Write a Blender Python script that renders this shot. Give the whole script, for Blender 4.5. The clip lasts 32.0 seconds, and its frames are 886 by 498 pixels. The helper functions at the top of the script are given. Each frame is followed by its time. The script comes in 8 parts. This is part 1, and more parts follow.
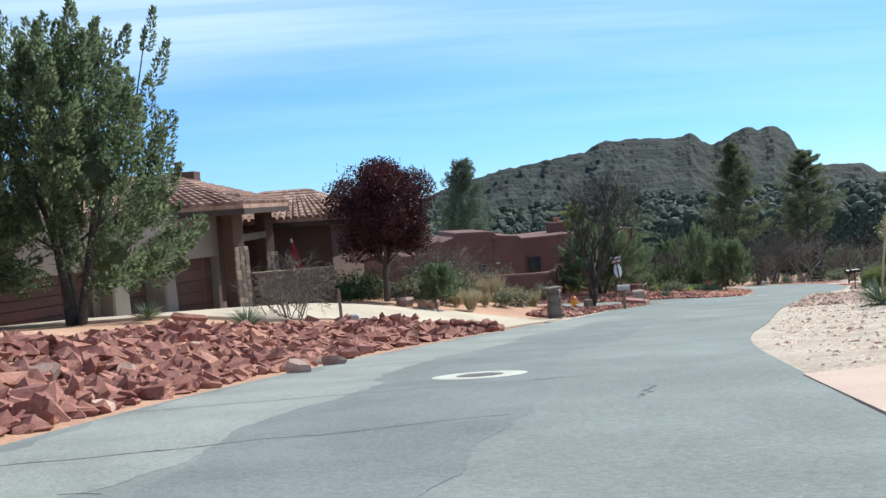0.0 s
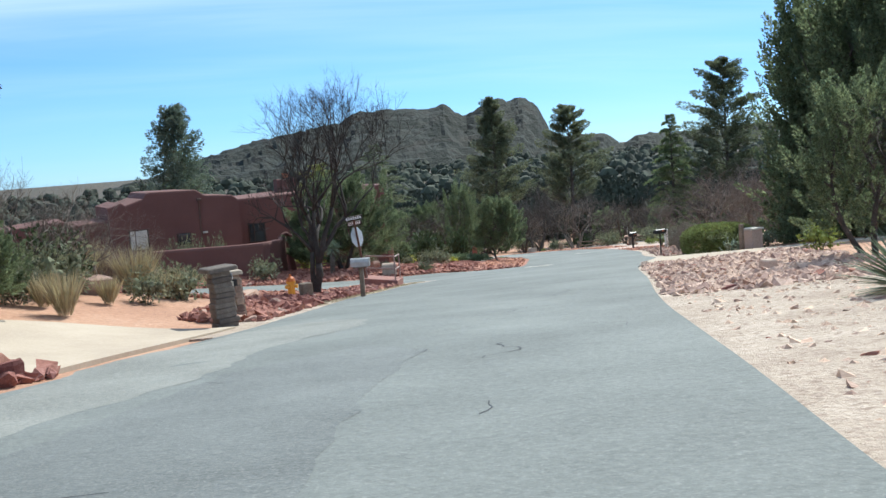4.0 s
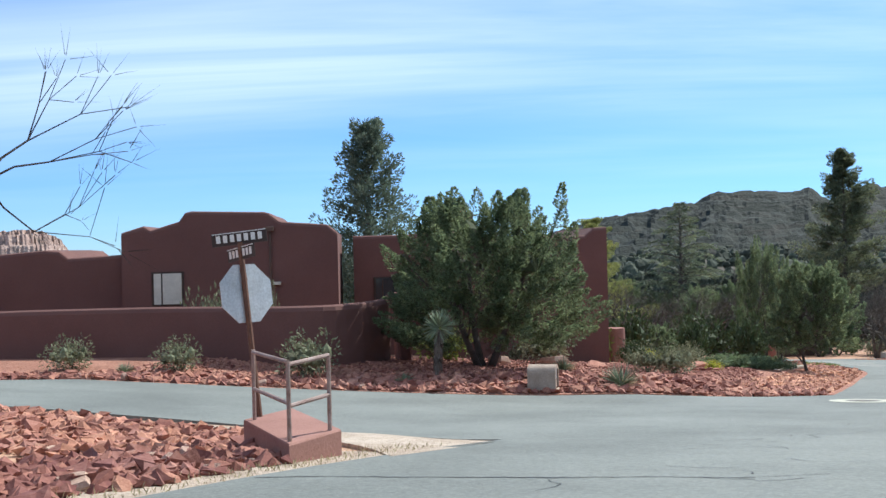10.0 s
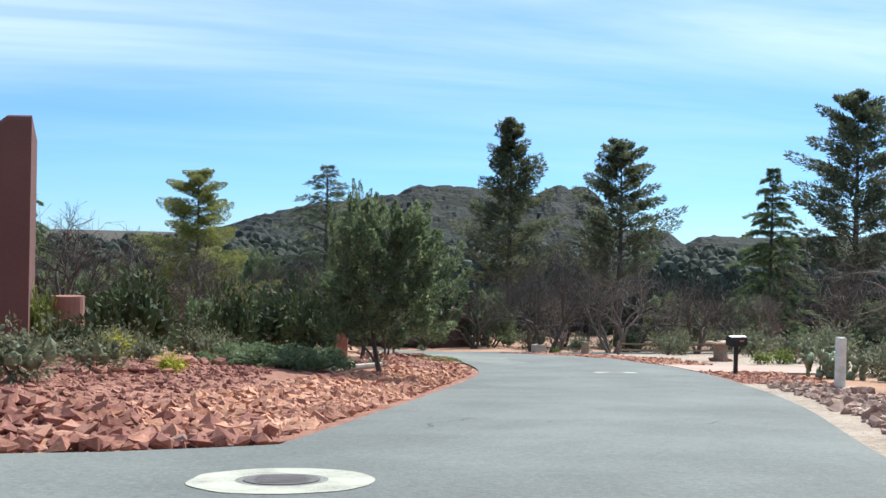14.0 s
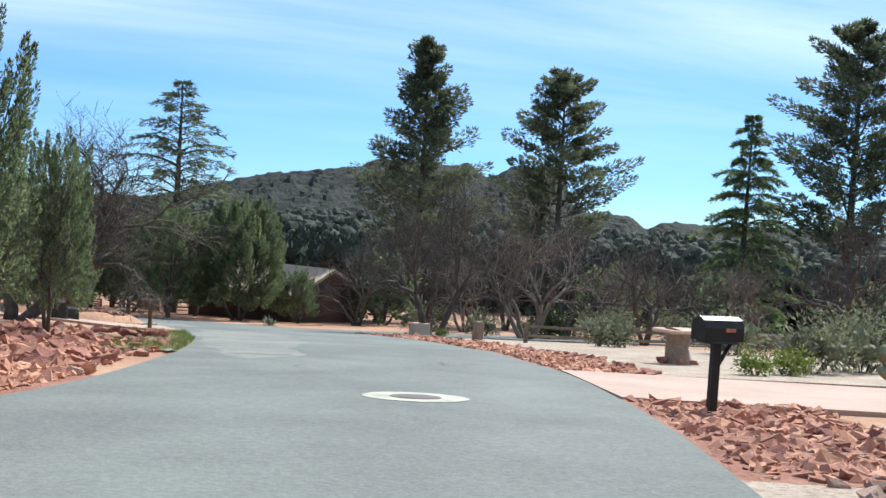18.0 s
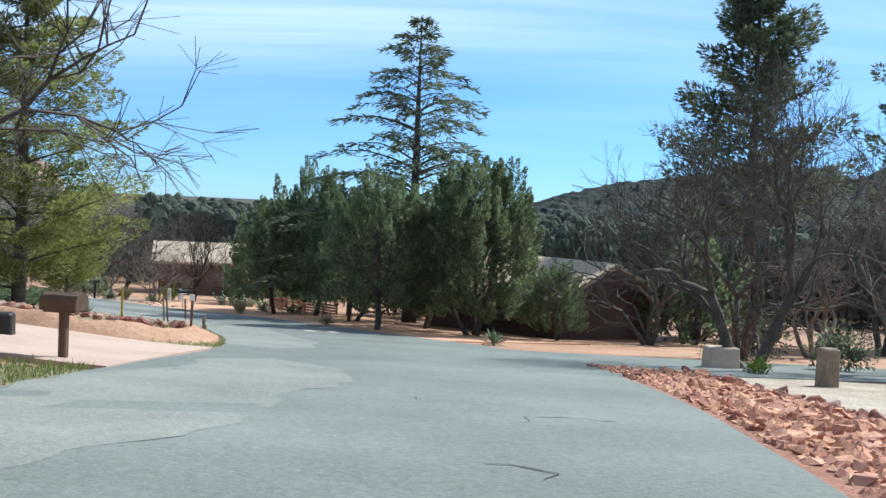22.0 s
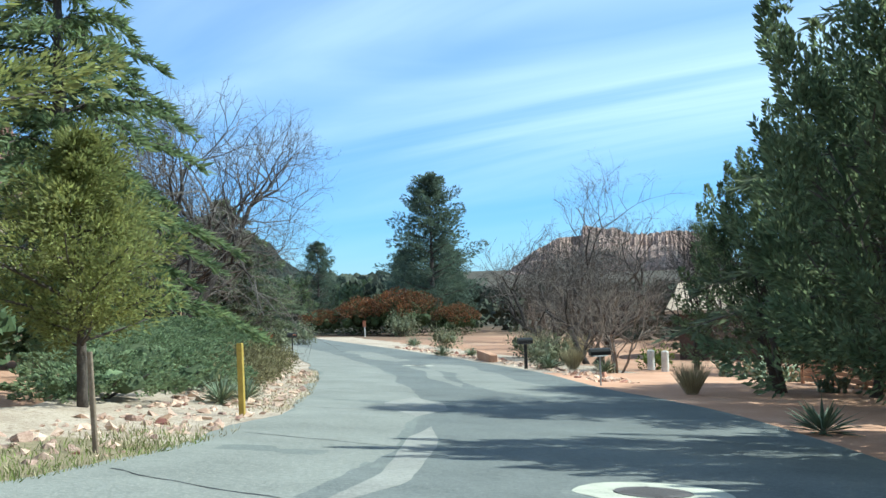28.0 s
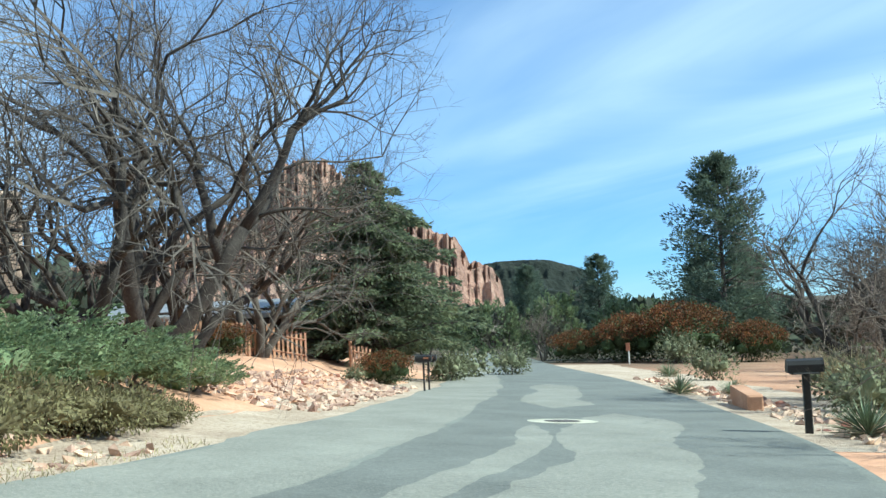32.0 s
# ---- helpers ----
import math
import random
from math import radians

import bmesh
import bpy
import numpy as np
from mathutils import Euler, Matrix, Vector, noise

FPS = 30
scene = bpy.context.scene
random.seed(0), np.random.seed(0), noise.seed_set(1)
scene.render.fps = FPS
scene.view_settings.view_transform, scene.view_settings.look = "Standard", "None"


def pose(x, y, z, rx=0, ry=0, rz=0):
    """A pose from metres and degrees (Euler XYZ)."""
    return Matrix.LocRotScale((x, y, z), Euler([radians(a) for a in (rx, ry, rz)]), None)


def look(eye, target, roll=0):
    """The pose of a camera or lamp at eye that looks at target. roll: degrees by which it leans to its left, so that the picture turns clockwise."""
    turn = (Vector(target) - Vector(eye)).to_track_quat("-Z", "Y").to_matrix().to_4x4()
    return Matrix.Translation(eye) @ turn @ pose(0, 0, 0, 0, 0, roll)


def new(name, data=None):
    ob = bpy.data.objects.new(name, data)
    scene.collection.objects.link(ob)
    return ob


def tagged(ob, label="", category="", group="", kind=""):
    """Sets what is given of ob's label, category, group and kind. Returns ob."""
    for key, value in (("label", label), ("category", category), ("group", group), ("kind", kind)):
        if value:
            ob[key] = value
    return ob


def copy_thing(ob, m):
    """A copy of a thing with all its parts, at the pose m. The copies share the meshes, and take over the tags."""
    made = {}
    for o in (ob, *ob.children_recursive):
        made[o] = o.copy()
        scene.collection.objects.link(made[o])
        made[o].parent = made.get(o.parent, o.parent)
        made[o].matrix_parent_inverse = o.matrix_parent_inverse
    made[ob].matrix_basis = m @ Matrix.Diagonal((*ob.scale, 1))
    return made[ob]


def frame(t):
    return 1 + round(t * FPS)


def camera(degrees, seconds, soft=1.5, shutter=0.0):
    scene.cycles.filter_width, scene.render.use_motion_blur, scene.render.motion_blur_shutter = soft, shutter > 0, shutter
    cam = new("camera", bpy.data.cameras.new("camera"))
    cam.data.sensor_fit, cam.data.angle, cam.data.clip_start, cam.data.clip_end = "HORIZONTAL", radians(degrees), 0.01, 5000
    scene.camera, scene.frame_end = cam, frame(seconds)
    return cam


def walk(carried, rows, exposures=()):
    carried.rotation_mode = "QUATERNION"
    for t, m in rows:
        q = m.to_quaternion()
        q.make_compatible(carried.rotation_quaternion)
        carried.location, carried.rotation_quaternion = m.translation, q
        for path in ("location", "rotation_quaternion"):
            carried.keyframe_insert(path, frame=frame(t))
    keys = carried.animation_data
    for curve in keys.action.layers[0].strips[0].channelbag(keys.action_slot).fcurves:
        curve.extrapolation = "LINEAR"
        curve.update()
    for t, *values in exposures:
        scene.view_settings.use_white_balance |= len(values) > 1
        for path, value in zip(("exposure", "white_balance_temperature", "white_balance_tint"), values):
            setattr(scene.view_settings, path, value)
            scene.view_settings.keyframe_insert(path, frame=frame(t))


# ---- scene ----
cam = camera(44.7, 32.0, soft=1.5)
METRES, EYE = 165.0, 1.2
ROWS = [
    (0.0, 0.0, 0.0, 0.0, -0.19, -2.74, 4.03),
    (0.5, 0.0021, 0.0144, -0.0013, -1.18, -3.17, 3.82),
    (1.0, 0.0043, 0.0286, -0.0027, -2.84, -3.6, 3.6),
    (1.5, 0.0069, 0.043, -0.004, -4.88, -3.99, 3.37),
    (2.0, 0.0097, 0.0573, -0.0053, -7.06, -4.35, 3.34),
    (2.5, 0.0126, 0.0716, -0.0065, -9.04, -4.59, 3.59),
    (3.0, 0.0159, 0.0861, -0.0078, -10.61, -4.79, 4.01),
    (3.5, 0.0194, 0.1005, -0.0092, -11.87, -5.01, 4.39),
    (5.5, 0.0344, 0.1606, -0.015, -16.68, -5.05, 3.03),
    (6.0, 0.0392, 0.1742, -0.0162, -17.86, -4.77, 2.41),
    (6.5, 0.0442, 0.1876, -0.0173, -18.83, -4.22, 1.78),
    (7.0, 0.0494, 0.2009, -0.0185, -18.87, -3.66, 1.47),
    (7.5, 0.0549, 0.2143, -0.0196, -17.4, -3.33, 1.38),
    (8.0, 0.0604, 0.2278, -0.0209, -14.08, -3.22, 1.63),
    (8.5, 0.0657, 0.2413, -0.0222, -9.26, -3.08, 1.72),
    (9.0, 0.0712, 0.2547, -0.0233, -3.98, -2.51, 1.59),
    (9.5, 0.0767, 0.2678, -0.0245, 1.11, -1.39, 1.42),
    (10.0, 0.0822, 0.2804, -0.0256, 5.64, -0.08, 1.33),
    (10.5, 0.0875, 0.2931, -0.0268, 9.53, 0.98, 1.6),
    (11.0, 0.0926, 0.3058, -0.0281, 12.27, 1.55, 2.04),
    (11.5, 0.0975, 0.3186, -0.0295, 12.9, 1.76, 2.36),
    (12.0, 0.1028, 0.3314, -0.0307, 11.01, 1.78, 2.35),
    (12.5, 0.1081, 0.3447, -0.0319, 6.62, 1.52, 1.96),
    (13.0, 0.114, 0.3585, -0.0333, 0.94, 0.89, 1.25),
    (13.5, 0.1199, 0.3724, -0.0348, -4.95, 0.05, 0.12),
    (14.0, 0.1256, 0.3862, -0.0364, -9.91, -0.76, -1.35),
    (14.5, 0.132, 0.4009, -0.038, -13.92, -1.4, -2.95),
    (15.0, 0.1387, 0.4157, -0.0396, -16.59, -1.66, -4.23),
    (15.5, 0.1458, 0.4306, -0.0412, -17.97, -1.67, -4.87),
    (17.5, 0.1735, 0.4901, -0.0466, -14.38, -1.85, -4.27),
    (18.0, 0.1797, 0.5052, -0.0481, -11.81, -1.89, -3.8),
    (18.5, 0.1855, 0.5204, -0.0496, -8.95, -1.9, -3.15),
    (19.0, 0.1911, 0.5358, -0.0511, -6.11, -1.81, -2.46),
    (19.5, 0.1959, 0.5513, -0.0525, -3.36, -1.79, -2.23),
    (20.0, 0.2, 0.5664, -0.0537, -0.87, -1.93, -2.44),
    (20.5, 0.2034, 0.5816, -0.055, 1.37, -2.14, -2.8),
    (21.0, 0.2067, 0.5965, -0.0563, 3.33, -2.35, -2.94),
    (21.5, 0.2095, 0.6115, -0.0575, 5.11, -2.46, -2.84),
    (22.0, 0.2118, 0.626, -0.0587, 6.74, -2.34, -2.59),
    (22.5, 0.2134, 0.6405, -0.06, 8.62, -1.89, -2.24),
    (23.0, 0.2145, 0.6555, -0.0612, 11.29, -1.21, -1.68),
    (23.5, 0.2151, 0.6704, -0.0623, 15.0, -0.31, -0.75),
    (24.0, 0.2149, 0.6855, -0.0639, 19.49, 0.61, 0.44),
    (24.5, 0.2139, 0.7009, -0.0652, 23.89, 1.18, 1.54),
    (25.0, 0.2123, 0.7166, -0.0667, 27.39, 1.42, 2.15),
    (25.5, 0.2098, 0.7325, -0.0683, 29.82, 1.4, 2.25),
    (27.5, 0.1936, 0.7942, -0.0745, 38.6, 1.12, 1.67),
    (28.0, 0.1873, 0.81, -0.0761, 40.94, 1.12, 1.76),
    (28.5, 0.1803, 0.8258, -0.0776, 43.19, 1.21, 1.88),
    (29.0, 0.1723, 0.8414, -0.0791, 45.49, 1.36, 2.06),
    (29.5, 0.1634, 0.8566, -0.0806, 47.97, 1.56, 2.26),
    (30.0, 0.1535, 0.8716, -0.0819, 50.52, 1.74, 2.45),
    (30.5, 0.1419, 0.8872, -0.0832, 53.07, 2.0, 2.59),
    (31.0, 0.1303, 0.9013, -0.0844, 55.14, 2.36, 2.68),
    (31.5, 0.1183, 0.9151, -0.0854, 56.77, 2.83, 2.74),
    (32.0, 0.106, 0.9286, -0.0864, 57.97, 3.35, 2.79),
]
walk(cam, [(t, pose(0, 0, EYE) @ pose(METRES * x, METRES * y, METRES * z, 90 + pitch, roll, yaw)) for t, x, y, z, yaw, pitch, roll in ROWS],
     exposures=[(0.0, 0.46, 6000, 2.0), (10.0, 0.50, 6150, 5.0), (19.0, 0.50, 6150, 5.0), (22.5, 0.50, 5850, -1.0), (26.0, 0.56, 5700, -6.0), (32.0, 0.66, 5950, -10.0)])

# ---- sky and sun ----
SUN_YAW, SUN_UP = -41.0, 46.0        # degrees left of +y, degrees above the horizon
world = bpy.data.worlds.new("sky")
scene.world = world
world.use_nodes = True
wn, wl = world.node_tree.nodes, world.node_tree.links
wn.clear()
w_out = wn.new("ShaderNodeOutputWorld")
w_bg = wn.new("ShaderNodeBackground")
w_bg.inputs["Strength"].default_value = 0.115
w_sky = wn.new("ShaderNodeTexSky")
w_sky.sky_type = "NISHITA"
w_sky.sun_disc = False
w_sky.sun_elevation = radians(SUN_UP)
w_sky.sun_rotation = radians(-SUN_YAW)
w_sky.altitude = 1800
w_sky.air_density, w_sky.dust_density, w_sky.ozone_density = 0.9, 0.0, 1.4
w_co = wn.new("ShaderNodeTexCoord")
w_sep = wn.new("ShaderNodeSeparateXYZ")
wl.new(w_co.outputs["Generated"], w_sep.inputs[0])


def wmath(op, a, b=None):
    n = wn.new("ShaderNodeMath")
    n.operation = op
    for i, v in enumerate((a, b)):
        if v is None:
            continue
        if isinstance(v, (int, float)):
            n.inputs[i].default_value = v
        else:
            wl.new(v, n.inputs[i])
    return n.outputs[0]


# thin cirrus on a flat layer high above: the view's direction meets the layer
w_den = wmath("ADD", wmath("MAXIMUM", w_sep.outputs[2], 0.0), 0.10)
w_cx, w_cy = wmath("DIVIDE", w_sep.outputs[0], w_den), wmath("DIVIDE", w_sep.outputs[1], w_den)
w_com = wn.new("ShaderNodeCombineXYZ")
wl.new(w_cx, w_com.inputs[0]), wl.new(w_cy, w_com.inputs[1])
w_map = wn.new("ShaderNodeMapping")
w_map.inputs["Rotation"].default_value = (0, 0, radians(-14))
w_map.inputs["Scale"].default_value = (0.32, 0.95, 1.0)
wl.new(w_com.outputs[0], w_map.inputs[0])
w_n1 = wn.new("ShaderNodeTexNoise")
w_n1.inputs["Scale"].default_value, w_n1.inputs["Detail"].default_value = 0.75, 7
w_n1.inputs["Roughness"].default_value, w_n1.inputs["Distortion"].default_value = 0.58, 0.9
wl.new(w_map.outputs[0], w_n1.inputs["Vector"])
w_ramp = wn.new("ShaderNodeValToRGB")
w_ramp.color_ramp.elements[0].position, w_ramp.color_ramp.elements[1].position = 0.36, 0.70
wl.new(w_n1.outputs[0], w_ramp.inputs[0])
w_low = wn.new("ShaderNodeMapRange")
w_low.inputs["From Min"].default_value, w_low.inputs["From Max"].default_value = 0.04, 0.16
w_low.inputs["To Min"].default_value, w_low.inputs["To Max"].default_value = 0.1, 0.85
wl.new(w_sep.outputs[2], w_low.inputs["Value"])
w_mix = wn.new("ShaderNodeMix")
w_mix.data_type = "RGBA"
# broad veils under the fine streaks
w_n2 = wn.new("ShaderNodeTexNoise")
w_n2.inputs["Scale"].default_value, w_n2.inputs["Detail"].default_value = 0.42, 4
wl.new(w_map.outputs[0], w_n2.inputs["Vector"])
w_veil = wn.new("ShaderNodeMapRange")
w_veil.interpolation_type = "SMOOTHSTEP"
w_veil.inputs["From Min"].default_value, w_veil.inputs["From Max"].default_value = 0.31, 0.64
w_veil.inputs["To Min"].default_value = 0.09
wl.new(w_n2.outputs[0], w_veil.inputs["Value"])
w_cloud = wmath("MULTIPLY", w_veil.outputs[0], wmath("ADD", wmath("MULTIPLY", w_ramp.outputs[0], 0.72), 0.28))
wl.new(wmath("MULTIPLY", w_cloud, w_low.outputs[0]), w_mix.inputs["Factor"])
# clear, dry air: the sky stays blue down to the skyline
w_air = wn.new("ShaderNodeMapRange")
w_air.inputs["From Min"].default_value, w_air.inputs["From Max"].default_value = 0.0, 0.32
w_air.inputs["To Min"].default_value, w_air.inputs["To Max"].default_value = 1.0, 0.85
wl.new(w_sep.outputs[2], w_air.inputs["Value"])
w_tint = wn.new("ShaderNodeMix")
w_tint.data_type, w_tint.blend_type = "RGBA", "MULTIPLY"
wl.new(w_air.outputs[0], w_tint.inputs["Factor"])
wl.new(w_sky.outputs[0], w_tint.inputs["A"])
w_deep = wn.new("ShaderNodeMapRange")
w_deep.interpolation_type = "SMOOTHSTEP"
w_deep.inputs["From Min"].default_value, w_deep.inputs["From Max"].default_value = 0.0, 0.26
wl.new(w_sep.outputs[2], w_deep.inputs["Value"])
w_hue = wn.new("ShaderNodeMix")
w_hue.data_type = "RGBA"
wl.new(w_deep.outputs[0], w_hue.inputs["Factor"])
w_hue.inputs["A"].default_value, w_hue.inputs["B"].default_value = (0.375, 0.57, 0.92, 1), (0.44, 0.72, 1.05, 1)
wl.new(w_hue.outputs["Result"], w_tint.inputs["B"])
wl.new(w_tint.outputs["Result"], w_mix.inputs["A"])
w_mix.inputs["B"].default_value = (7.1, 7.85, 8.4, 1)
wl.new(w_mix.outputs["Result"], w_bg.inputs["Color"])
wl.new(w_bg.outputs[0], w_out.inputs[0])

sun_data = bpy.data.lights.new("sun", "SUN")
sun_data.energy, sun_data.angle, sun_data.color = 4.9, radians(0.53), (1.0, 0.95, 0.87)
sun = new("sun", sun_data)
_sd = Vector((-math.sin(radians(SUN_YAW)) * math.cos(radians(SUN_UP)), math.cos(radians(SUN_YAW)) * math.cos(radians(SUN_UP)), math.sin(radians(SUN_UP))))
sun.matrix_world = look(_sd * 400, (0, 0, 0))


# ---- materials ----
def material(name, base, rough=0.85, dark=None, light=None, scale=3.0, fine=40.0, bump=0.3, island=0.0, metal=0.0, spec=0.3,
             blotch=0.5, rand=0.0, coords="Object", speck=0.0, speck_col=(0.02, 0.02, 0.02), speck_scale=90.0, translucent=0.0, bump_dist=0.02):
    """Two scales of variation in colour, a fine relief, and a chance difference between pieces."""
    m = bpy.data.materials.new(name)
    m.use_nodes = True
    n, l = m.node_tree.nodes, m.node_tree.links
    b = n["Principled BSDF"]
    b.inputs["Roughness"].default_value, b.inputs["Metallic"].default_value = rough, metal
    b.inputs["Specular IOR Level"].default_value = spec
    dark = dark or tuple(c * 0.65 for c in base)
    light = light or tuple(min(1, c * 1.35) for c in base)
    co = n.new("ShaderNodeTexCoord")
    if coords == "World":
        ge = n.new("ShaderNodeNewGeometry")
        vec = ge.outputs["Position"]
    else:
        vec = co.outputs["Object"]
    n1 = n.new("ShaderNodeTexNoise")
    n1.inputs["Scale"].default_value, n1.inputs["Detail"].default_value, n1.inputs["Roughness"].default_value = scale, 5, 0.62
    n2 = n.new("ShaderNodeTexNoise")
    n2.inputs["Scale"].default_value, n2.inputs["Detail"].default_value, n2.inputs["Roughness"].default_value = fine, 4, 0.7
    l.new(vec, n1.inputs["Vector"]), l.new(vec, n2.inputs["Vector"])
    r = n.new("ShaderNodeValToRGB")
    e = r.color_ramp.elements
    e[0].position, e[1].position = 0.5 - 0.25 * blotch - 0.05, 0.5 + 0.25 * blotch + 0.05
    e[0].color, e[1].color = (*dark, 1), (*light, 1)
    mid = r.color_ramp.elements.new(0.5)
    mid.color = (*base, 1)
    mixf = n.new("ShaderNodeMix")
    mixf.data_type = "FLOAT"
    mixf.inputs["Factor"].default_value = 0.45
    l.new(n1.outputs[0], mixf.inputs["A"]), l.new(n2.outputs[0], mixf.inputs["B"])
    l.new(mixf.outputs["Result"], r.inputs[0])
    col = r.outputs[0]
    if speck:
        v = n.new("ShaderNodeTexNoise")
        v.inputs["Scale"].default_value, v.inputs["Detail"].default_value = speck_scale, 2
        l.new(vec, v.inputs["Vector"])
        rr = n.new("ShaderNodeValToRGB")
        rr.color_ramp.elements[0].position, rr.color_ramp.elements[1].position = 0.55, 0.68
        rr.color_ramp.elements[1].color = (speck, speck, speck, 1)
        l.new(v.outputs[0], rr.inputs[0])
        mx = n.new("ShaderNodeMix")
        mx.data_type = "RGBA"
        l.new(rr.outputs[0], mx.inputs["Factor"]), l.new(col, mx.inputs["A"])
        mx.inputs["B"].default_value = (*speck_col, 1)
        col = mx.outputs["Result"]
    for amount, kind in ((island, "island"), (rand, "object")):
        if not amount:
            continue
        if kind == "island":
            src = n.new("ShaderNodeNewGeometry").outputs["Random Per Island"]
        else:
            src = n.new("ShaderNodeObjectInfo").outputs["Random"]
        mr = n.new("ShaderNodeMapRange")
        mr.inputs["To Min"].default_value, mr.inputs["To Max"].default_value = 1 - amount, 1 + amount
        l.new(src, mr.inputs["Value"])
        hs = n.new("ShaderNodeHueSaturation")
        l.new(mr.outputs[0], hs.inputs["Value"]), l.new(col, hs.inputs["Color"])
        hm = n.new("ShaderNodeMapRange")
        hm.inputs["To Min"].default_value, hm.inputs["To Max"].default_value = 0.5 - 0.03 * amount, 0.5 + 0.03 * amount
        l.new(src, hm.inputs["Value"]), l.new(hm.outputs[0], hs.inputs["Hue"])
        col = hs.outputs[0]
    l.new(col, b.inputs["Base Color"])
    if bump:
        bp = n.new("ShaderNodeBump")
        bp.inputs["Strength"].default_value, bp.inputs["Distance"].default_value = bump, bump_dist
        l.new(n2.outputs[0], bp.inputs["Height"]), l.new(bp.outputs[0], b.inputs["Normal"])
    if translucent:
        tr = n.new("ShaderNodeBsdfTranslucent")
        l.new(col, tr.inputs["Color"])
        ms = n.new("ShaderNodeMixShader")
        ms.inputs[0].default_value = translucent
        l.new(b.outputs[0], ms.inputs[1]), l.new(tr.outputs[0], ms.inputs[2])
        l.new(ms.outputs[0], n["Material Output"].inputs["Surface"])
    return m


ASPHALT = material("asphalt", (0.166, 0.178, 0.166), 0.85, (0.106, 0.114, 0.107), (0.232, 0.246, 0.228), 0.3, 14.0, 0.55, coords="World", spec=0.25, speck=0.35, speck_col=(0.30, 0.30, 0.28), speck_scale=38, bump_dist=0.02)
ASPHALT_PALE = material("asphalt_pale", (0.215, 0.220, 0.200), 0.88, (0.155, 0.160, 0.146), (0.285, 0.290, 0.262), 0.6, 14.0, 0.8, coords="World", spec=0.3, speck=0.6, speck_col=(0.36, 0.34, 0.30), speck_scale=36, bump_dist=0.02)
ASPHALT_DARK = material("asphalt_dark", (0.139, 0.149, 0.142), 0.82, (0.093, 0.1, 0.096), (0.186, 0.198, 0.187), 0.6, 14.0, 0.7, coords="World", spec=0.35, speck=0.45, speck_col=(0.27, 0.27, 0.25), speck_scale=40, bump_dist=0.02)
ASPHALT_WORN = material("asphalt_worn", (0.275, 0.268, 0.245), 0.9, (0.20, 0.195, 0.18), (0.35, 0.34, 0.31), 0.9, 14.0, 0.7, coords="World", spec=0.3, speck=0.5, speck_col=(0.16, 0.16, 0.15), speck_scale=36, bump_dist=0.02)
CRACK = material("tar_crack", (0.03, 0.03, 0.03), 0.6, coords="World")
PAINT_WHITE = material("road_paint", (0.46, 0.45, 0.37), 0.8, (0.24, 0.235, 0.20), (0.56, 0.55, 0.46), 2.5, 35, 0.2, coords="World")
IRON = material("cast_iron", (0.16, 0.14, 0.13), 0.6, metal=0.4, coords="World")
DIRT = material("red_dirt", (0.42, 0.235, 0.15), 0.95, (0.28, 0.15, 0.10), (0.55, 0.36, 0.25), 0.18, 7.0, 0.7, coords="World", speck=0.5, speck_col=(0.2, 0.13, 0.09), speck_scale=22, bump_dist=0.05)
RED_GRAVEL = material("red_gravel", (0.37, 0.18, 0.125), 0.95, (0.26, 0.10, 0.07), (0.52, 0.27, 0.2), 0.8, 16.0, 1.0, coords="World", speck=0.6, speck_col=(0.16, 0.07, 0.05), speck_scale=14, bump_dist=0.06)
PALE_GRAVEL = material("pale_gravel", (0.46, 0.37, 0.29), 0.95, (0.31, 0.235, 0.18), (0.61, 0.52, 0.43), 0.8, 14.0, 0.9, coords="World", speck=0.6, speck_col=(0.22, 0.15, 0.11), speck_scale=11, bump_dist=0.06)
SAND = material("orange_sand", (0.53, 0.3, 0.195), 0.95, (0.45, 0.25, 0.16), (0.66, 0.42, 0.3), 0.5, 12.0, 0.5, coords="World", speck=0.25, speck_col=(0.3, 0.17, 0.1), speck_scale=16, bump_dist=0.03)
CONCRETE = material("concrete", (0.45, 0.37, 0.28), 0.9, (0.36, 0.29, 0.22), (0.53, 0.45, 0.35), 0.5, 20, 0.25, coords="World", speck=0.25, speck_col=(0.25, 0.2, 0.17), speck_scale=40)
PINK_CONCRETE = material("pink_concrete", (0.48, 0.345, 0.28), 0.9, (0.39, 0.27, 0.215), (0.56, 0.42, 0.35), 0.5, 20, 0.25, coords="World", speck=0.3, speck_col=(0.3, 0.2, 0.16), speck_scale=40)
GRASS_GROUND = material("dry_grass_ground", (0.24, 0.195, 0.12), 0.95, (0.15, 0.125, 0.07), (0.38, 0.31, 0.2), 0.9, 14, 0.8, coords="World", speck=0.4, speck_col=(0.1, 0.12, 0.05), speck_scale=9)
ROCK = material("red_sandstone", (0.37, 0.165, 0.118), 0.9, (0.20, 0.082, 0.06), (0.52, 0.285, 0.215), 1.0, 14, 0.8, rand=0.38, island=0.3)
ROCK_PALE = material("pale_sandstone", (0.49, 0.335, 0.26), 0.9, (0.34, 0.20, 0.15), (0.66, 0.49, 0.40), 1.4, 14, 0.8, rand=0.32, island=0.3)
STUCCO = material("red_brown_stucco", (0.148, 0.072, 0.062), 0.92, (0.12, 0.057, 0.05), (0.178, 0.09, 0.078), 0.35, 30, 0.5)
STUCCO_RED = material("faded_red_concrete", (0.30, 0.155, 0.125), 0.92, (0.23, 0.11, 0.09), (0.37, 0.20, 0.165), 1.2, 25, 0.4)
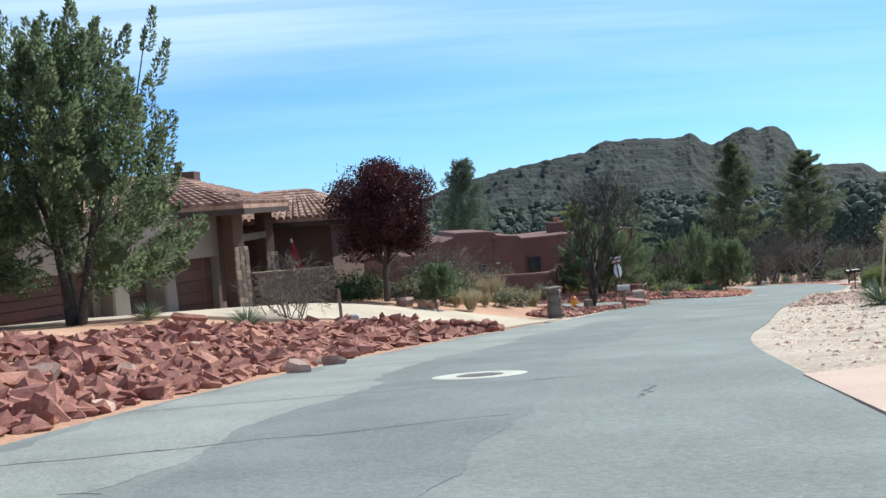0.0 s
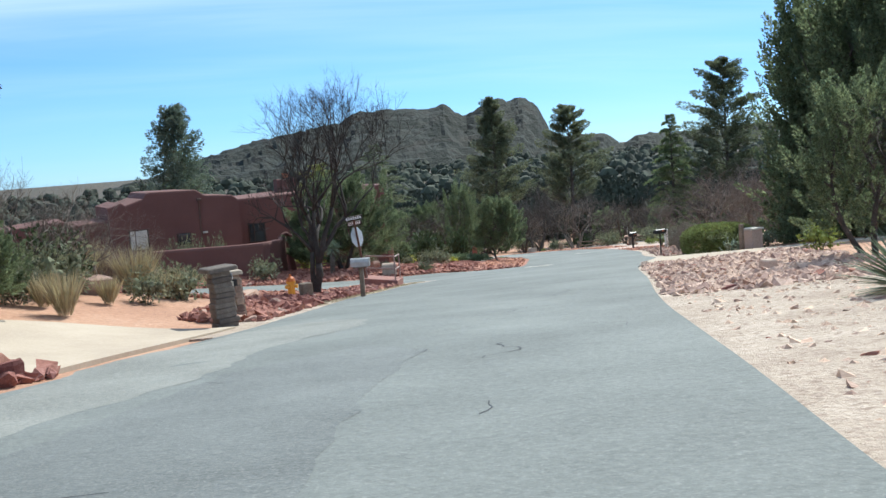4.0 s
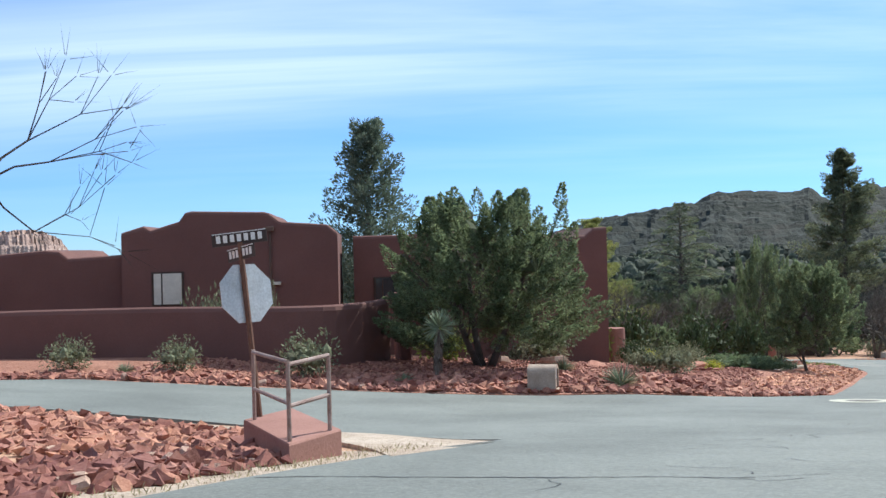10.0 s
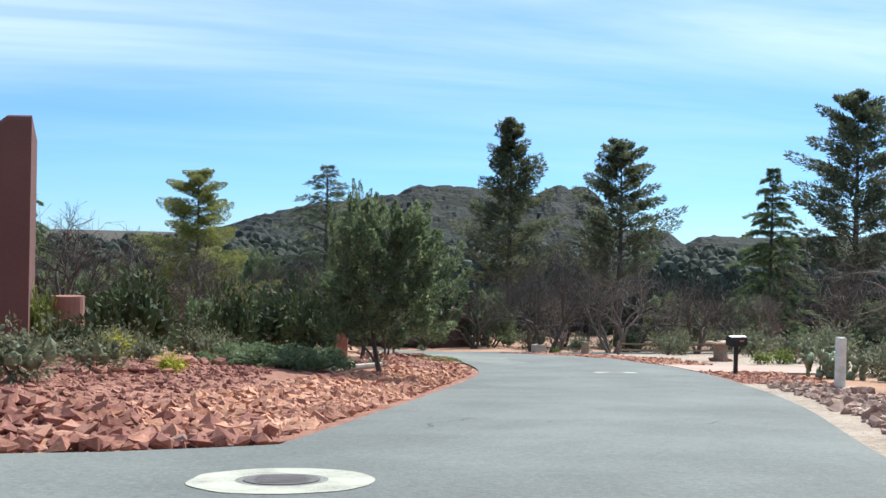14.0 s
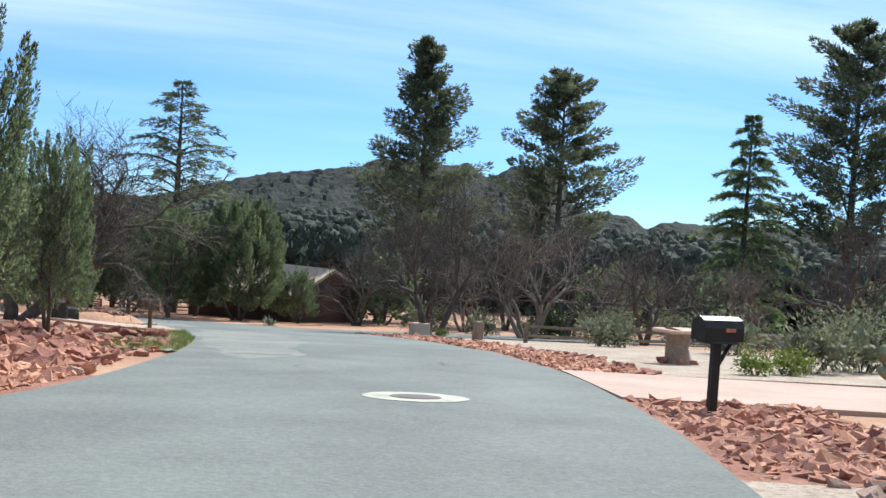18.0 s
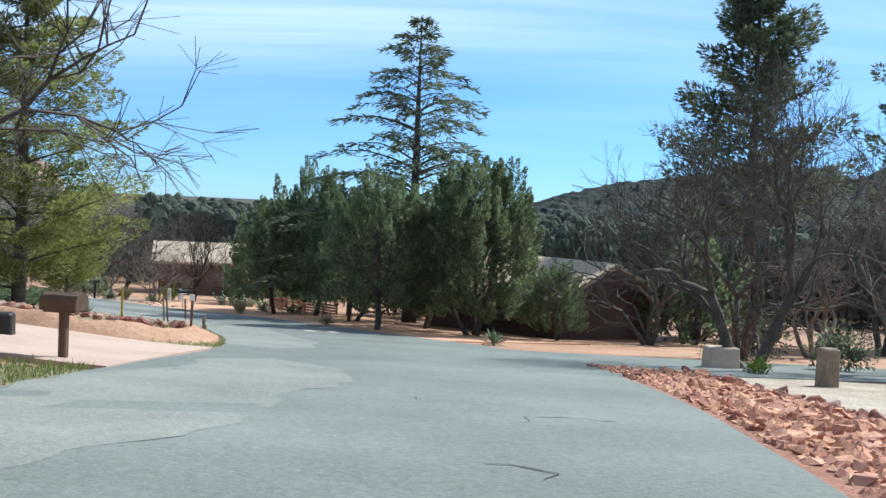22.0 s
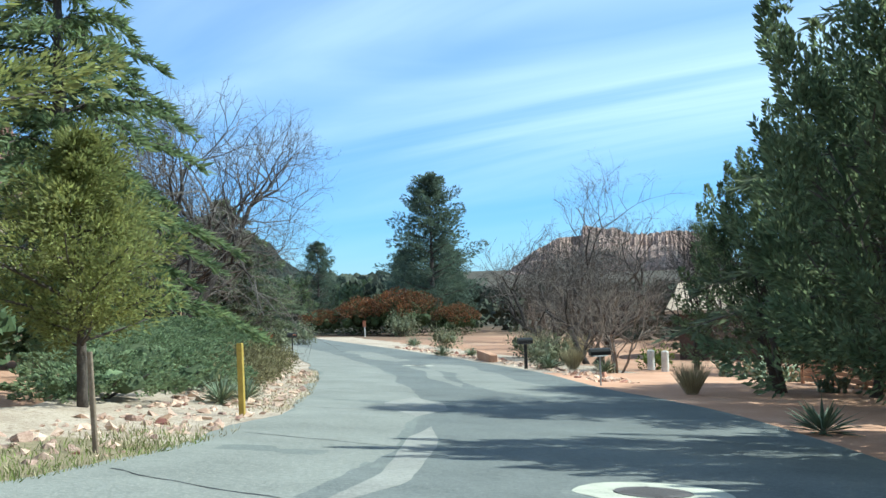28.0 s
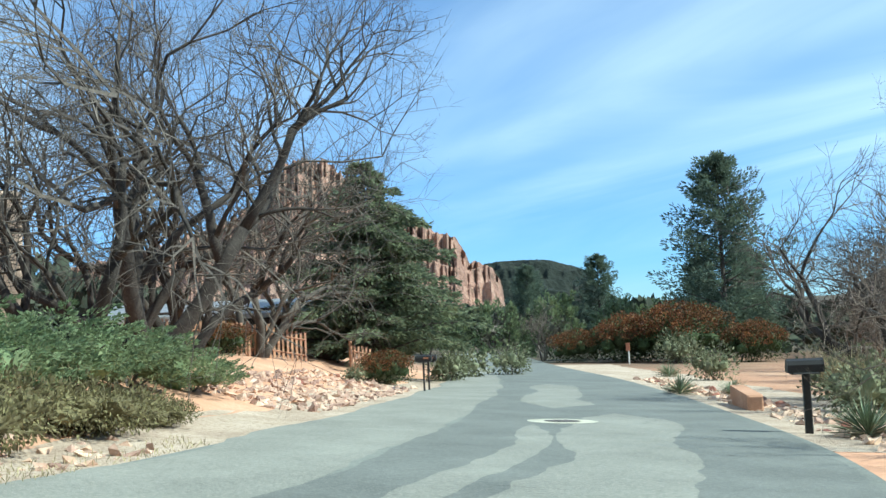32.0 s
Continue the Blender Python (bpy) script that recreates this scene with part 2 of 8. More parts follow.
STUCCO_TAN = material("taupe_stucco", (0.25, 0.21, 0.18), 0.92, (0.2, 0.165, 0.14), (0.3, 0.25, 0.215), 0.4, 30, 0.5)
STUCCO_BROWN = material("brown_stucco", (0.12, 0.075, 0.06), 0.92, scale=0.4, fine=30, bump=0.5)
ADOBE = material("tan_adobe", (0.36, 0.28, 0.225), 0.92, (0.25, 0.19, 0.15), (0.46, 0.37, 0.30), 2.5, 22, 0.5)
STUCCO_BEIGE = material("beige_stucco", (0.52, 0.40, 0.32), 0.92, scale=0.4, fine=30, bump=0.4)
TILE = material("clay_roof_tile", (0.32, 0.18, 0.13), 0.8, (0.18, 0.10, 0.08), (0.52, 0.38, 0.3), 2.0, 12, 0.3, rand=0.35, island=0.35)
SHINGLE = material("tan_shingle", (0.42, 0.33, 0.25), 0.9, scale=1.0, fine=12, bump=0.5, rand=0.15)
GARAGE = material("brown_garage_door", (0.115, 0.062, 0.05), 0.6, scale=0.6, fine=25, bump=0.2, rand=0.12)
STONE_VENEER = material("stone_veneer", (0.28, 0.21, 0.16), 0.9, scale=2, fine=16, bump=0.8, rand=0.4)
BARK = material("grey_brown_bark", (0.095, 0.08, 0.068), 0.95, (0.05, 0.042, 0.036), (0.165, 0.14, 0.12), 3, 22, 1.0)
# bark copy darkened in colour so trunks read as backlit silhouettes
BARK_BACKLIT = material("backlit_dark_bark", (0.05, 0.042, 0.038), 0.95, (0.028, 0.023, 0.02), (0.09, 0.078, 0.068), 3, 22, 1.0)
BARK_PALE = material("pale_twig_bark", (0.19, 0.155, 0.13), 0.95, (0.11, 0.09, 0.075), (0.28, 0.24, 0.2), 3, 22, 0.8, island=0.2)
BARK_GREY = material("weathered_grey_bark", (0.125, 0.108, 0.095), 0.95, (0.07, 0.06, 0.053), (0.2, 0.175, 0.155), 3, 22, 0.9, island=0.25)
JUNIPER = material("juniper_leaf", (0.155, 0.195, 0.105), 0.75, (0.085, 0.115, 0.064), (0.27, 0.30, 0.155), 1.2, 9, 0.0, island=0.4, translucent=0.6)
JUNIPER_BLUE = material("blue_green_leaf", (0.125, 0.165, 0.12), 0.75, (0.068, 0.096, 0.072), (0.21, 0.245, 0.17), 1.2, 9, 0.0, island=0.35, translucent=0.45)
PINE = material("pine_needle", (0.155, 0.178, 0.105), 0.7, (0.075, 0.09, 0.058), (0.24, 0.245, 0.135), 1.0, 9, 0.0, island=0.35, translucent=0.45)
PINE_YELLOW = material("yellow_pine_needle", (0.25, 0.265, 0.09), 0.7, (0.11, 0.135, 0.055), (0.43, 0.42, 0.135), 0.8, 9, 0.0, island=0.35, translucent=0.5)
CEDAR = material("cedar_needle", (0.15, 0.18, 0.11), 0.7, (0.08, 0.105, 0.07), (0.27, 0.29, 0.16), 1.0, 9, 0.0, island=0.35, translucent=0.48)
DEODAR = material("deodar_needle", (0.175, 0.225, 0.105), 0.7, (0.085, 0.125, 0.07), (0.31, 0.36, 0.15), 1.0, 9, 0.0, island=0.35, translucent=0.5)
PLUM = material("purple_leaf", (0.060, 0.018, 0.022), 0.6, (0.025, 0.008, 0.011), (0.12, 0.035, 0.038), 1.0, 9, 0.0, island=0.6, translucent=0.22)
LEAF = material("grey_green_leaf", (0.19, 0.20, 0.12), 0.75, (0.09, 0.105, 0.06), (0.38, 0.37, 0.25), 1.5, 9, 0.0, island=0.5, translucent=0.3)
LEAF_DARK = material("dark_shrub_leaf", (0.055, 0.078, 0.032), 0.7, scale=1.5, bump=0.0, island=0.5, translucent=0.18)
LEAF_BRIGHT = material("bright_shrub_leaf", (0.20, 0.24, 0.055), 0.7, scale=1.5, bump=0.0, island=0.4, translucent=0.25)
LEAF_YELLOW = material("yellow_flower_leaf", (0.40, 0.40, 0.05), 0.75, (0.16, 0.2, 0.05), (0.6, 0.56, 0.06), 1.5, 9, 0.0, island=0.5, translucent=0.3)
HEDGE = material("clipped_hedge_leaf", (0.19, 0.22, 0.075), 0.75, (0.12, 0.15, 0.052), (0.29, 0.32, 0.12), 1.5, 9, 0.0, island=0.4, translucent=0.35)
RED_BERRY = material("russet_shrub_leaf", (0.15, 0.062, 0.028), 0.7, (0.045, 0.05, 0.024), (0.30, 0.105, 0.04), 0.8, 6, 0.0, island=0.55, translucent=0.25)
AGAVE = material("agave_blade", (0.20, 0.25, 0.16), 0.6, (0.13, 0.17, 0.10), (0.34, 0.36, 0.24), 2, 12, 0.0, island=0.3)
STRAW = material("straw_blade", (0.42, 0.36, 0.22), 0.8, (0.28, 0.24, 0.14), (0.55, 0.48, 0.32), 2, 12, 0.0, island=0.35, translucent=0.2)
GRASS = material("green_grass_blade", (0.20, 0.24, 0.07), 0.8, scale=1, bump=0.0, island=0.4, translucent=0.2)
METAL_GREY = material("galvanised_metal", (0.42, 0.42, 0.42), 0.45, metal=0.7, spec=0.5, scale=3, fine=30, bump=0.1)
SIGN_BACK = material("sign_aluminium", (0.62, 0.66, 0.68), 0.5, metal=0.25, spec=0.5, scale=3, fine=30, bump=0.05)
RAIL_PAINT = material("faded_pink_grey_rail_paint", (0.30, 0.21, 0.18), 0.6, (0.18, 0.11, 0.09), (0.40, 0.31, 0.28), 6, 40, 0.15)
RUST = material("rusty_steel", (0.16, 0.085, 0.06), 0.75, metal=0.3, scale=6, fine=40, bump=0.2)
BLACK_METAL = material("black_painted_metal", (0.025, 0.025, 0.025), 0.45, scale=6, bump=0.1)
BROWN_METAL = material("brown_painted_metal", (0.12, 0.075, 0.05), 0.55, scale=6, bump=0.1)
WOOD = material("weathered_wood", (0.20, 0.15, 0.11), 0.85, (0.12, 0.09, 0.065), (0.3, 0.24, 0.19), 4, 30, 0.5, rand=0.2)
WOOD_RED = material("red_stained_fence", (0.42, 0.235, 0.15), 0.85, scale=4, fine=30, bump=0.4, rand=0.25)
WOOD_YELLOW = material("yellow_post_paint", (0.42, 0.30, 0.07), 0.75, scale=4, fine=30, bump=0.2)
YELLOW = material("hydrant_yellow", (0.62, 0.33, 0.05), 0.55, (0.45, 0.2, 0.04), (0.7, 0.42, 0.09), 4, 25, 0.15)
ORANGE = material("hydrant_orange_cap", (0.55, 0.16, 0.04), 0.55, scale=4, fine=25, bump=0.1)
WHITE_POST = material("white_painted_post", (0.66, 0.65, 0.62), 0.8, scale=3, fine=25, bump=0.15)
CLAY = material("terracotta", (0.45, 0.19, 0.11), 0.8, scale=3, fine=25, bump=0.3)
WINDOW = material("dark_window_glass", (0.03, 0.035, 0.04), 0.08, spec=0.8, scale=1, bump=0.0)
BLIND = material("pale_window_blind", (0.55, 0.53, 0.46), 0.8, scale=1, bump=0.1)
RED_CLOTH = material("dark_red_canvas", (0.27, 0.035, 0.04), 0.85, (0.2, 0.025, 0.03), (0.34, 0.05, 0.055), 4, 40, 0.2)
STONE_DARK = material("dark_flagstone", (0.15, 0.125, 0.105), 0.9, (0.09, 0.075, 0.06), (0.23, 0.19, 0.16), 3, 20, 0.7, rand=0.3)
TRIM = material("dark_brown_trim", (0.06, 0.04, 0.032), 0.7, scale=2, bump=0.1)
CREAM = material("cream_trim", (0.55, 0.50, 0.42), 0.8, scale=2, bump=0.1)
SIGN_DARK = material("dark_sign_plate", (0.05, 0.035, 0.03), 0.6, scale=4, bump=0.1)
LETTER = material("sign_lettering", (0.75, 0.75, 0.72), 0.6, scale=4, bump=0.0)
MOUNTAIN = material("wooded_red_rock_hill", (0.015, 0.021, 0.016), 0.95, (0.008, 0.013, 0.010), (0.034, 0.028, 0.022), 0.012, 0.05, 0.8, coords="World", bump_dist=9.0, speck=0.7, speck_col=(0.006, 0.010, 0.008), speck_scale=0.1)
CLIFF = material("red_rock_cliff", (0.32, 0.19, 0.145), 0.95, (0.15, 0.09, 0.072), (0.50, 0.35, 0.27), 0.02, 0.12, 0.9, coords="World", bump_dist=7.0, speck=0.6, speck_col=(0.07, 0.065, 0.048), speck_scale=0.09)
# cliff rock again, with distance haze put into the colour as a paler tone
BUTTE = material("haze_tinted_red_butte", (0.36, 0.25, 0.21), 0.95, (0.19, 0.135, 0.12), (0.54, 0.42, 0.36), 0.02, 0.1, 0.9, coords="World", bump_dist=7.0, speck=0.6, speck_col=(0.07, 0.065, 0.052), speck_scale=0.08)
FARWOOD = material("far_woodland", (0.056, 0.065, 0.045), 0.9, scale=0.2, bump=0.0, island=0.35, coords="World")
SPREAD_LEAF = material("spreading_juniper_leaf", (0.18, 0.235, 0.125), 0.75, (0.08, 0.12, 0.07), (0.32, 0.37, 0.20), 1.6, 9, 0.0, island=0.4, translucent=0.42)
OLIVE = material("olive_brown_leaf", (0.185, 0.165, 0.085), 0.75, (0.10, 0.088, 0.048), (0.29, 0.26, 0.14), 1.5, 9, 0.0, island=0.45, translucent=0.32)


def open_ground():
    """Red dirt along the street that passes into dry scrub away from it."""
    g = DIRT.copy()
    g.name = "dirt_and_scrub_ground"
    n, l = g.node_tree.nodes, g.node_tree.links
    b = n["Principled BSDF"]
    red = b.inputs["Base Color"].links[0].from_socket
    pos = n.new("ShaderNodeNewGeometry").outputs["Position"]
    sep = n.new("ShaderNodeSeparateXYZ")
    l.new(pos, sep.inputs[0])

    def mth(op, a, c):
        k = n.new("ShaderNodeMath")
        k.operation = op
        for i, v in enumerate((a, c)):
            if isinstance(v, (int, float)):
                k.inputs[i].default_value = v
            else:
                l.new(v, k.inputs[i])
        return k.outputs[0]
    nz = n.new("ShaderNodeTexNoise")
    nz.inputs["Scale"].default_value, nz.inputs["Detail"].default_value = 0.05, 6
    l.new(pos, nz.inputs["Vector"])
    dx = mth("ABSOLUTE", mth("SUBTRACT", sep.outputs[0], 12.0), 0.0)
    dy = mth("SUBTRACT", mth("ABSOLUTE", mth("SUBTRACT", sep.outputs[1], 95.0), 0.0), 75.0)
    far = mth("ADD", mth("MAXIMUM", dx, dy), mth("MULTIPLY", nz.outputs[0], 70.0))
    mr = n.new("ShaderNodeMapRange")
    mr.interpolation_type = "SMOOTHSTEP"
    mr.inputs["From Min"].default_value, mr.inputs["From Max"].default_value = 62.0, 108.0
    l.new(far, mr.inputs["Value"])
    patch = n.new("ShaderNodeTexNoise")
    patch.inputs["Scale"].default_value, patch.inputs["Detail"].default_value = 0.3, 6
    l.new(pos, patch.inputs["Vector"])
    rp = n.new("ShaderNodeValToRGB")
    rp.color_ramp.elements[0].position, rp.color_ramp.elements[1].position = 0.38, 0.66
    rp.color_ramp.elements[0].color, rp.color_ramp.elements[1].color = (0.036, 0.038, 0.027, 1), (0.12, 0.09, 0.065, 1)
    l.new(patch.outputs[0], rp.inputs[0])
    mx = n.new("ShaderNodeMix")
    mx.data_type = "RGBA"
    l.new(mr.outputs[0], mx.inputs["Factor"]), l.new(red, mx.inputs["A"]), l.new(rp.outputs[0], mx.inputs["B"])
    l.new(mx.outputs["Result"], b.inputs["Base Color"])
    return g


GROUND = open_ground()


# ---- geometry helpers ----
rng = np.random.default_rng(7)


class Geo:
    """Gathers vertices and faces for one mesh."""

    def __init__(self):
        self.v, self.f, self.n = [], [], 0

    def add(self, verts, faces):
        verts = np.asarray(verts, float)
        self.v.append(verts)
        self.f.extend((np.asarray(faces) + self.n).tolist() if not isinstance(faces, list) else [[i + self.n for i in q] for q in faces])
        self.n += len(verts)
        return self

    def box(self, cx, cy, cz, sx, sy, sz, rz=0.0, taper=1.0, bevel=0.0):
        """A box standing on cz; taper narrows the top; bevel cuts the upright edges."""
        c, s = math.cos(rz), math.sin(rz)
        hx, hy, b = sx / 2, sy / 2, min(bevel, sx / 2.2, sy / 2.2)
        if b:
            ring = [(-hx + b, -hy), (hx - b, -hy), (hx, -hy + b), (hx, hy - b), (hx - b, hy), (-hx + b, hy), (-hx, hy - b), (-hx, -hy + b)]
        else:
            ring = [(-hx, -hy), (hx, -hy), (hx, hy), (-hx, hy)]
        k = len(ring)
        levels = [(0, 1.0), (sz - b, taper), (sz, taper * (1 - (b / max(hx, hy)) if b else 1))] if b else [(0, 1.0), (sz, taper)]
        vs = [(cx + (x * q) * c - (y * q) * s, cy + (x * q) * s + (y * q) * c, cz + z) for z, q in levels for x, y in ring]
        fs = [[j * k + i, j * k + (i + 1) % k, (j + 1) * k + (i + 1) % k, (j + 1) * k + i] for j in range(len(levels) - 1) for i in range(k)]
        fs += [list(range(k))[::-1], list(range((len(levels) - 1) * k, len(levels) * k))]
        return self.add(vs, fs)

    def tube(self, pts, radii, sides=6, cap=True):
        pts = np.asarray(pts, float)
        t = np.gradient(pts, axis=0)
        t /= np.linalg.norm(t, axis=1)[:, None] + 1e-9
        ref = np.array([0, 0, 1.0]) if abs(t[0, 2]) < 0.9 else np.array([1.0, 0, 0])
        u = np.cross(t, ref)
        u /= np.linalg.norm(u, axis=1)[:, None] + 1e-9
        w = np.cross(t, u)
        a = np.arange(sides) * 2 * np.pi / sides
        ring = u[:, None, :] * np.cos(a)[None, :, None] + w[:, None, :] * np.sin(a)[None, :, None]
        vs = (pts[:, None, :] + ring * np.asarray(radii, float)[:, None, None]).reshape(-1, 3)
        n = len(pts)
        fs = [[j * sides + i, j * sides + (i + 1) % sides, (j + 1) * sides + (i + 1) % sides, (j + 1) * sides + i] for j in range(n - 1) for i in range(sides)]
        if cap:
            fs += [list(range(sides))[::-1], list(range((n - 1) * sides, n * sides))]
        return self.add(vs, fs)

    def cyl(self, x, y, z, r, h, sides=12, r2=None):
        return self.tube([(x, y, z), (x, y, z + h)], [r, r if r2 is None else r2], sides)

    def leaves(self, p, d, length, width, droop=0.0):
        """One four-cornered blade per point: base, two sides, tip."""
        p, d = np.asarray(p, float), np.asarray(d, float)
        d = d / (np.linalg.norm(d, axis=1)[:, None] + 1e-9)
        s = np.cross(d, rng.normal(size=d.shape))
        s /= np.linalg.norm(s, axis=1)[:, None] + 1e-9
        length, width = np.broadcast_to(length, (len(p),))[:, None], np.broadcast_to(width, (len(p),))[:, None]
        tip = p + d * length
        tip[:, 2] -= droop * length[:, 0]
        mid = p + d * length * 0.5
        vs = np.stack([p, mid + s * width / 2, tip, mid - s * width / 2], 1).reshape(-1, 3)
        fs = np.arange(len(p) * 4).reshape(-1, 4)
        return self.add(vs, fs)

    def spindles(self, p, d, length, radius):
        """Leafy sprays: one lance-shaped blade per point, turned any way round its axis."""
        p, d = np.asarray(p, float), np.asarray(d, float)
        n = len(p)
        d = d / (np.linalg.norm(d, axis=1)[:, None] + 1e-9)
        s = np.cross(d, rng.normal(size=d.shape))
        s /= np.linalg.norm(s, axis=1)[:, None] + 1e-9
        length, radius = np.broadcast_to(length, (n,))[:, None], np.broadcast_to(radius, (n,))[:, None]
        mid = p + d * length * 0.42
        vs = np.stack([p, mid + s * radius * 0.95, p + d * length, mid - s * radius * 0.95], 1).reshape(-1, 3)
        return self.add(vs, np.arange(n * 4).reshape(-1, 4))

    def spikes(self, p, d, length, radius):
        """Slim three-sided spikes: a ring of three and a tip."""
        p, d = np.asarray(p, float), np.asarray(d, float)
        n = len(p)
        d = d / (np.linalg.norm(d, axis=1)[:, None] + 1e-9)
        s = np.cross(d, rng.normal(size=d.shape))
        s /= np.linalg.norm(s, axis=1)[:, None] + 1e-9
        w = np.cross(d, s)
        length, radius = np.broadcast_to(length, (n,))[:, None], np.broadcast_to(radius, (n,))[:, None]
        ring = [p + d * length * 0.12 + (s * math.cos(a) + w * math.sin(a)) * radius for a in (0.0, 2.094, 4.189)]
        vs = np.stack([*ring, p + d * length], 1).reshape(-1, 3)
        k = np.arange(n)[:, None] * 4
        fs = np.concatenate([k + np.array([[a, b, c]]) for a, b, c in ((0, 1, 3), (1, 2, 3), (2, 0, 3))])
        return self.add(vs, fs)

    def ob(self, name, mat, parent=None, smooth=False, label="", kind=""):
        me = bpy.data.meshes.new(name)
        vs = np.concatenate(self.v) if self.v else np.zeros((0, 3))
        me.from_pydata(vs.tolist(), [], self.f)
        me.materials.append(mat)
        if smooth:
            me.polygons.foreach_set("use_smooth", [True] * len(me.polygons))
        o = new(name, me)
        if parent is not None:
            o.parent = parent
        return tagged(o, label=label, kind=kind)


def thing(name, label, category, m=None, group="", kind=""):
    """An empty at a thing's base, to parent its parts."""
    o = new(name)
    o.empty_display_size = 0.2
    if m is not None:
        o.matrix_basis = m
    return tagged(o, label, category, group, kind)


def part(name, bm, mat, parent, label=""):
    """Links a bmesh as one mesh under a thing or a part."""
    me = bpy.data.meshes.new(name)
    bm.to_mesh(me)
    bm.free()
    me.materials.append(mat)
    o = new(name, me)
    o.parent = parent
    return tagged(o, label=label)


def share(name, mesh, parent, m):
    """One more piece on a mesh that others use too."""
    o = new(name, mesh)
    o.parent = parent
    o.matrix_basis = m
    return o


# ---- the lie of the land ----
PATH_Y = np.array([METRES * r[2] for r in ROWS])
PATH_Z = np.array([METRES * r[3] for r in ROWS])

ROAD_L = [(-9.0, -24), (-7.4, -12), (-5.8, 0), (-4.5, 10.6), (-2.6, 20.5), (-0.2, 28.5), (2.5, 34.5), (5.6, 42.5), (8.5, 51), (11.8, 59), (16.2, 66.5), (20, 73.5), (22.8, 81),
          (25, 88), (27.8, 97), (28.8, 103.5), (29.3, 110.5), (28.7, 118.5), (27.6, 126), (25.3, 132.5), (21.5, 140), (16.2, 146.5), (10.4, 152.3), (3.8, 158.3), (-6, 166.3), (-20, 177), (-45, 193), (-90, 222)]
ROAD_R = [(-1.2, -24), (0.6, -12), (2.2, 0), (3.8, 11), (5.6, 20), (8.2, 27.4), (10.8, 34.8), (13.5, 41.5), (17.3, 51), (21, 58), (24.5, 66.5), (27.5, 74.5), (30.3, 81.2),
          (32.8, 88), (35.2, 96.8), (36.4, 103.5), (36.8, 110.5), (36.5, 118), (35.4, 127), (33.3, 135), (29.3, 142.2), (21.8, 152.0), (15.6, 157.6), (8.5, 164.6), (-0.5, 171.8), (-16, 183), (-41.5, 199), (-86.5, 228)]
STREET_A_NEAR = [(16.5, 62.5), (12.3, 61.0), (10.4, 63.0), (5, 64.9), (-10, 64.6), (-60, 61)]
STREET_A_FAR = [(22.6, 76.6), (18.2, 75.1), (14.6, 74.2), (8, 73.5), (-10, 72.6), (-60, 70)]
STREET_B_NEAR = [(34.6, 121.0), (37.2, 125.2), (42, 128.2), (80, 140)]
STREET_B_FAR = [(31.5, 134.6), (38.6, 135.8), (45, 138), (80, 150)]


def seg_dist(px, py, line):
    """Distance from points to a polyline, and the side (left is positive)."""
    best = np.full(px.shape, 1e9)
    side = np.ones(px.shape)
    for (ax, ay), (bx, by) in zip(line[:-1], line[1:]):
        dx, dy = bx - ax, by - ay
        t = np.clip(((px - ax) * dx + (py - ay) * dy) / (dx * dx + dy * dy), 0, 1)
        ex, ey = px - ax - t * dx, py - ay - t * dy
        d = np.hypot(ex, ey)
        near = d < best
        best = np.where(near, d, best)
        side = np.where(near, np.sign(dx * ey - dy * ex), side)
    return best, side


def middle(a, b):
    return [((p[0] + q[0]) / 2, (p[1] + q[1]) / 2) for p, q in zip(a, b)]


def smooth01(v):
    v = np.clip(v, 0, 1)
    return v * v * (3 - 2 * v)


ROAD_MID = middle(ROAD_L, ROAD_R)
A_MID = middle(STREET_A_NEAR, STREET_A_FAR)
B_MID = middle(STREET_B_NEAR, STREET_B_FAR)


def land(x, y):
    """Height of the ground."""
    x, y = np.asarray(x, float), np.asarray(y, float)
    base = np.where(y < 0, -0.093 * np.maximum(y, -150), np.interp(y, PATH_Y, PATH_Z))
    past = np.clip(y - PATH_Y[-1], 0, None)
    base = base - 7.0 * (1 - np.exp(-past * 0.08 / 7.0))
    d, side = seg_dist(x, y, ROAD_MID)
    da, _ = seg_dist(x, y, A_MID)
    left = np.interp(y, [-20, 26, 32, 48, 57], [1.15, 1.15, 1.26, 1.26, 0.0]) * smooth01((d - 4.2) / np.interp(y, [24, 31], [6.0, 8.5]))
    bank = np.interp(y, [46, 56, 93, 100], [0, 1, 1, 0]) * np.clip((d - 8.5) * 0.065, 0, 0.75)
    yard = np.interp(y, [69, 73.5, 90, 100], [0, 0.52, 0.5, 0.0]) * smooth01((d - 4.2) / 4.0) * smooth01((da - 4.2) / 4.5)
    after = np.interp(y, [93, 100, 125], [0.0, 0.3, 0.25]) * smooth01((d - 4.2) / 5.0)
    front = np.interp(y, [151, 159, 184, 196], [0, 0.85, 0.85, 0]) * smooth01((d - 4.5) / 6.5)
    right = np.interp(y, [-20, 40, 60, 110], [0.15, 0.15, 0.0, 0.0]) * smooth01((d - 4.2) / 6.0)
    rise = np.where(side > 0, left + bank + yard + after + front, right) * np.exp(-np.clip(d - 40, 0, None) / 60.0)
    ditch = 0.5 * np.exp(-((x - 27.75) / 0.8) ** 2 - ((y - 111.2) / 1.5) ** 2)
    return base + rise - ditch


def gz(x, y):
    return float(land(np.array([x]), np.array([y]))[0])


def axis(lo, hi, step, ends):
    out = list(np.arange(lo, hi + 1e-6, step))
    for sgn, end in ((-1, ends[0]), (1, ends[1])):
        s, p = step, (lo if sgn < 0 else hi)
        while (p > end) if sgn < 0 else (p < end):
            s *= 1.35
            p += sgn * s
            out.append(p)
    return np.array(sorted(out))


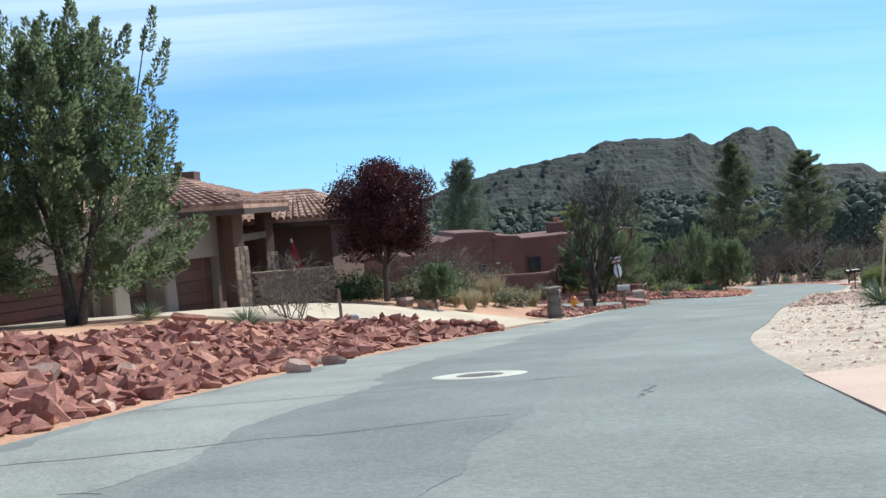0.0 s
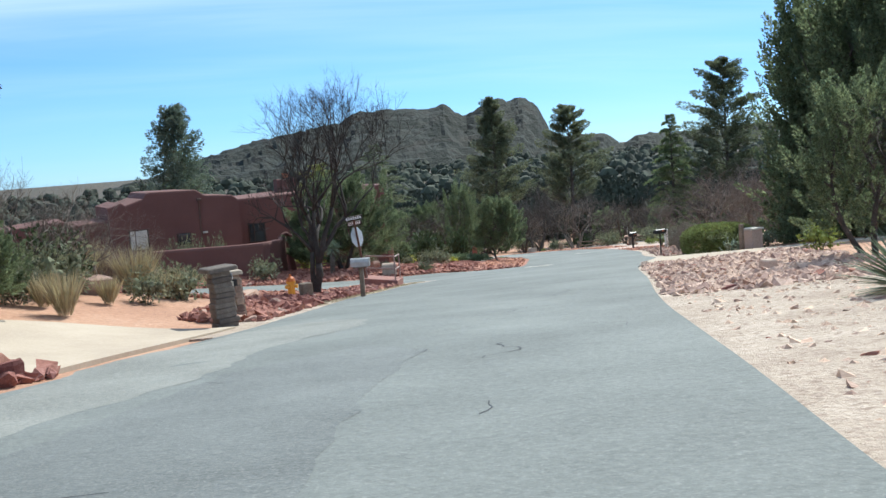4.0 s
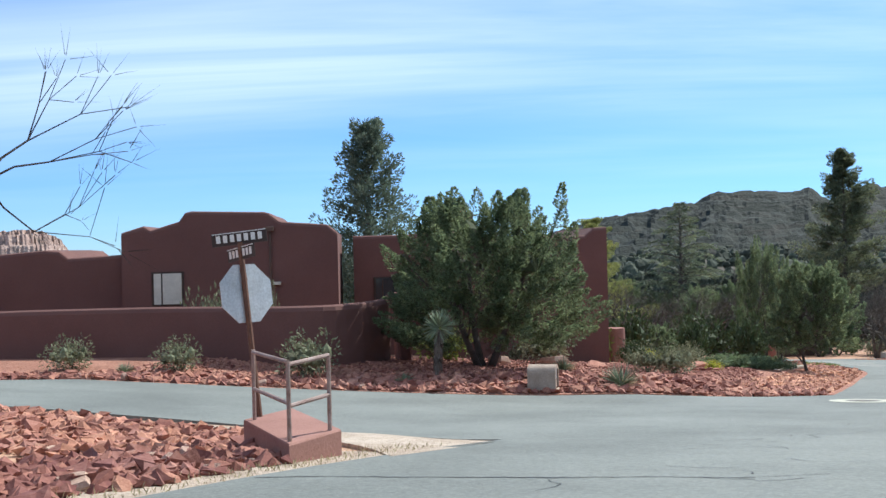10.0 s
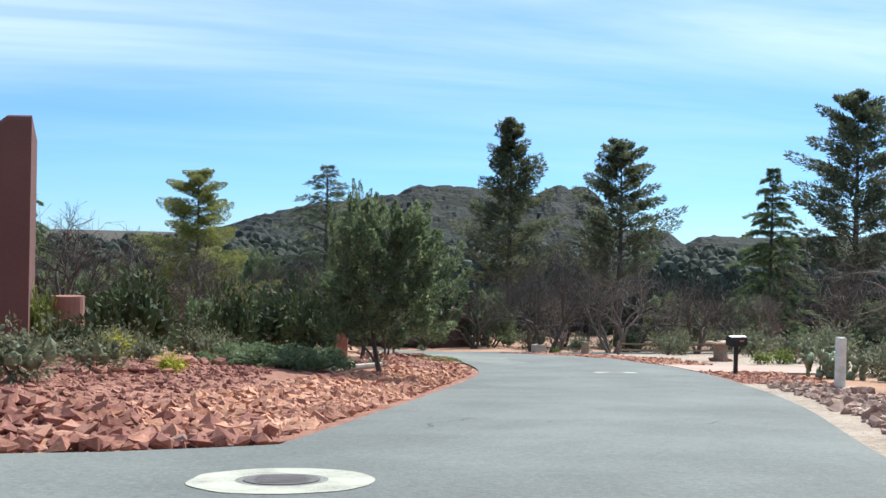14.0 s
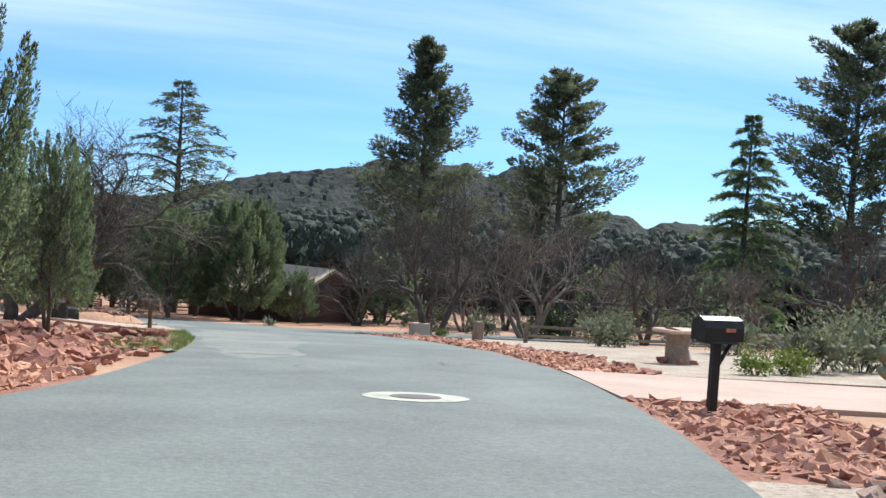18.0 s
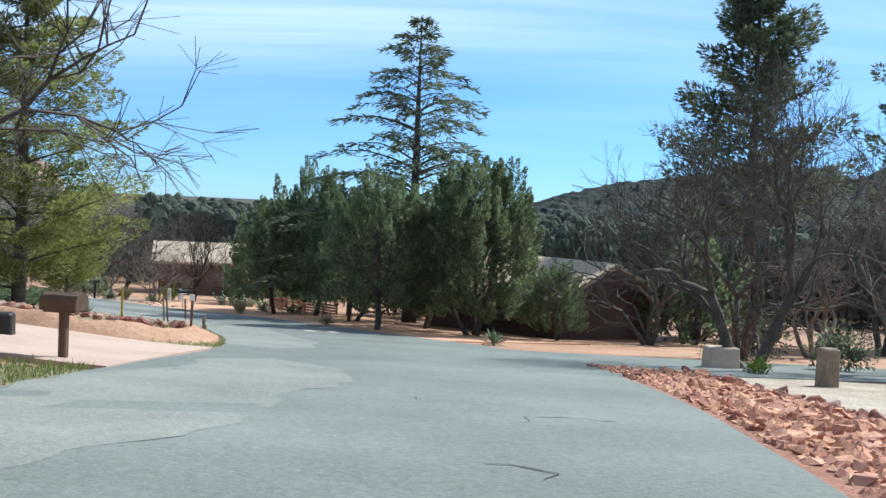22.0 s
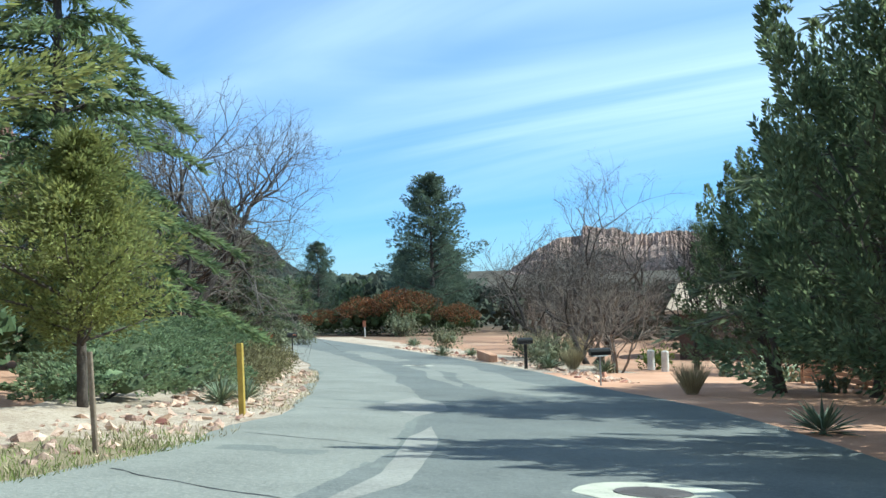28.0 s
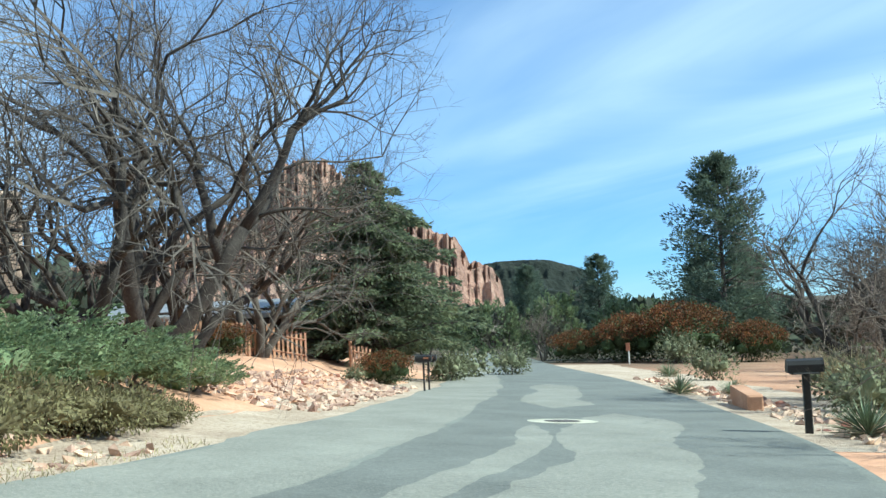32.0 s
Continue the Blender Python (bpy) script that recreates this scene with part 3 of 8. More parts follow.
def build_ground():
    xs, ys = axis(-60, 80, 1.0, (-4200, 4200)), axis(-16, 215, 1.0, (-1500, 4300))
    gx, gy = np.meshgrid(xs, ys)
    z = land(gx.ravel(), gy.ravel()).reshape(gx.shape)
    near = np.exp(-np.clip(seg_dist(gx.ravel(), gy.ravel(), ROAD_MID)[0] - 5.5, 0, None)).reshape(gx.shape)
    lumps = np.array([noise.noise((a * 0.35, b * 0.35, 0.0)) for a, b in zip(gx.ravel(), gy.ravel())]).reshape(gx.shape)
    z = z - 0.03 + 0.05 * lumps * (1 - near)
    n, m = gx.shape
    idx = np.arange(n * m).reshape(n, m)
    q = np.stack([idx[:-1, :-1], idx[:-1, 1:], idx[1:, 1:], idx[1:, :-1]], -1).reshape(-1, 4)
    g = Geo().add(np.stack([gx.ravel(), gy.ravel(), z.ravel()], 1), q)
    g.ob("ground", GROUND, smooth=True, label="sloping red dirt ground with sparse dry patches", kind="structure")


def resample(line, step):
    line = np.array(line, float)
    s = np.concatenate([[0], np.cumsum(np.hypot(*np.diff(line, axis=0).T))])
    # cubic through the points, by the nearest four
    n = max(2, int(s[-1] / step) + 1)
    u = np.linspace(0, s[-1], n)
    tang = np.gradient(line, s, axis=0)
    k = np.clip(np.searchsorted(s, u, side="right") - 1, 0, len(s) - 2)
    h = (s[k + 1] - s[k])[:, None]
    t = ((u - s[k]) / (s[k + 1] - s[k]))[:, None]
    return ((2 * t**3 - 3 * t**2 + 1) * line[k] + (t**3 - 2 * t**2 + t) * h * tang[k] + (-2 * t**3 + 3 * t**2) * line[k + 1] + (t**3 - t**2) * h * tang[k + 1])


def drape(name, a, b, mat, lift, cross=6, step=1.0, label="", kind="structure", ragged=0.0, parent=None, category=""):
    """A sheet between two lines, laid on the ground."""
    pa, pb = resample(a, step), resample(b, step)
    n = max(len(pa), len(pb))

    def even(p):
        s = np.linspace(0, len(p) - 1, n)
        return np.stack([np.interp(s, np.arange(len(p)), p[:, i]) for i in (0, 1)], 1)
    pa, pb = even(pa), even(pb)
    if ragged:
        w2 = np.array([noise.noise((i * 0.45 * step, 9.7, 0)) for i in range(n)])[:, None] * ragged
        dirn = pb - pa
        dirn /= np.linalg.norm(dirn, axis=1)[:, None] + 1e-6
        pb = pb + dirn * w2
    f = np.linspace(0, 1, cross + 1)
    xy = pa[:, None, :] * (1 - f)[None, :, None] + pb[:, None, :] * f[None, :, None]
    flat = xy.reshape(-1, 2)
    z = land(flat[:, 0], flat[:, 1]) + lift
    idx = np.arange(n * (cross + 1)).reshape(n, cross + 1)
    q = np.stack([idx[:-1, :-1], idx[:-1, 1:], idx[1:, 1:], idx[1:, :-1]], -1).reshape(-1, 4)
    top = np.column_stack([flat, z])
    g = Geo().add(top, q)
    # a skirt, so that the sheet has a thickness
    rim = np.concatenate([idx[:, 0], idx[-1, 1:], idx[::-1, -1][1:], idx[0, ::-1][1:-1]])
    low = top[rim].copy()
    up = top[rim].copy()
    low[:, 2] -= 0.12
    k = len(rim)
    g.add(np.concatenate([up, low]), [[i, (i + 1) % k, k + (i + 1) % k, k + i] for i in range(k)])
    o = g.ob(name, mat, parent, smooth=False, label=label, kind=kind)
    if category:
        o["category"] = category
    return o


def facing_up(ob):
    """Turns a sheet's faces upwards."""
    bm = bmesh.new()
    bm.from_mesh(ob.data)
    for f in bm.faces:
        if f.normal.z < -0.2:
            f.normal_flip()
    bm.to_mesh(ob.data)
    bm.free()


build_ground()
ROAD_LIFT = 0.03
road = drape("road", ROAD_L, ROAD_R, ASPHALT, ROAD_LIFT, 8, 1.2, "grey worn asphalt road winding downhill")
street_a = drape("road_side_street", STREET_A_NEAR, STREET_A_FAR, ASPHALT, ROAD_LIFT - 0.006, 8, 1.2, "grey asphalt side street by the pueblo house")
street_b = drape("road_branch_street", STREET_B_NEAR, STREET_B_FAR, ASPHALT, ROAD_LIFT - 0.006, 8, 1.2, "grey asphalt branch street by the junipers")


# ---- plants ----
def unit(v):
    v = np.asarray(v, float)
    return v / (np.linalg.norm(v, axis=-1, keepdims=True) + 1e-9)


def shell(n, centre, radii, up=0.0):
    """Points on a lumpy ellipsoid and their outward directions."""
    d = unit(rng.normal(size=(n, 3)))
    k = 1 + 0.16 * np.sin(d[:, :1] * 5 + centre[0]) * np.cos(d[:, 1:2] * 6 + centre[1]) - 0.45 * rng.random((n, 1)) ** 2
    p = np.asarray(centre) + d * np.asarray(radii) * k
    out = unit(d / np.asarray(radii) + np.array([0, 0, up]))
    return p, out


def core(g, centre, radii, seed):
    """A dark, uneven heart of a clump."""
    bm = bmesh.new()
    bmesh.ops.create_icosphere(bm, subdivisions=1, radius=1)
    r = random.Random(seed)
    vs = [(centre[0] + v.co.x * radii[0] * r.uniform(0.55, 0.8), centre[1] + v.co.y * radii[1] * r.uniform(0.55, 0.8), centre[2] + v.co.z * radii[2] * r.uniform(0.55, 0.8)) for v in bm.verts]
    fs = [[v.index for v in f.verts] for f in bm.faces]
    bm.free()
    g.add(vs, fs)


def limb(g, a, b, r0, r1, bend=0.12, n=5, sides=6):
    a, b = np.asarray(a, float), np.asarray(b, float)
    t = np.linspace(0, 1, n)[:, None]
    ln = np.linalg.norm(b - a)
    off = rng.normal(size=3) * bend * ln
    pts = a * (1 - t) + b * t + off * (t * (1 - t) * 2)
    g.tube(pts, np.linspace(r0, r1, n), sides)
    return pts


def plume(c, base, axis, length, rad, n, spray, fat=0.24, flat=1.0, spread=0.8, point=0.75):
    """A feathery clump along an axis: spikes that lean out and forward."""
    base, axis = np.asarray(base, float), unit(axis)
    s = unit(np.cross(axis, (0.13, 0.27, 0.95) if abs(axis[2]) < 0.9 else (1.0, 0.2, 0.1)))
    w = np.cross(axis, s)
    u = rng.random(n)
    prof = np.minimum(1.0, 0.45 + 2.4 * u) * np.clip(1.02 - u, 0, 1) ** point
    a = rng.random(n) * 2 * np.pi
    r = rad * prof * (0.35 + 0.65 * np.sqrt(rng.random(n)))
    rd = s * np.cos(a)[:, None] + w * (np.sin(a) * flat)[:, None]
    p = base + axis * (u * length)[:, None] + rd * r[:, None]
    out = axis * (0.75 + 0.5 * u)[:, None] + rd * spread + 0.3 * rng.normal(size=(n, 3))
    ln = spray * (0.75 + 0.6 * rng.random(n))
    c.spindles(p, out, ln, ln * fat)


def juniper(height, radius, tufts=9000, mat=None, stem=0.22, plumes=130, trunks=3, top=0.25, spray=0.2, leaders=0, name="juniper_tree", label="", group="", fat=0.24, heart=0):
    """A juniper: leaning trunks, and a crown of upright feathery plumes with gaps between."""
    t = thing(name, label or "dark green juniper tree with twisted trunks", "tree", group=group)
    g, c = Geo(), Geo()
    for i in range(trunks):
        a = i * 2 * math.pi / trunks + rng.random()
        base = (0.12 * math.cos(a), 0.12 * math.sin(a), -0.25)
        tip = (radius * 0.45 * math.cos(a), radius * 0.45 * math.sin(a), height * 0.6)
        pts = limb(g, base, tip, 0.035 * height * 0.55, 0.04, 0.16, 7)
        for j in range(4):
            s = pts[2 + j]
            aa = a + rng.normal() * 0.9
            limb(g, s, (s[0] + radius * 0.5 * math.cos(aa), s[1] + radius * 0.5 * math.sin(aa), s[2] + height * 0.18), 0.05, 0.015, 0.15, 4, 5)
    g.ob("trunk", BARK, t, smooth=True)
    low, span = height * stem - 0.035 * height, height * (1 - stem)
    per = max(12, tufts // (plumes + leaders * 6))
    ph = rng.random(4) * 6.28

    def girth(h, a):
        body = (0.94 + 0.24 * h if h < 0.25 else (1 - ((h - 0.25) / 0.75) ** 1.8) + top * ((h - 0.25) / 0.75))
        return radius * body * (1 + 0.15 * math.sin(3 * a + ph[0] + 2 * h) + 0.11 * math.sin(5 * a + ph[1] - 4 * h))
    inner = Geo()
    for k in range(7):                                        # bare brown twigs that also stand for the crown's dark inner shade
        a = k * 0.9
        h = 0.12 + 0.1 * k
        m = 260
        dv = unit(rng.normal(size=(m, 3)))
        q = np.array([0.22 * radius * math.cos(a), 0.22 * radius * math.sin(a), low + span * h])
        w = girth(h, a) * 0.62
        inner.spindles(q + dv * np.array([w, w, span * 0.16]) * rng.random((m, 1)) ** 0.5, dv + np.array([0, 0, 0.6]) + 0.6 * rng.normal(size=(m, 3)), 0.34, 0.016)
    for k in range(heart):                                    # dense inner foliage that lets no sky through
        a, h = k * 2.39996, 0.06 + 0.8 * (k + 0.5) / max(1, heart)
        r = girth(h, a) * 0.42
        w = girth(h, a) * 0.34
        core(c, (r * math.cos(a), r * math.sin(a), low + span * h), (w, w, span * 0.15), k)
    for i in range(plumes):
        h = ((i + 0.5) / plumes) ** 1.12 * 0.93
        a = i * 2.39996 + rng.normal() * 0.25
        r = girth(h, a) * rng.uniform(0.5, 0.86)
        size = rng.uniform(0.75, 1.3)
        lean = 0.85 - 0.6 * h
        plume(c, (r * math.cos(a), r * math.sin(a), low + span * h * rng.uniform(0.92, 1.0)), (lean * math.cos(a), lean * math.sin(a), 0.35 + 0.65 * min(1.0, 2.2 * h)), size * (0.13 * span + 0.28), size * (0.06 * radius + 0.13), per, spray, fat)
    for i in range(leaders):                                  # slim leading stems that stand clear of the crown
        a = i * 2 * math.pi / leaders + rng.normal() * 0.35
        r, zt = radius * rng.uniform(0.35, 0.95), height * rng.uniform(0.76, 1.02)
        limb(c, (r * 0.5 * math.cos(a), r * 0.5 * math.sin(a), low + span * 0.25), (r * math.cos(a), r * math.sin(a), zt - 0.5), 0.045, 0.015, 0.05, 4, 4)
        z = low + span * rng.uniform(0.22, 0.4)
        step = (zt - z) / 6
        for j in range(6):
            q = rng.normal(size=2) * 0.12
            plume(c, (r * math.cos(a) + q[0], r * math.sin(a) + q[1], z + step * j), (0.25 * math.cos(a) + q[0], 0.25 * math.sin(a) + q[1], 1.0), step * 1.35, (0.5 - 0.055 * j) * (0.5 + 0.16 * radius), per, spray, fat)
    c.ob("crown", mat or JUNIPER, t)
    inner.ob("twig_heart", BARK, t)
    return t


def pine(height, radius, branches=46, tufts=9000, mat=None, bare=0.25, fat=0.13, name="pine_tree", label="", needle=0.4, group="", widest=0.25, lift=0.25, pad=0.16, flat=0.55, droop=0.0, blunt=0.85, wild=0.0):
    """A pine: a straight trunk, uneven tiers of branches, pads of needles with sky between."""
    t = thing(name, label or "tall green pine tree with open branches", "tree", group=group)
    g, c = Geo(), Geo()
    limb(g, (0, 0, -0.3), (0, 0, height * 0.99), 0.016 * height + 0.05, 0.025, 0.012, 9, 8)
    per = tufts // (branches * 5)
    for i in range(branches):
        e0 = (i + 0.5) / branches
        f = bare + (1 - bare) * e0
        z = f * height
        a = i * 2.39996 + rng.normal() * 0.4
        shape = (0.55 + 0.45 * e0 / widest) if e0 < widest else ((1 - e0) / (1 - widest)) ** blunt
        reach = radius * max(0.07, shape) * rng.uniform(0.62 - wild, 1.12)
        s = np.array([0, 0, z - reach * 0.1])
        e = np.array([reach * math.cos(a), reach * math.sin(a), z + reach * (lift * rng.uniform(0.5 - 2 * wild, 1.4 + 2 * wild) - droop)])
        pts = limb(g, s, e, 0.02 + 0.013 * reach, 0.01, 0.07, 5, 5)
        big = pad * radius * (0.55 + 0.45 * shape)
        for j, w in enumerate((1.0, 0.8, 0.62, 0.46, 0.28)):
            q = pts[4] * w + pts[0] * (1 - w)
            side = rng.normal() * 0.5
            ax = np.array([math.cos(a + side), math.sin(a + side), 0.35 + 0.3 * lift])
            rad = big * rng.uniform(0.75, 1.2) * (1.0 if j < 2 else 0.75)
            off = np.array([-math.sin(a), math.cos(a), 0]) * rng.normal() * reach * (0.14 + 0.25 * wild) * (1.15 - w)
            plume(c, q + off - ax * rad * 0.7 + np.array([0, 0, rad * 0.2]), ax, rad * 2.1, rad, per, needle, fat, flat, 0.75, 0.5)
    plume(c, (0, 0, height * 0.93), (0, 0, 1), height * 0.07, radius * 0.1, per, needle, fat)
    g.ob("trunk", BARK, t, smooth=True)
    c.ob("crown", mat or PINE, t)
    return t


def cedar(height, radius, tiers=22, mat=None, quads=9000, name="cedar_tree", label="", droop=0.25, low=0.08, blade=0.08, rise=0.25, each=6, jitter=0.4):
    """A deodar or spruce: tiers of long, flat boughs hung with needles."""
    t = thing(name, label or "tall dark cedar tree with tiered drooping branches", "tree")
    g, c = Geo(), Geo()
    g.tube([(0, 0, -0.3), (0.05, 0, height * 0.5), (0, 0, height)], [0.02 * height + 0.03, 0.011 * height, 0.02], 8)
    per = quads // (tiers * each)
    for i in range(tiers):
        f0 = low + (0.985 - low) * (i / (tiers - 1))
        for j in range(each):
            f = min(0.99, f0 + rng.normal() * jitter * (1 - low) / tiers)
            z = f * height
            a = j * 2 * math.pi / each + i * 1.1 + rng.normal() * 0.3
            reach = radius * (1 - f) ** 0.75 * rng.choice([0.6, 0.8, 0.95, 1.05, 1.15]) + 0.15
            tt = np.linspace(0, 1, 5)
            pts = np.stack([reach * tt * math.cos(a), reach * tt * math.sin(a), z + rise * reach * np.sin(tt * 1.9) - droop * reach * tt**2], 1)
            g.tube(pts, np.linspace(0.011 * reach + 0.012, 0.006, 5), 4, False)
            n = max(10, int(per * (0.35 + 1.3 * (1 - f))))
            u = 0.1 + 0.92 * rng.random(n) ** 0.85
            side = rng.choice([-1, 1], n)
            spread = side * (0.1 + reach * 0.16) * np.clip(1.08 - u, 0, 1) * rng.random(n) * 1.5
            x = reach * u * math.cos(a) - spread * math.sin(a)
            y = reach * u * math.sin(a) + spread * math.cos(a)
            zz = z + rise * reach * np.sin(np.clip(u, 0, 1) * 1.9) - droop * reach * u**2 - 0.35 * np.abs(spread) + rng.normal(size=n) * 0.05
            d = np.stack([math.cos(a) - side * 0.7 * math.sin(a), math.sin(a) + side * 0.7 * math.cos(a), -0.3 + 0.5 * rng.normal(size=n)], 1)
            c.spindles(np.stack([x, y, zz], 1), d, (0.16 + 0.011 * height) * (0.7 + 0.7 * rng.random(n)), blade * 0.62)
    g.ob("trunk", BARK, t, smooth=True)
    c.ob("crown", mat or CEDAR, t)
    return t


def bare_tree(height, spread, seed=1, trunks=1, depth=6, thick=0.028, name="bare_tree", label="", mat=None, lean=(0, 0), twigs=3, limit=4200, group="", rise=0.35, first=0.30, fork=3):
    """A leafless tree: limbs that fork down to twigs."""
    t = thing(name, label or "leafless grey tree with fine twigs", "tree", group=group)
    r = np.random.default_rng(seed)
    g, tw = Geo(), Geo()
    count = [0]
    tips = []

    def grow(p, d, ln, rad, level):
        if count[0] > limit or rad < 0.003:
            return
        count[0] += 1
        n = 4 if level < 3 else (2 if level < 5 else 1)
        pts = [np.array(p)]
        dd = np.array(d)
        for k in range(n):
            dd = unit(dd + r.normal(size=3) * (0.13 + 0.035 * level) + np.array([0, 0, 0.07 * rise]))
            pts.append(pts[-1] + dd * ln / n)
        end = max(0.005, rad * (0.68 if level < depth else 0.4))
        if level >= max(5, depth):
            tips.append((pts[0], pts[-1] - pts[0], ln * 1.1, rad * 0.95))
        else:
            (g if level < 3 else tw).tube(pts, np.linspace(rad, end, n + 1), 7 if level < 2 else (4 if level < 3 else 3), level < 3)
        if level >= depth:
            return
        kids = fork if level == 0 else (3 if level < 3 else twigs)
        for k in range(kids):
            at = pts[-1] if (k < fork - 1 or n < 2) else pts[int(r.integers(1, n))]
            a = r.random() * 2 * math.pi
            tilt = r.uniform(0.35, 0.85)
            w = unit(np.cross(dd, [math.cos(a), math.sin(a), 0.3]))
            nd = unit(dd * math.cos(tilt) + w * math.sin(tilt) * np.array([spread, spread, 1]) + np.array([0, 0, rise * 0.35]))
            queue.append((at, nd, (height * 0.27 if level == 0 and first < 0.25 else ln) * r.uniform(0.6, 0.86), end * r.uniform(0.65, 0.95), level + 1))

    queue = []
    for k in range(trunks):
        a = k * 2 * math.pi / trunks + r.random()
        out = 0.5 if trunks > 1 else 0.1
        d = unit([out * math.cos(a) + lean[0], out * math.sin(a) + lean[1], 1.0])
        queue.append(((0.1 * math.cos(a) * (trunks > 1), 0.1 * math.sin(a) * (trunks > 1), -0.25), d, height * first, height * thick / trunks ** 0.35, 0))
    while queue:
        grow(*queue.pop(0))
    g.ob("trunk", BARK_BACKLIT if mat is BARK_GREY else (mat or BARK), t, smooth=True)
    if tips:
        tw.spikes(*(np.array([q[i] for q in tips]) for i in range(4)))
    if tw.n:
        tw.ob("fine_branchwork", mat or BARK, t)
    return t


def broadleaf(height, radius, stem, quads, mat, name, label, leaf=0.11):
    """A round-headed tree in leaf, on one trunk."""
    t = thing(name, label, "tree")
    g, c = Geo(), Geo()
    limb(g, (0, 0, -0.3), (0.05, 0, stem), 0.13, 0.1, 0.03, 5, 8)
    hh = (height - stem) / 2
    for i in range(16):
        a = i * 2.4
        e = np.array([radius * 0.75 * math.cos(a) * rng.uniform(0.4, 1), radius * 0.75 * math.sin(a) * rng.uniform(0.4, 1), stem + hh * rng.uniform(0.4, 1.8)])
        limb(g, (0.05, 0, stem * 0.95), e, 0.05, 0.012, 0.1, 5, 5)
    for i in range(30):
        d = unit(rng.normal(size=3))
        cc = np.array([0, 0, stem + hh * 0.95]) + d * np.array([radius * 0.68, radius * 0.68, hh * 0.72]) * rng.uniform(0.5, 1.05)
        rad = radius * rng.uniform(0.26, 0.42)
        core(c, cc, (rad * 0.6,) * 3, i)
        p, out = shell(quads // 30, cc, (rad, rad, rad), 0.3)
        c.leaves(p, out + 0.7 * rng.normal(size=out.shape), leaf * (0.6 + 0.8 * rng.random(len(p))), leaf * 0.6)
    k = 60
    p = np.stack([rng.normal(size=k) * radius * 0.3, rng.normal(size=k) * radius * 0.3, stem + hh * (1.35 + 0.4 * rng.random(k))], 1)
    for q in range(5):
        c.leaves(p + np.array([0, 0, 0.08 * q]), np.tile((0, 0, 1.0), (k, 1)) + 0.6 * rng.normal(size=(k, 3)), leaf, leaf * 0.5)
    g.ob("trunk", BARK, t, smooth=True)
    c.ob("crown", mat, t)
    return t


def shrub(height, radius, quads=900, mat=None, name="shrub", label="", leaf=0.09, twig=True, lumps=9, group="", category="shrub"):
    """A low shrub: stems and leafy, uneven clumps."""
    t = thing(name, label or "grey green desert shrub", category, group=group)
    g, c = Geo(), Geo()
    for i in range(7):
        a = i * 0.9 + rng.random()
        limb(g, (0.05 * math.cos(a), 0.05 * math.sin(a), -0.12), (radius * 0.6 * math.cos(a), radius * 0.6 * math.sin(a), height * rng.uniform(0.45, 0.8)), 0.016, 0.005, 0.1, 4, 4)
    for i in range(lumps):
        a = i * 2.4
        rr = radius * 0.62 * math.sqrt((i + 0.3) / lumps)
        rad = radius * rng.uniform(0.34, 0.5)
        hz = height * rng.uniform(0.36, 0.62) * (1 - 0.3 * (rr / radius) ** 2)
        cc = (rr * math.cos(a), rr * math.sin(a), hz)
        core(c, cc, (rad * 0.6, rad * 0.6, hz * 0.6), i)
        p, out = shell(quads // lumps, cc, (rad, rad, hz * 0.95), 0.6)
        p[:, 2] = np.maximum(p[:, 2], 0.02)
        ln = leaf * (1.1 + 1.1 * rng.random(len(p)))
        c.spindles(p, out + 0.5 * rng.normal(size=out.shape), ln * 1.25, ln * 0.27)
    g.ob("woody_base", BARK, t)
    c.ob("foliage", mat or LEAF, t)
    return t


def clipped_mound(height, radius, leaves=14000):
    """A hedge sheared to a smooth low dome."""
    t = thing("hedge_mound", "clipped rounded yellow green hedge mound", "hedge")
    c = Geo()
    core(c, (0, 0, height * 0.3), (radius * 0.9, radius * 0.9, height * 0.62), 3)
    d = unit(rng.normal(size=(leaves, 3)) * np.array([1, 1, 0.8]) + np.array([0, 0, 0.35]))
    p = np.sign(d) * np.abs(d) ** 0.8 * np.array([radius * 0.94, radius * 0.94, height * 0.66]) * (1 - 0.06 * rng.random((leaves, 1))) + np.array([0, 0, height * 0.34])
    p[:, 2] = np.maximum(p[:, 2], 0.03)
    c.spindles(p, d + 0.8 * rng.normal(size=d.shape), 0.09, 0.035)
    c.ob("foliage", HEDGE, t)
    g = Geo()
    limb(g, (0, 0, -0.1), (0.1, 0, height * 0.4), 0.06, 0.03, 0.05, 4, 6)
    g.ob("woody_base", BARK, t)
    return t


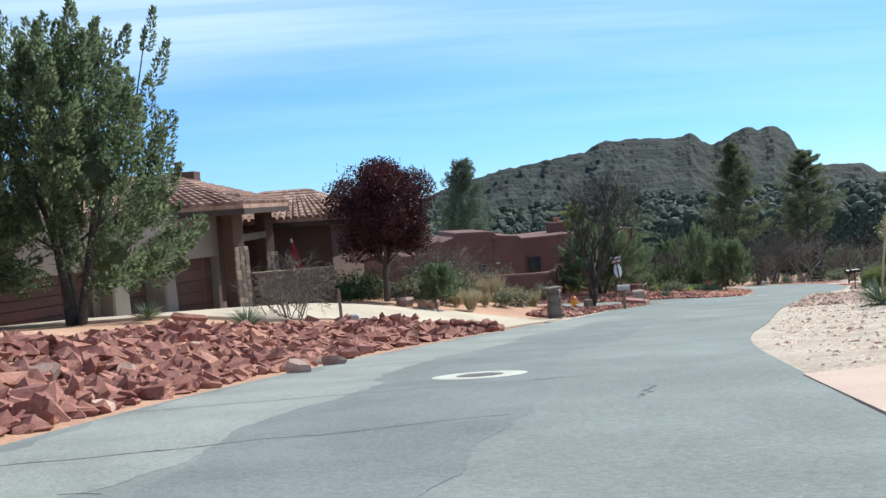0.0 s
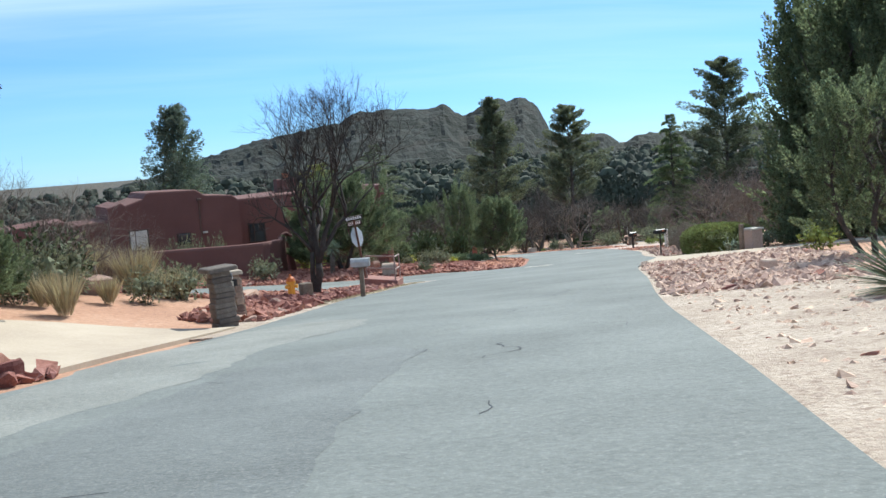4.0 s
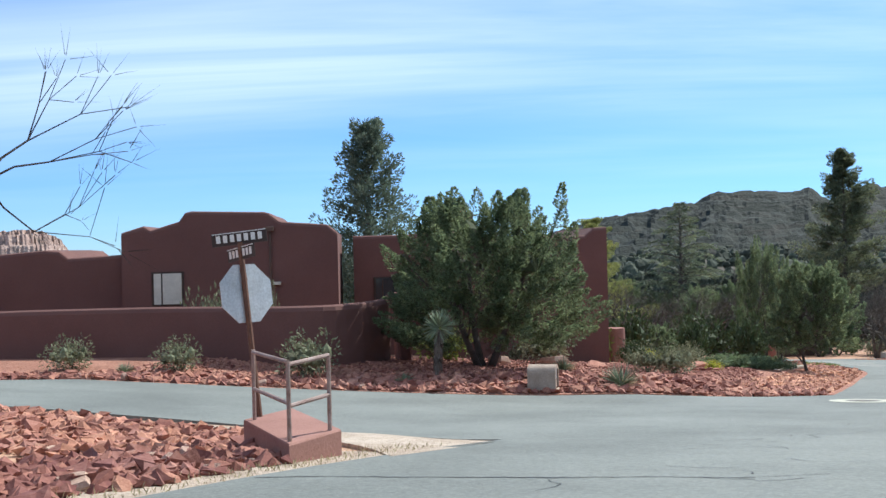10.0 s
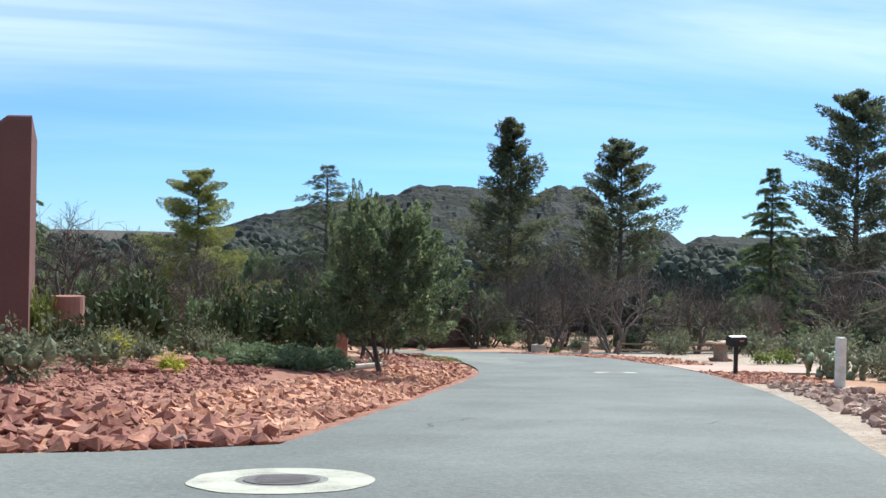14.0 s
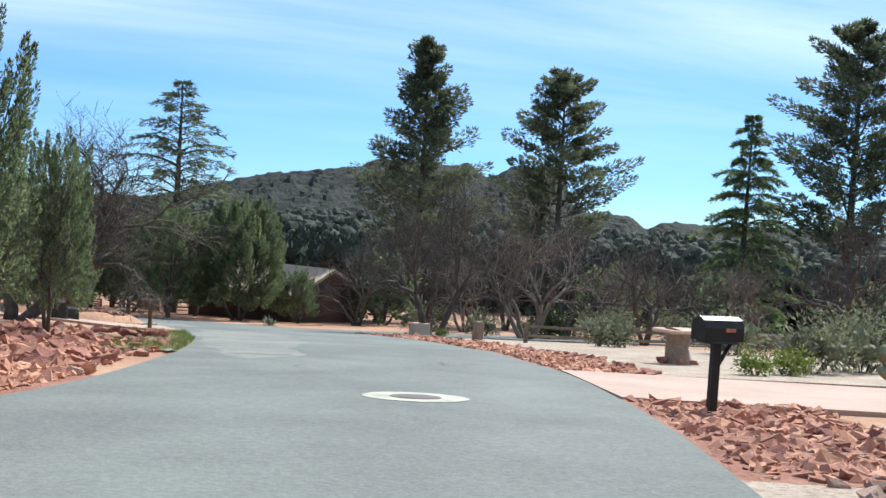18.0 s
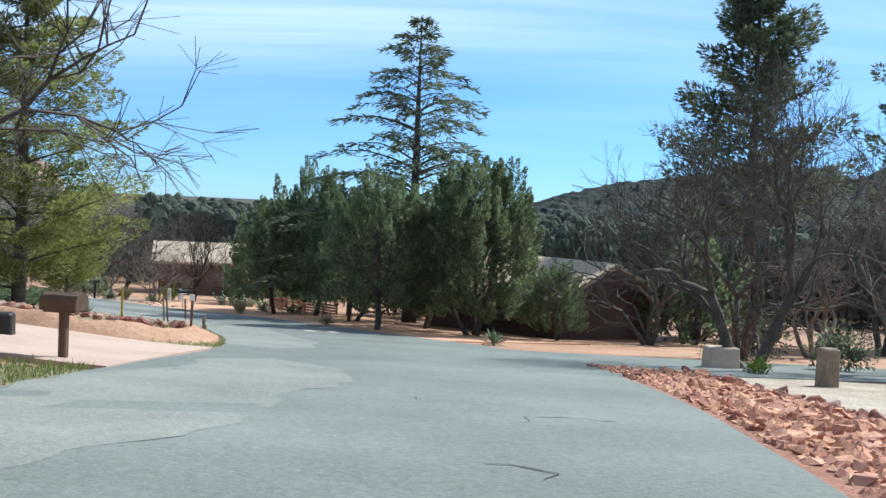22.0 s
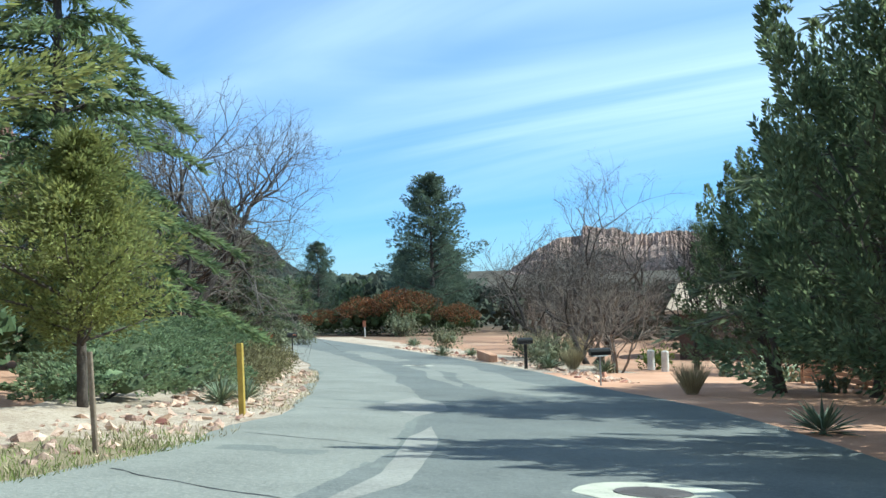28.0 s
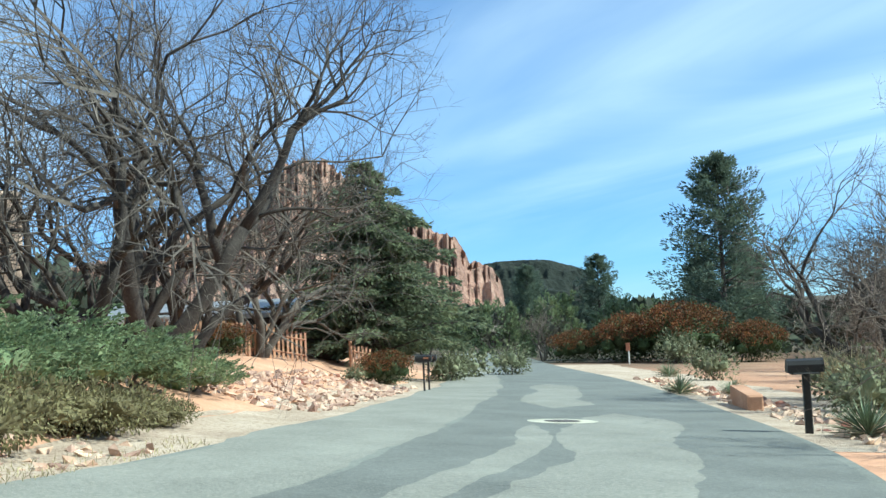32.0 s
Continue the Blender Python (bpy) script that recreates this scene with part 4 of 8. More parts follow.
def rosette(radius, blades=60, mat=None, name="agave", label="", width=0.06, up=0.55, straw=0, category="succulent", group=""):
    """An agave or yucca: stiff tapering blades from one heart."""
    t = thing(name, label or "grey green spiky agave", category, group=group)

    def blade_set(n, upness, ln, mat_, pname):
        g = Geo()
        a = rng.random(n) * 2 * np.pi
        e = np.arcsin(np.clip(upness + 0.55 * rng.normal(size=n) * 0.6, -0.15, 1))
        L = ln * (0.75 + 0.35 * rng.random(n))
        d = np.stack([np.cos(a) * np.cos(e), np.sin(a) * np.cos(e), np.sin(e)], 1)
        s = np.stack([-np.sin(a), np.cos(a), np.zeros(n)], 1)
        b = d * 0.03 + np.array([0, 0, 0.04])
        m1 = b + d * L[:, None] * 0.45
        nrm = np.cross(d, s)
        tip = b + d * L[:, None]
        tip[:, 2] -= 0.06 * L
        keel = m1 - nrm * width * 0.25
        vs = np.stack([b, m1 + s * width / 2, tip, m1 - s * width / 2, keel], 1).reshape(-1, 3)
        k = np.arange(n)[:, None] * 5
        fs = np.concatenate([k + np.array([[0, 1, 4]]), k + np.array([[1, 2, 4]]), k + np.array([[2, 3, 4]]), k + np.array([[3, 0, 4]])])
        g.add(vs, fs)
        g.ob(pname, mat_, t)
    blade_set(blades, up, radius, mat or AGAVE, "leaf_rosette")
    if straw:
        blade_set(straw, -0.05, radius * 0.8, STRAW, "dry_skirt")
    h = Geo()
    h.cyl(0, 0, -0.15, 0.07, 0.25, 8, 0.04)
    h.ob("heart", mat or AGAVE, t)
    return t


def grass_tuft(height, radius, blades=220, mat=None, name="grass_tuft", label="", group=""):
    t = thing(name, label or "tuft of dry ornamental grass", "grass", group=group)
    g = Geo()
    a = rng.random(blades) * 2 * np.pi
    rr = radius * 0.25 * np.sqrt(rng.random(blades))
    b = np.stack([rr * np.cos(a), rr * np.sin(a), np.full(blades, -0.03)], 1)
    lean = radius / height * (0.2 + 0.9 * rng.random(blades))
    d = np.stack([np.cos(a) * lean, np.sin(a) * lean, np.ones(blades)], 1)
    g.leaves(b, d, height * (0.7 + 0.4 * rng.random(blades)), 0.022, 0.08)
    g.ob("grass_foliage", mat or STRAW, t)
    return t


def put(proto, x, y, s=1.0, turn=None, sz=None, sink=0.0, label=""):
    """A copy of a plant at a place on the ground."""
    turn = rng.random() * 360 if turn is None else turn
    m = pose(x, y, gz(x, y) - sink, 0, 0, turn) @ Matrix.Diagonal((s, s, s if sz is None else sz, 1))
    o = copy_thing(proto, m)
    if label:
        o["label"] = label
    return o


PROTOS = []


def proto(o):
    PROTOS.append(o)
    return o


def drop_protos():
    """The patterns themselves are taken away; their copies stay."""
    for o in PROTOS:
        for c in list(o.children_recursive):
            bpy.data.objects.remove(c)
        bpy.data.objects.remove(o)


def spreader(height, radius, tufts=9000, mat=None, boughs=70, spray=0.1, name="spreading_juniper", label="", group=""):
    """A spreading juniper: flat arching boughs in loose layers, dark beneath."""
    t = thing(name, label or "spreading juniper with arching boughs", "shrub", group=group)
    g, c = Geo(), Geo()
    for i in range(6):
        a = i * 1.05
        limb(g, (0, 0, -0.1), (radius * 0.55 * math.cos(a), radius * 0.55 * math.sin(a), height * 0.5), 0.04, 0.012, 0.1, 4, 5)
    for i in range(6):
        a = i * 1.05 + 0.4
        core(c, (radius * 0.4 * math.cos(a), radius * 0.4 * math.sin(a), height * 0.34), (radius * 0.36, radius * 0.36, height * 0.36), i)
    for i in range(boughs):
        f = math.sqrt((i + 0.5) / boughs)
        a = i * 2.39996 + rng.normal() * 0.2
        r = radius * f * 0.78
        z = height * (0.95 - 0.72 * f ** 1.6) * rng.uniform(0.75, 1.05)
        k = rng.uniform(0.8, 1.3)
        plume(c, (r * math.cos(a), r * math.sin(a), max(0.08, z - 0.1)), (math.cos(a), math.sin(a), 0.42 - 0.2 * f), k * radius * 0.36, k * radius * 0.13, tufts // boughs, spray, 0.22, 0.5)
    g.ob("woody_base", BARK, t)
    c.ob("foliage", mat or SPREAD_LEAF, t)
    return t


def berry_bush(height, radius):
    """A broad dark bush whose upper boughs are thick with russet berries."""
    t = shrub(height * 0.9, radius, 5000, LEAF_DARK, "berry_bush", "dark bush topped with russet red berries", leaf=0.075, lumps=18)
    c = Geo()
    for i in range(26):
        a = i * 2.4
        rr = radius * 0.8 * math.sqrt((i + 0.3) / 26)
        cc = (rr * math.cos(a), rr * math.sin(a), height * (0.86 - 0.4 * (rr / radius) ** 2) * rng.uniform(0.85, 1.05))
        rad = radius * rng.uniform(0.16, 0.28)
        p, out = shell(260, cc, (rad, rad, rad * 0.75), 0.5)
        ln = 0.09 * (0.8 + 0.8 * rng.random(len(p)))
        c.spindles(p, out + 0.6 * rng.normal(size=out.shape), ln, ln * 0.32)
    c.ob("berry_crown", RED_BERRY, t, label="russet red berries")
    return t


def prickly_pear(height, radius, pads=46, name="prickly_pear", label="grey green prickly pear cactus with stacked pads"):
    """A prickly pear: oval pads that grow out of one another's rims."""
    t = thing(name, label, "cactus")
    g = Geo()
    n = 12
    a = np.arange(n) * 2 * np.pi / n
    heads = [(np.array([rng.normal() * radius * 0.35, rng.normal() * radius * 0.35, -0.04]), rng.random() * 6.28) for _ in range(9)]
    for i in range(pads):
        base, yaw = heads[int(rng.integers(0, len(heads)))] if i >= 9 else heads[i]
        if base[2] > height * 0.8 or np.hypot(base[0], base[1]) > radius * 1.15:
            continue
        L = rng.uniform(0.2, 0.32)
        yaw = yaw + rng.normal() * 0.6
        side = np.array([math.cos(yaw), math.sin(yaw), 0])
        out = np.array([base[0], base[1], 0]) / (radius + 1e-6)
        up = unit(np.array([0, 0, 1.0]) + 0.6 * out + side * rng.normal() * 0.45)
        face = unit(np.cross(side, up))
        rim = [base + up * (L * 0.5 * (1 - math.cos(u))) + side * (L * 0.36 * math.sin(u) * (1 + 0.15 * math.cos(u) * -1)) for u in a]
        mid = base + up * L * 0.52
        vs = [mid + face * 0.035] + rim + [mid - face * 0.035]
        g = Geo().add(vs, [[0, 1 + k, 1 + (k + 1) % n] for k in range(n)] + [[n + 1, 1 + (k + 1) % n, 1 + k] for k in range(n)])
        g.ob("pad", AGAVE, t, smooth=True)
        heads.append((base + up * L * 0.93 + side * rng.normal() * L * 0.18, yaw))
        heads.append((base + up * L * 0.75 + side * L * 0.3 * rng.choice([-1, 1]), yaw + 0.5))
    return t


# ---- ground covers, drives, road marks ----
def along(line, f0, f1):
    """A stretch of a line, between two shares of its length."""
    p = resample(line, 0.5)
    n = len(p) - 1
    return [tuple(p[int(round(n * (f0 + (f1 - f0) * k / 10)))] ) for k in range(11)]


def by_y(line, y0, y1, n=10):
    """A stretch of a line between two y values (y grows along it)."""
    p = resample(line, 0.4)
    ys = np.maximum.accumulate(p[:, 1])
    return [(float(np.interp(y, ys, p[:, 0])), float(y)) for y in np.linspace(y0, y1, n)]


def aside(line, off):
    """A line moved sideways, left positive."""
    p = np.array(line, float)
    t = np.gradient(p, axis=0)
    t /= np.linalg.norm(t, axis=1)[:, None]
    return [(float(a - off * v), float(b + off * u)) for (a, b), (u, v) in zip(p, t)]


L_, R_ = ROAD_L, ROAD_R
drape("ground_gravel_shoulder", by_y(R_, 11.8, 53.4), aside(by_y(R_, 11.8, 53.4), -3.6), PALE_GRAVEL, 0.012, 6, 0.7, "pale pinkish gravel shoulder with stones", ragged=0.9)
drape("ground_red_corner", by_y(R_, 91, 97.9), aside(by_y(R_, 91, 97.9), -2.6), RED_GRAVEL, 0.012, 5, 0.7, "red crushed rock corner by the mailbox", ragged=0.4)
drape("ground_cobble_shoulder", by_y(R_, 61, 91), aside(by_y(R_, 61, 91), -2.6), PALE_GRAVEL, 0.012, 5, 0.7, "pale cobble shoulder by the bare tree", ragged=0.7)
drape("ground_red_gravel_strip", by_y(R_, 104, 127.5), aside(by_y(R_, 104, 127.5), -2.2), RED_GRAVEL, 0.014, 5, 0.7, "red crushed rock strip beside the road", ragged=0.4)
drape("ground_gravel_yard", aside(by_y(R_, 103.8, 127.2), -2.0), [(51, 101), (52, 110), (50, 120), (44, 127)], PALE_GRAVEL, 0.008, 12, 1.0, "pale gravel front yard", ragged=0.3)
drape("ground_red_yard", aside(STREET_A_FAR[1:5], -0.15)[::-1], [(-9, 77.6), (4, 79.5), (14, 87.5), (21.5, 97)], RED_GRAVEL, 0.012, 10, 0.8, "red crushed rock yard of the pueblo house")
drape("ground_red_border", by_y(L_, 76.4, 99), [(14.5, 77), (14.5, 83), (16.5, 90), (22.5, 99.5)], RED_GRAVEL, 0.018, 10, 0.8, "red rock border along the road", ragged=0.2)
drape("ground_bank_soil", by_y(L_, 2, 33), aside(by_y(L_, 2, 33), 5.0), DIRT, 0.01, 8, 0.8, "bare soil under the rock bank")
drape("ground_left_gravel", by_y(L_, 38.2, 59), aside(by_y(L_, 38.2, 59), 1.0), PALE_GRAVEL, 0.014, 4, 0.5, "sandy gravel edge of the road", ragged=0.6)
drape("ground_sand_verge", by_y(L_, 130, 158), aside(by_y(L_, 130, 158), 3.4), PALE_GRAVEL, 0.012, 6, 0.7, "pale stony verge of the bend", ragged=0.7)
drape("ground_orange_yard", aside(by_y(R_, 140, 165), 0.0), [(36, 146), (30, 154), (24, 162), (16, 170), (9, 176)], SAND, 0.01, 14, 1.0, "orange sand yard under the junipers")
drape("ground_orange_front", aside(by_y(L_, 155, 185), 1.4), [(-8, 154), (-14, 160), (-22, 166), (-34, 175), (-44, 184)], SAND, 0.01, 12, 1.2, "orange sand front yard by the fence", ragged=0.4)
drape("ground_stony_verge", by_y(L_, 157, 178), aside(by_y(L_, 157, 178), 1.9), PALE_GRAVEL, 0.016, 6, 0.7, "pale river stone verge", ragged=0.9)
drape("ground_far_verge", by_y(R_, 165, 200), aside(by_y(R_, 165, 200), -4.0), PALE_GRAVEL, 0.014, 6, 0.9, "pale stony verge by the mailboxes", ragged=0.8)
drape("ground_grass_verge", by_y(L_, 124.5, 141), aside(by_y(L_, 124.5, 141), 1.5), GRASS_GROUND, 0.018, 4, 0.5, "dry green grass verge", ragged=0.5)
drape("ground_grass_culvert", by_y(L_, 106, 116.6), aside(by_y(L_, 106, 116.6), 1.4), GRASS_GROUND, 0.018, 4, 0.5, "green grass verge by the culvert", ragged=0.5)
drape("ground_corner_gravel", [(12.9, 60.6), (12.2, 61.0), (10.6, 62.7), (7.5, 63.8)], [(11.7, 58.4), (11.2, 59.6), (9.9, 61.6), (7.2, 62.6)], PALE_GRAVEL, 0.03, 6, 0.4, "sandy gravel apron at the corner", ragged=0.3)
drape("pavement_driveway_left", [(1.6, 34.1), (-0.9, 34.7), (-3.6, 32.9), (-5.6, 30.4), (-9.2, 28.6), (-12.6, 28.6)], [(4.3, 40.5), (0.6, 40.8), (-1.8, 39.5), (-4.6, 38.9), (-7.9, 38.6)], CONCRETE, 0.05, 6, 0.6, "pale concrete driveway to the garage")
drape("pavement_apron_right", [(2.5, 2.0), (8, 1.0), (14, 0)], [(3.9, 11.9), (9, 13.3), (15, 15.0)], PINK_CONCRETE, 0.045, 6, 0.6, "pinkish concrete driveway apron")
drape("pavement_driveway_gate", [(17.8, 52.2), (21, 51.9), (32, 49.6)], [(21.9, 59.8), (23.4, 57.2), (32, 54.2)], CONCRETE, 0.045, 6, 0.6, "pale concrete driveway past the hedge")
drape("pavement_driveway_mail", [(35.5, 97.9), (39.5, 96.4), (50, 92.4)], [(36.5, 103.7), (40.5, 102.2), (52, 98.2)], PINK_CONCRETE, 0.045, 6, 0.6, "pink concrete driveway behind the mailbox")
drape("pavement_driveway_culvert", [(28.9, 117.0), (24, 118.4), (15, 119.5)], [(27.9, 124.3), (23, 124.8), (14, 126)], PINK_CONCRETE, 0.05, 6, 0.6, "pink concrete driveway over the culvert")


def flat_on_road(name, pts_fn, mat, lift, label, kind="structure", parent=None):
    """A thin shape from (x, y) points and faces, laid on the road."""
    xy, fs = pts_fn
    xy = np.asarray(xy, float)
    z = land(xy[:, 0], xy[:, 1]) + ROAD_LIFT + lift
    o = Geo().add(np.column_stack([xy, z]), fs).ob(name, mat, parent, label=label, kind=kind)
    facing_up(o)
    return o


def ring_pts(cx, cy, r0, r1, n=48, wob=0.0):
    a = np.arange(n) * 2 * np.pi / n
    w = 1 + wob * np.array([noise.noise((math.cos(t) * 2 + cx, math.sin(t) * 2 + cy, 0)) for t in a])
    inner = np.stack([cx + r0 * np.cos(a), cy + r0 * np.sin(a)], 1)
    outer = np.stack([cx + r1 * w * np.cos(a), cy + r1 * w * np.sin(a)], 1)
    return np.concatenate([inner, outer]), [[i, (i + 1) % n, n + (i + 1) % n, n + i] for i in range(n)]


for cx, cy, rr in [(0.4, 15.2, 0.68), (21.0, 73.05, 0.8), (32.3, 97.0, 0.69), (26.2, 141.7, 0.68), (1.9, 165.4, 0.65)]:
    mh = thing("manhole", "iron manhole cover with a painted white ring", "manhole", group="manholes along the road")
    flat_on_road("painted_ring", ring_pts(cx, cy, rr * 0.5, rr, 48, 0.06), PAINT_WHITE, 0.006, "", "", mh)
    n = 32
    a = np.arange(n) * 2 * np.pi / n
    for rad_, nm, mt, lf in ((rr * 0.5, "collar", ASPHALT_PALE, 0.005), (0.33, "cover", IRON, 0.012)):
        flat_on_road(nm, (np.concatenate([[[cx, cy]], np.stack([cx + rad_ * np.cos(a), cy + rad_ * np.sin(a)], 1)]), [[0, 1 + i, 1 + (i + 1) % n] for i in range(n)]), mt, lf, "", "", mh)
    for k in range(5):
        flat_on_road("cover_rib", ([(cx - 0.24 + 0.02 * abs(k - 2), cy - 0.2 + k * 0.1 - 0.015), (cx + 0.24 - 0.02 * abs(k - 2), cy - 0.2 + k * 0.1 - 0.015), (cx + 0.24 - 0.02 * abs(k - 2), cy - 0.2 + k * 0.1 + 0.015), (cx - 0.24 + 0.02 * abs(k - 2), cy - 0.2 + k * 0.1 + 0.015)], [[0, 1, 2, 3]]), IRON, 0.02, "", "", mh)


def crack(pts, width=0.03, name="crack", mat=None, lift=0.004, label="dark tar filled crack in the asphalt", wob=0.25):
    """A wandering narrow strip on the road."""
    p = resample(pts, 0.14)
    k = len(p)
    off = np.array([noise.noise((i * 0.2 + p[0, 0], p[0, 1], 1.7)) + 0.3 * noise.noise((i * 0.9, p[0, 1], 6.0)) for i in range(k)]) * wob
    t = np.gradient(p, axis=0)
    t /= np.linalg.norm(t, axis=1)[:, None] + 1e-9
    nrm = np.stack([-t[:, 1], t[:, 0]], 1)
    p = p + nrm * off[:, None]
    w = width * (0.5 + 0.9 * np.array([abs(noise.noise((i * 0.9, p[0, 0], 5.0))) for i in range(k)]) * 2)[:, None]
    xy = np.concatenate([p + nrm * w / 2, p - nrm * w / 2])
    flat_on_road(name, (xy, [[i, i + 1, k + i + 1, k + i] for i in range(k - 1)]), mat or CRACK, lift, label)


def road_at(y, f):
    """A point on the road: f is 0 at the left edge and 1 at the right, y counted on the middle."""
    s = np.interp(y, [p[1] for p in ROAD_MID], np.arange(len(ROAD_MID)))
    l = [np.interp(s, np.arange(len(L_)), [p[i] for p in L_]) for i in (0, 1)]
    r = [np.interp(s, np.arange(len(R_)), [p[i] for p in R_]) for i in (0, 1)]
    return (l[0] + (r[0] - l[0]) * f, l[1] + (r[1] - l[1]) * f)


# dark and pale patches of old surfacing, in long uneven lanes
def lane(y0, y1, f0, f1, mat, lift, label, rag=0.6):
    a = [road_at(y, f0) for y in np.linspace(y0, y1, 12)]
    b = [road_at(y, f1) for y in np.linspace(y0, y1, 12)]
    st = 0.2
    pa, pb = resample(a, st), resample(b, st)
    n = min(len(pa), len(pb))
    pa, pb = pa[np.linspace(0, len(pa) - 1, n).astype(int)], pb[np.linspace(0, len(pb) - 1, n).astype(int)]
    d = (pb - pa) / (np.linalg.norm(pb - pa, axis=1)[:, None] + 1e-9)
    wa, wb = (np.array([noise.noise((i * 0.12 * st / 0.5 + y0, s0, f)) + 0.22 * noise.noise((i * 0.3 + y0, s0, f)) + 0.05 * noise.noise((i * 1.3 + y0, s0, f)) for i in range(n)])[:, None] * rag for s0, f in ((2.0, f0), (7.0, f1)))
    taper = np.minimum(1, np.minimum(np.arange(n), np.arange(n)[::-1]) / 9.0)[:, None]
    mid = (pa + pb) / 2
    pa, pb = mid + (pa + d * wa - mid) * taper, mid + (pb + d * wb - mid) * taper
    m = 5
    f = np.linspace(0, 1, m)
    xy = (pa[:, None, :] * (1 - f)[None, :, None] + pb[:, None, :] * f[None, :, None]).reshape(-1, 2)
    idx = np.arange(n * m).reshape(n, m)
    q = np.stack([idx[:-1, :-1], idx[:-1, 1:], idx[1:, 1:], idx[1:, :-1]], -1).reshape(-1, 4).tolist()
    flat_on_road("road_patch", (xy, q), mat, lift, label)


lane(-4, 40, 0.02, 0.30, ASPHALT_PALE, 0.002, "pale worn strip of old asphalt", 0.9)
lane(4, 33, 0.32, 0.62, ASPHALT_DARK, 0.003, "dark strip of newer asphalt", 0.5)
lane(126, 205, -0.01, 0.30, ASPHALT_PALE, 0.002, "pale worn strip of old asphalt", 0.45)
lane(138, 205, 0.30, 0.99, ASPHALT_DARK, 0.0026, "dark strip of newer asphalt", 0.3)
lane(152, 167, 0.58, 0.79, ASPHALT_PALE, 0.0036, "pale worn patch showing through", 0.55)
lane(154.5, 164.5, 0.46, 0.52, ASPHALT_PALE, 0.0036, "pale worn patch showing through", 0.35)
lane(168, 178, 0.42, 0.62, ASPHALT_PALE, 0.0036, "pale worn patch showing through", 0.5)
lane(147.5, 151.5, 0.22, 0.36, ASPHALT_WORN, 0.0046, "bleached scuffed patch of asphalt", 0.4)
lane(139, 146, 0.31, 0.36, ASPHALT_WORN, 0.0046, "bleached scuffed patch of asphalt", 0.15)
lane(104, 122, 0.05, 0.36, ASPHALT_PALE, 0.002, "pale worn strip of old asphalt", 0.9)
for y0, f0, f1, sl in [(9.0, 0.0, 0.62, 1.1), (13.2, 0.0, 0.7, 0.6), (24.6, 0.02, 0.5, 0.7), (22.2, 0.05, 0.5, 0.5), (56, 0.0, 0.5, 0.3), (87, 0.0, 0.4, -0.6), (108.5, 0.0, 0.62, -1.0), (131, 0.05, 0.5, -0.5), (136.5, 0.04, 0.45, -0.6), (140, 0.03, 0.38, -0.8), (144, 0.03, 0.36, -0.8), (149, 0.02, 0.5, -1.2), (153.5, 0.03, 0.5, -1.4), (158, 0.55, 0.98, -0.5)]:
    crack([road_at(y0 + sl * k / 5, f0 + (f1 - f0) * k / 5) for k in range(6)], 0.035, "tar_seam", wob=0.12, label="dark tar seam across the asphalt")
crk = random.Random(5)
for i in range(56):
    y0, f0 = crk.uniform(3, 165), crk.uniform(0.15, 0.85)
    dy, df = crk.uniform(-1.4, 1.4), crk.uniform(-0.16, 0.16)
    crack([road_at(y0, f0), road_at(y0 + dy * 0.4, f0 + df * 0.7), road_at(y0 + dy, f0 + df)], 0.018, wob=0.5)
for i in range(70):                                       # short crazed cracks where the streets meet and down the first slope
    y0, f0 = (crk.uniform(49, 66), crk.uniform(0.3, 0.95)) if i < 46 else (crk.uniform(30, 46), crk.uniform(0.25, 0.7))
    x0, y0 = road_at(y0, f0)
    an = crk.gauss(-0.35, 0.35) if i % 4 else crk.gauss(1.2, 0.3)
    ln = crk.uniform(0.3, 1.0)
    crack([(x0, y0), (x0 + ln * 0.5 * math.cos(an), y0 + ln * 0.5 * math.sin(an)), (x0 + ln * math.cos(an + 0.3), y0 + ln * math.sin(an + 0.3))], 0.014, wob=0.2)
for cx, cy, an in [(10.3, 39.0, 1.0), (10.9, 41.2, 1.9), (11.3, 38.2, 2.6), (9.6, 36.4, 2.9)]:
    crack([(cx, cy), (cx + 0.8 * math.cos(an), cy + 0.8 * math.sin(an)), (cx + 1.6 * math.cos(an + 0.5), cy + 1.6 * math.sin(an + 0.5))], 0.013, wob=0.3)
for (x0, y0), ang in [((21.46, 68.15), -52), ((32.7, 136.6), 12), ((28.9, 106.5), 85)]:
    c_, s_ = math.cos(math.radians(ang)), math.sin(math.radians(ang))
    flat_on_road("road_dash", ([(x0 + u * c_ - v * s_, y0 + u * s_ + v * c_) for u, v in ((-0.9, -0.06), (0.9, -0.05), (0.9, 0.06), (-0.9, 0.05))], [[0, 1, 2, 3]]), ASPHALT_PALE, 0.006, "worn white paint dash on the asphalt")


